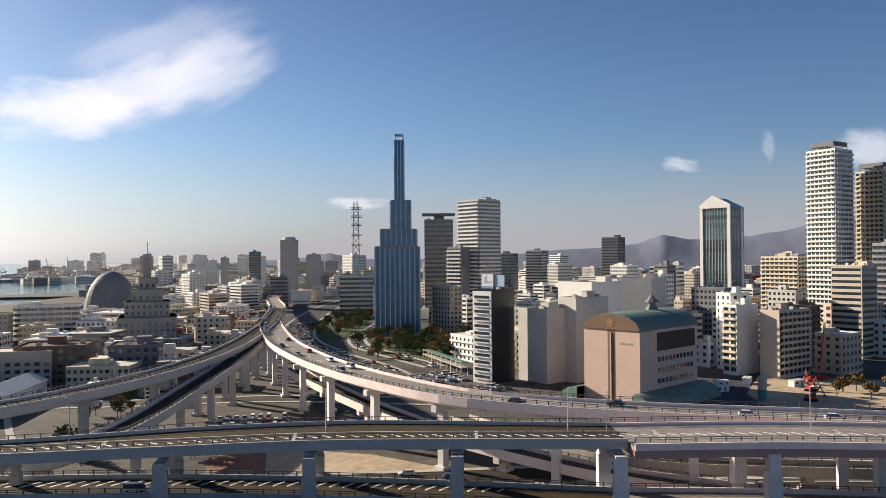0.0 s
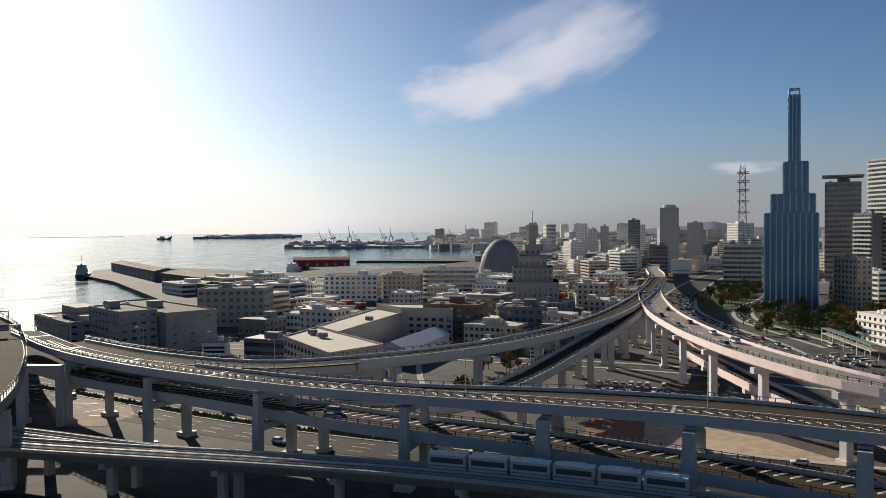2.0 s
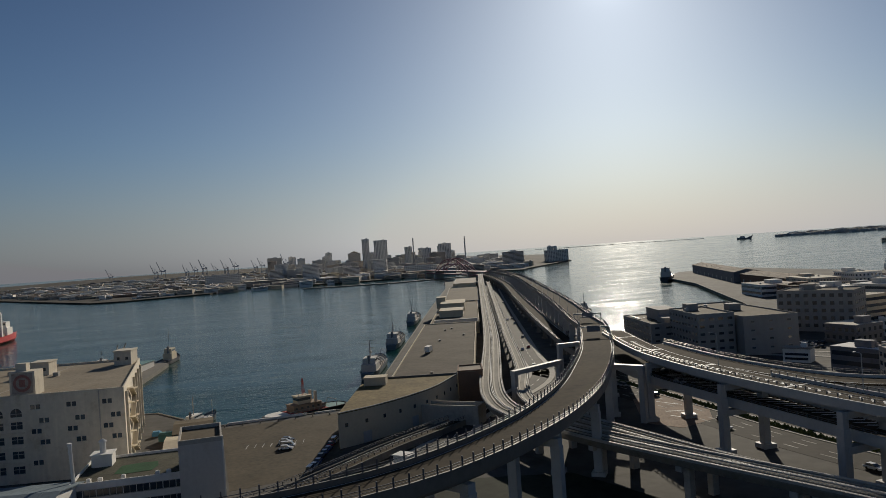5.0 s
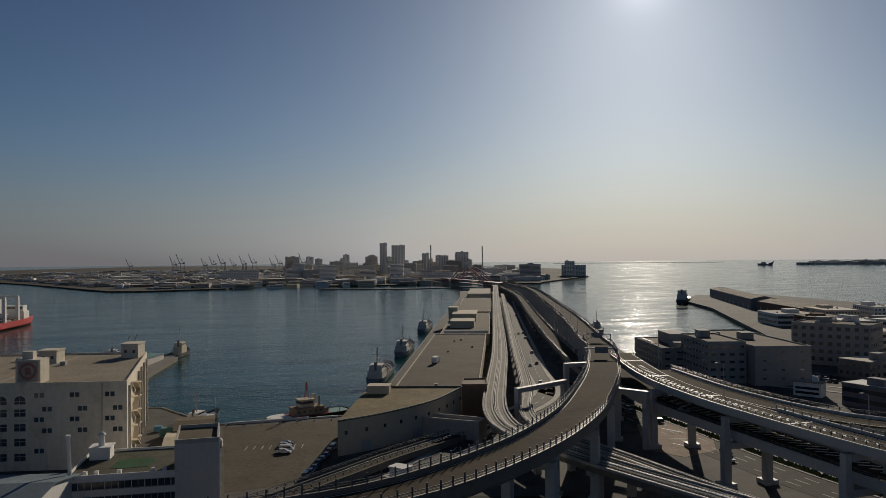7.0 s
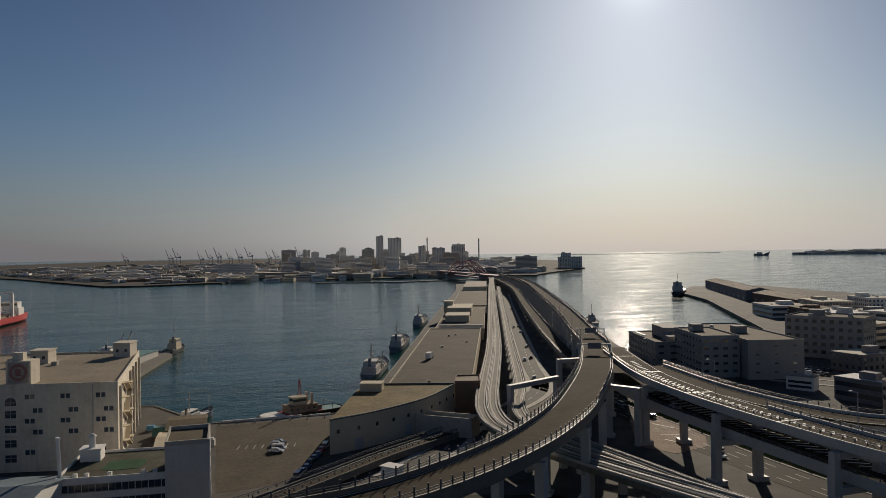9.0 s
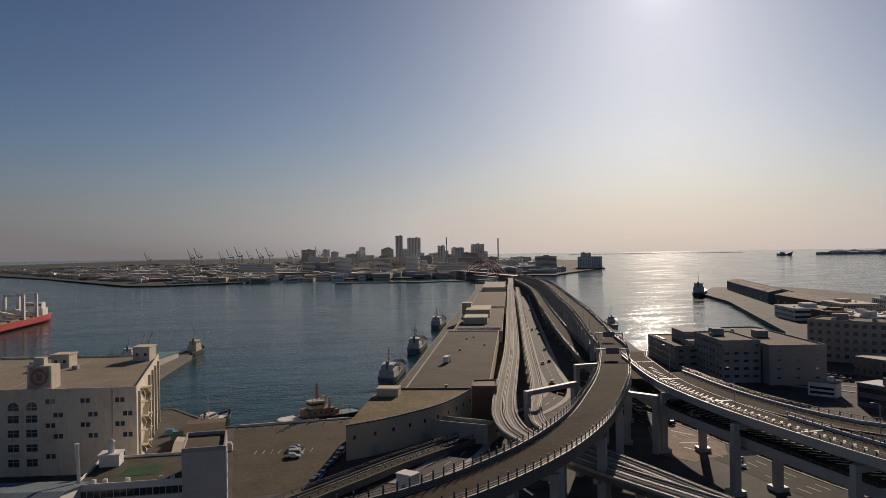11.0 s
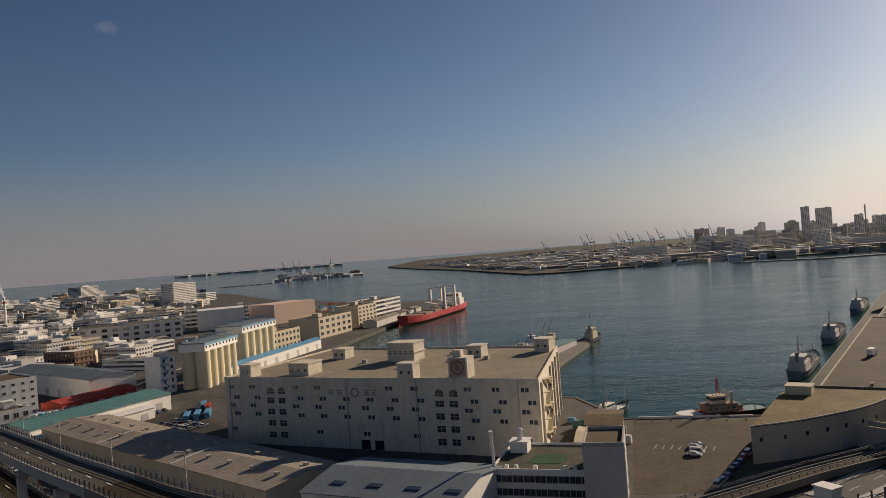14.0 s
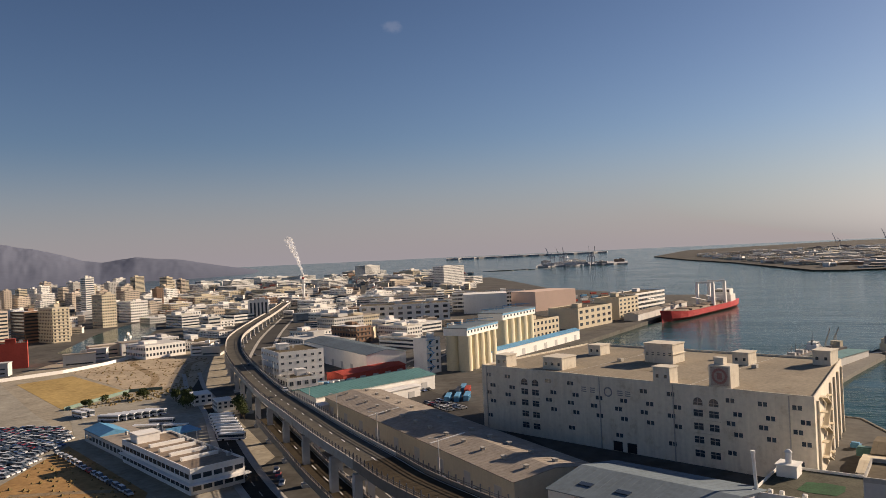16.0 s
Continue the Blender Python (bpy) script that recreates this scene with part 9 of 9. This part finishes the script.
# field edges: pale wall, dirt tracks and tufts of dry scrub
tagged(part("field_wall", Build().sweep([(-262, -496, G), (-302, -489, G), (-338, -495, G), (-372, -510, G)], [(-0.4, -0.2), (0.4, -0.2), (0.4, 2.2), (-0.4, 2.2)]), M_WHITE, None), "long white boundary wall behind the field", "wall", kind="structure")
tagged(part("field_fence", Build().sweep([(-222, -354, G), (-245, -361, G), (-269, -368, G), (-282, -356, G)], [(-0.06, -0.2), (0.06, -0.2), (0.06, 1.8), (-0.06, 1.8)]), M_GREENROOF, None), "green net fence along the playing field", "fence", kind="structure")
M_TRACKS = mat("rutted_dirt", (0.3, 0.22, 0.13), 0.95, vary=0.4, big=8, small=1.2)
for pts, w_ in (([(-285, -372), (-310, -400), (-330, -440), (-350, -480), (-368, -500)], 2.4), ([(-300, -362), (-330, -395), (-362, -430), (-384, -440)], 2.0), ([(-310, -470), (-325, -450), (-345, -430), (-372, -445)], 1.8), ([(-130, -232), (-142, -215), (-150, -200)], 1.6)):
    tagged(part("dirt_track", Build().sweep(smooth([(x, y, G) for x, y in pts], 4), [(-w_, -0.2), (w_, -0.2), (w_, 0.075), (-w_, 0.075)]), M_TRACKS, None), "worn brown dirt track across bare ground", "track", kind="structure")
sr_ = random.Random(91)
b = Build()
PLOTS = [[(-304, -482), (-376, -506), (-391, -441), (-293, -343), (-272, -371)], [(-134, -246), (-178, -278), (-152, -192), (-120, -160), (-100, -220)], [(-222, -352), (-276, -366), (-300, -345), (-262, -332), (-228, -346)]]
for poly in PLOTS:
    xs, ys = [p[0] for p in poly], [p[1] for p in poly]
    for _ in range(520):
        x, y = sr_.uniform(min(xs), max(xs)), sr_.uniform(min(ys), max(ys))
        if inside_poly(poly, x, y):
            s_ = sr_.uniform(0.3, 0.9)
            b.add([(x - s_, y - s_, G), (x + s_, y - s_ * 0.6, G), (x + s_ * 0.7, y + s_, G), (x - s_ * 0.8, y + s_ * 0.8, G), (x + sr_.gauss(0, 0.2), y + sr_.gauss(0, 0.2), G + s_ * sr_.uniform(0.6, 1.3))], [(0, 1, 4), (1, 2, 4), (2, 3, 4), (3, 0, 4)])
tagged(part("dry_scrub", b, mat("dry_scrub", (0.2, 0.145, 0.06), 0.95, vary=0.5, big=6, small=1), None), "tufts of dry brown scrub on bare ground", "scrub", kind="stuff")
# boats moored on the canal
for (x, y, a) in ((-396, -588, 60), (-404, -592, 62), (-428, -612, 50), (-452, -636, 48), (-480, -668, 50), (-500, -700, 50)):
    ship("small white boat moored on the canal", x, y, a, 10, 3, G + 1.2, M_WHITE, -0.1, (0.35, 0.7, 1.6), 3, name="small_boat")
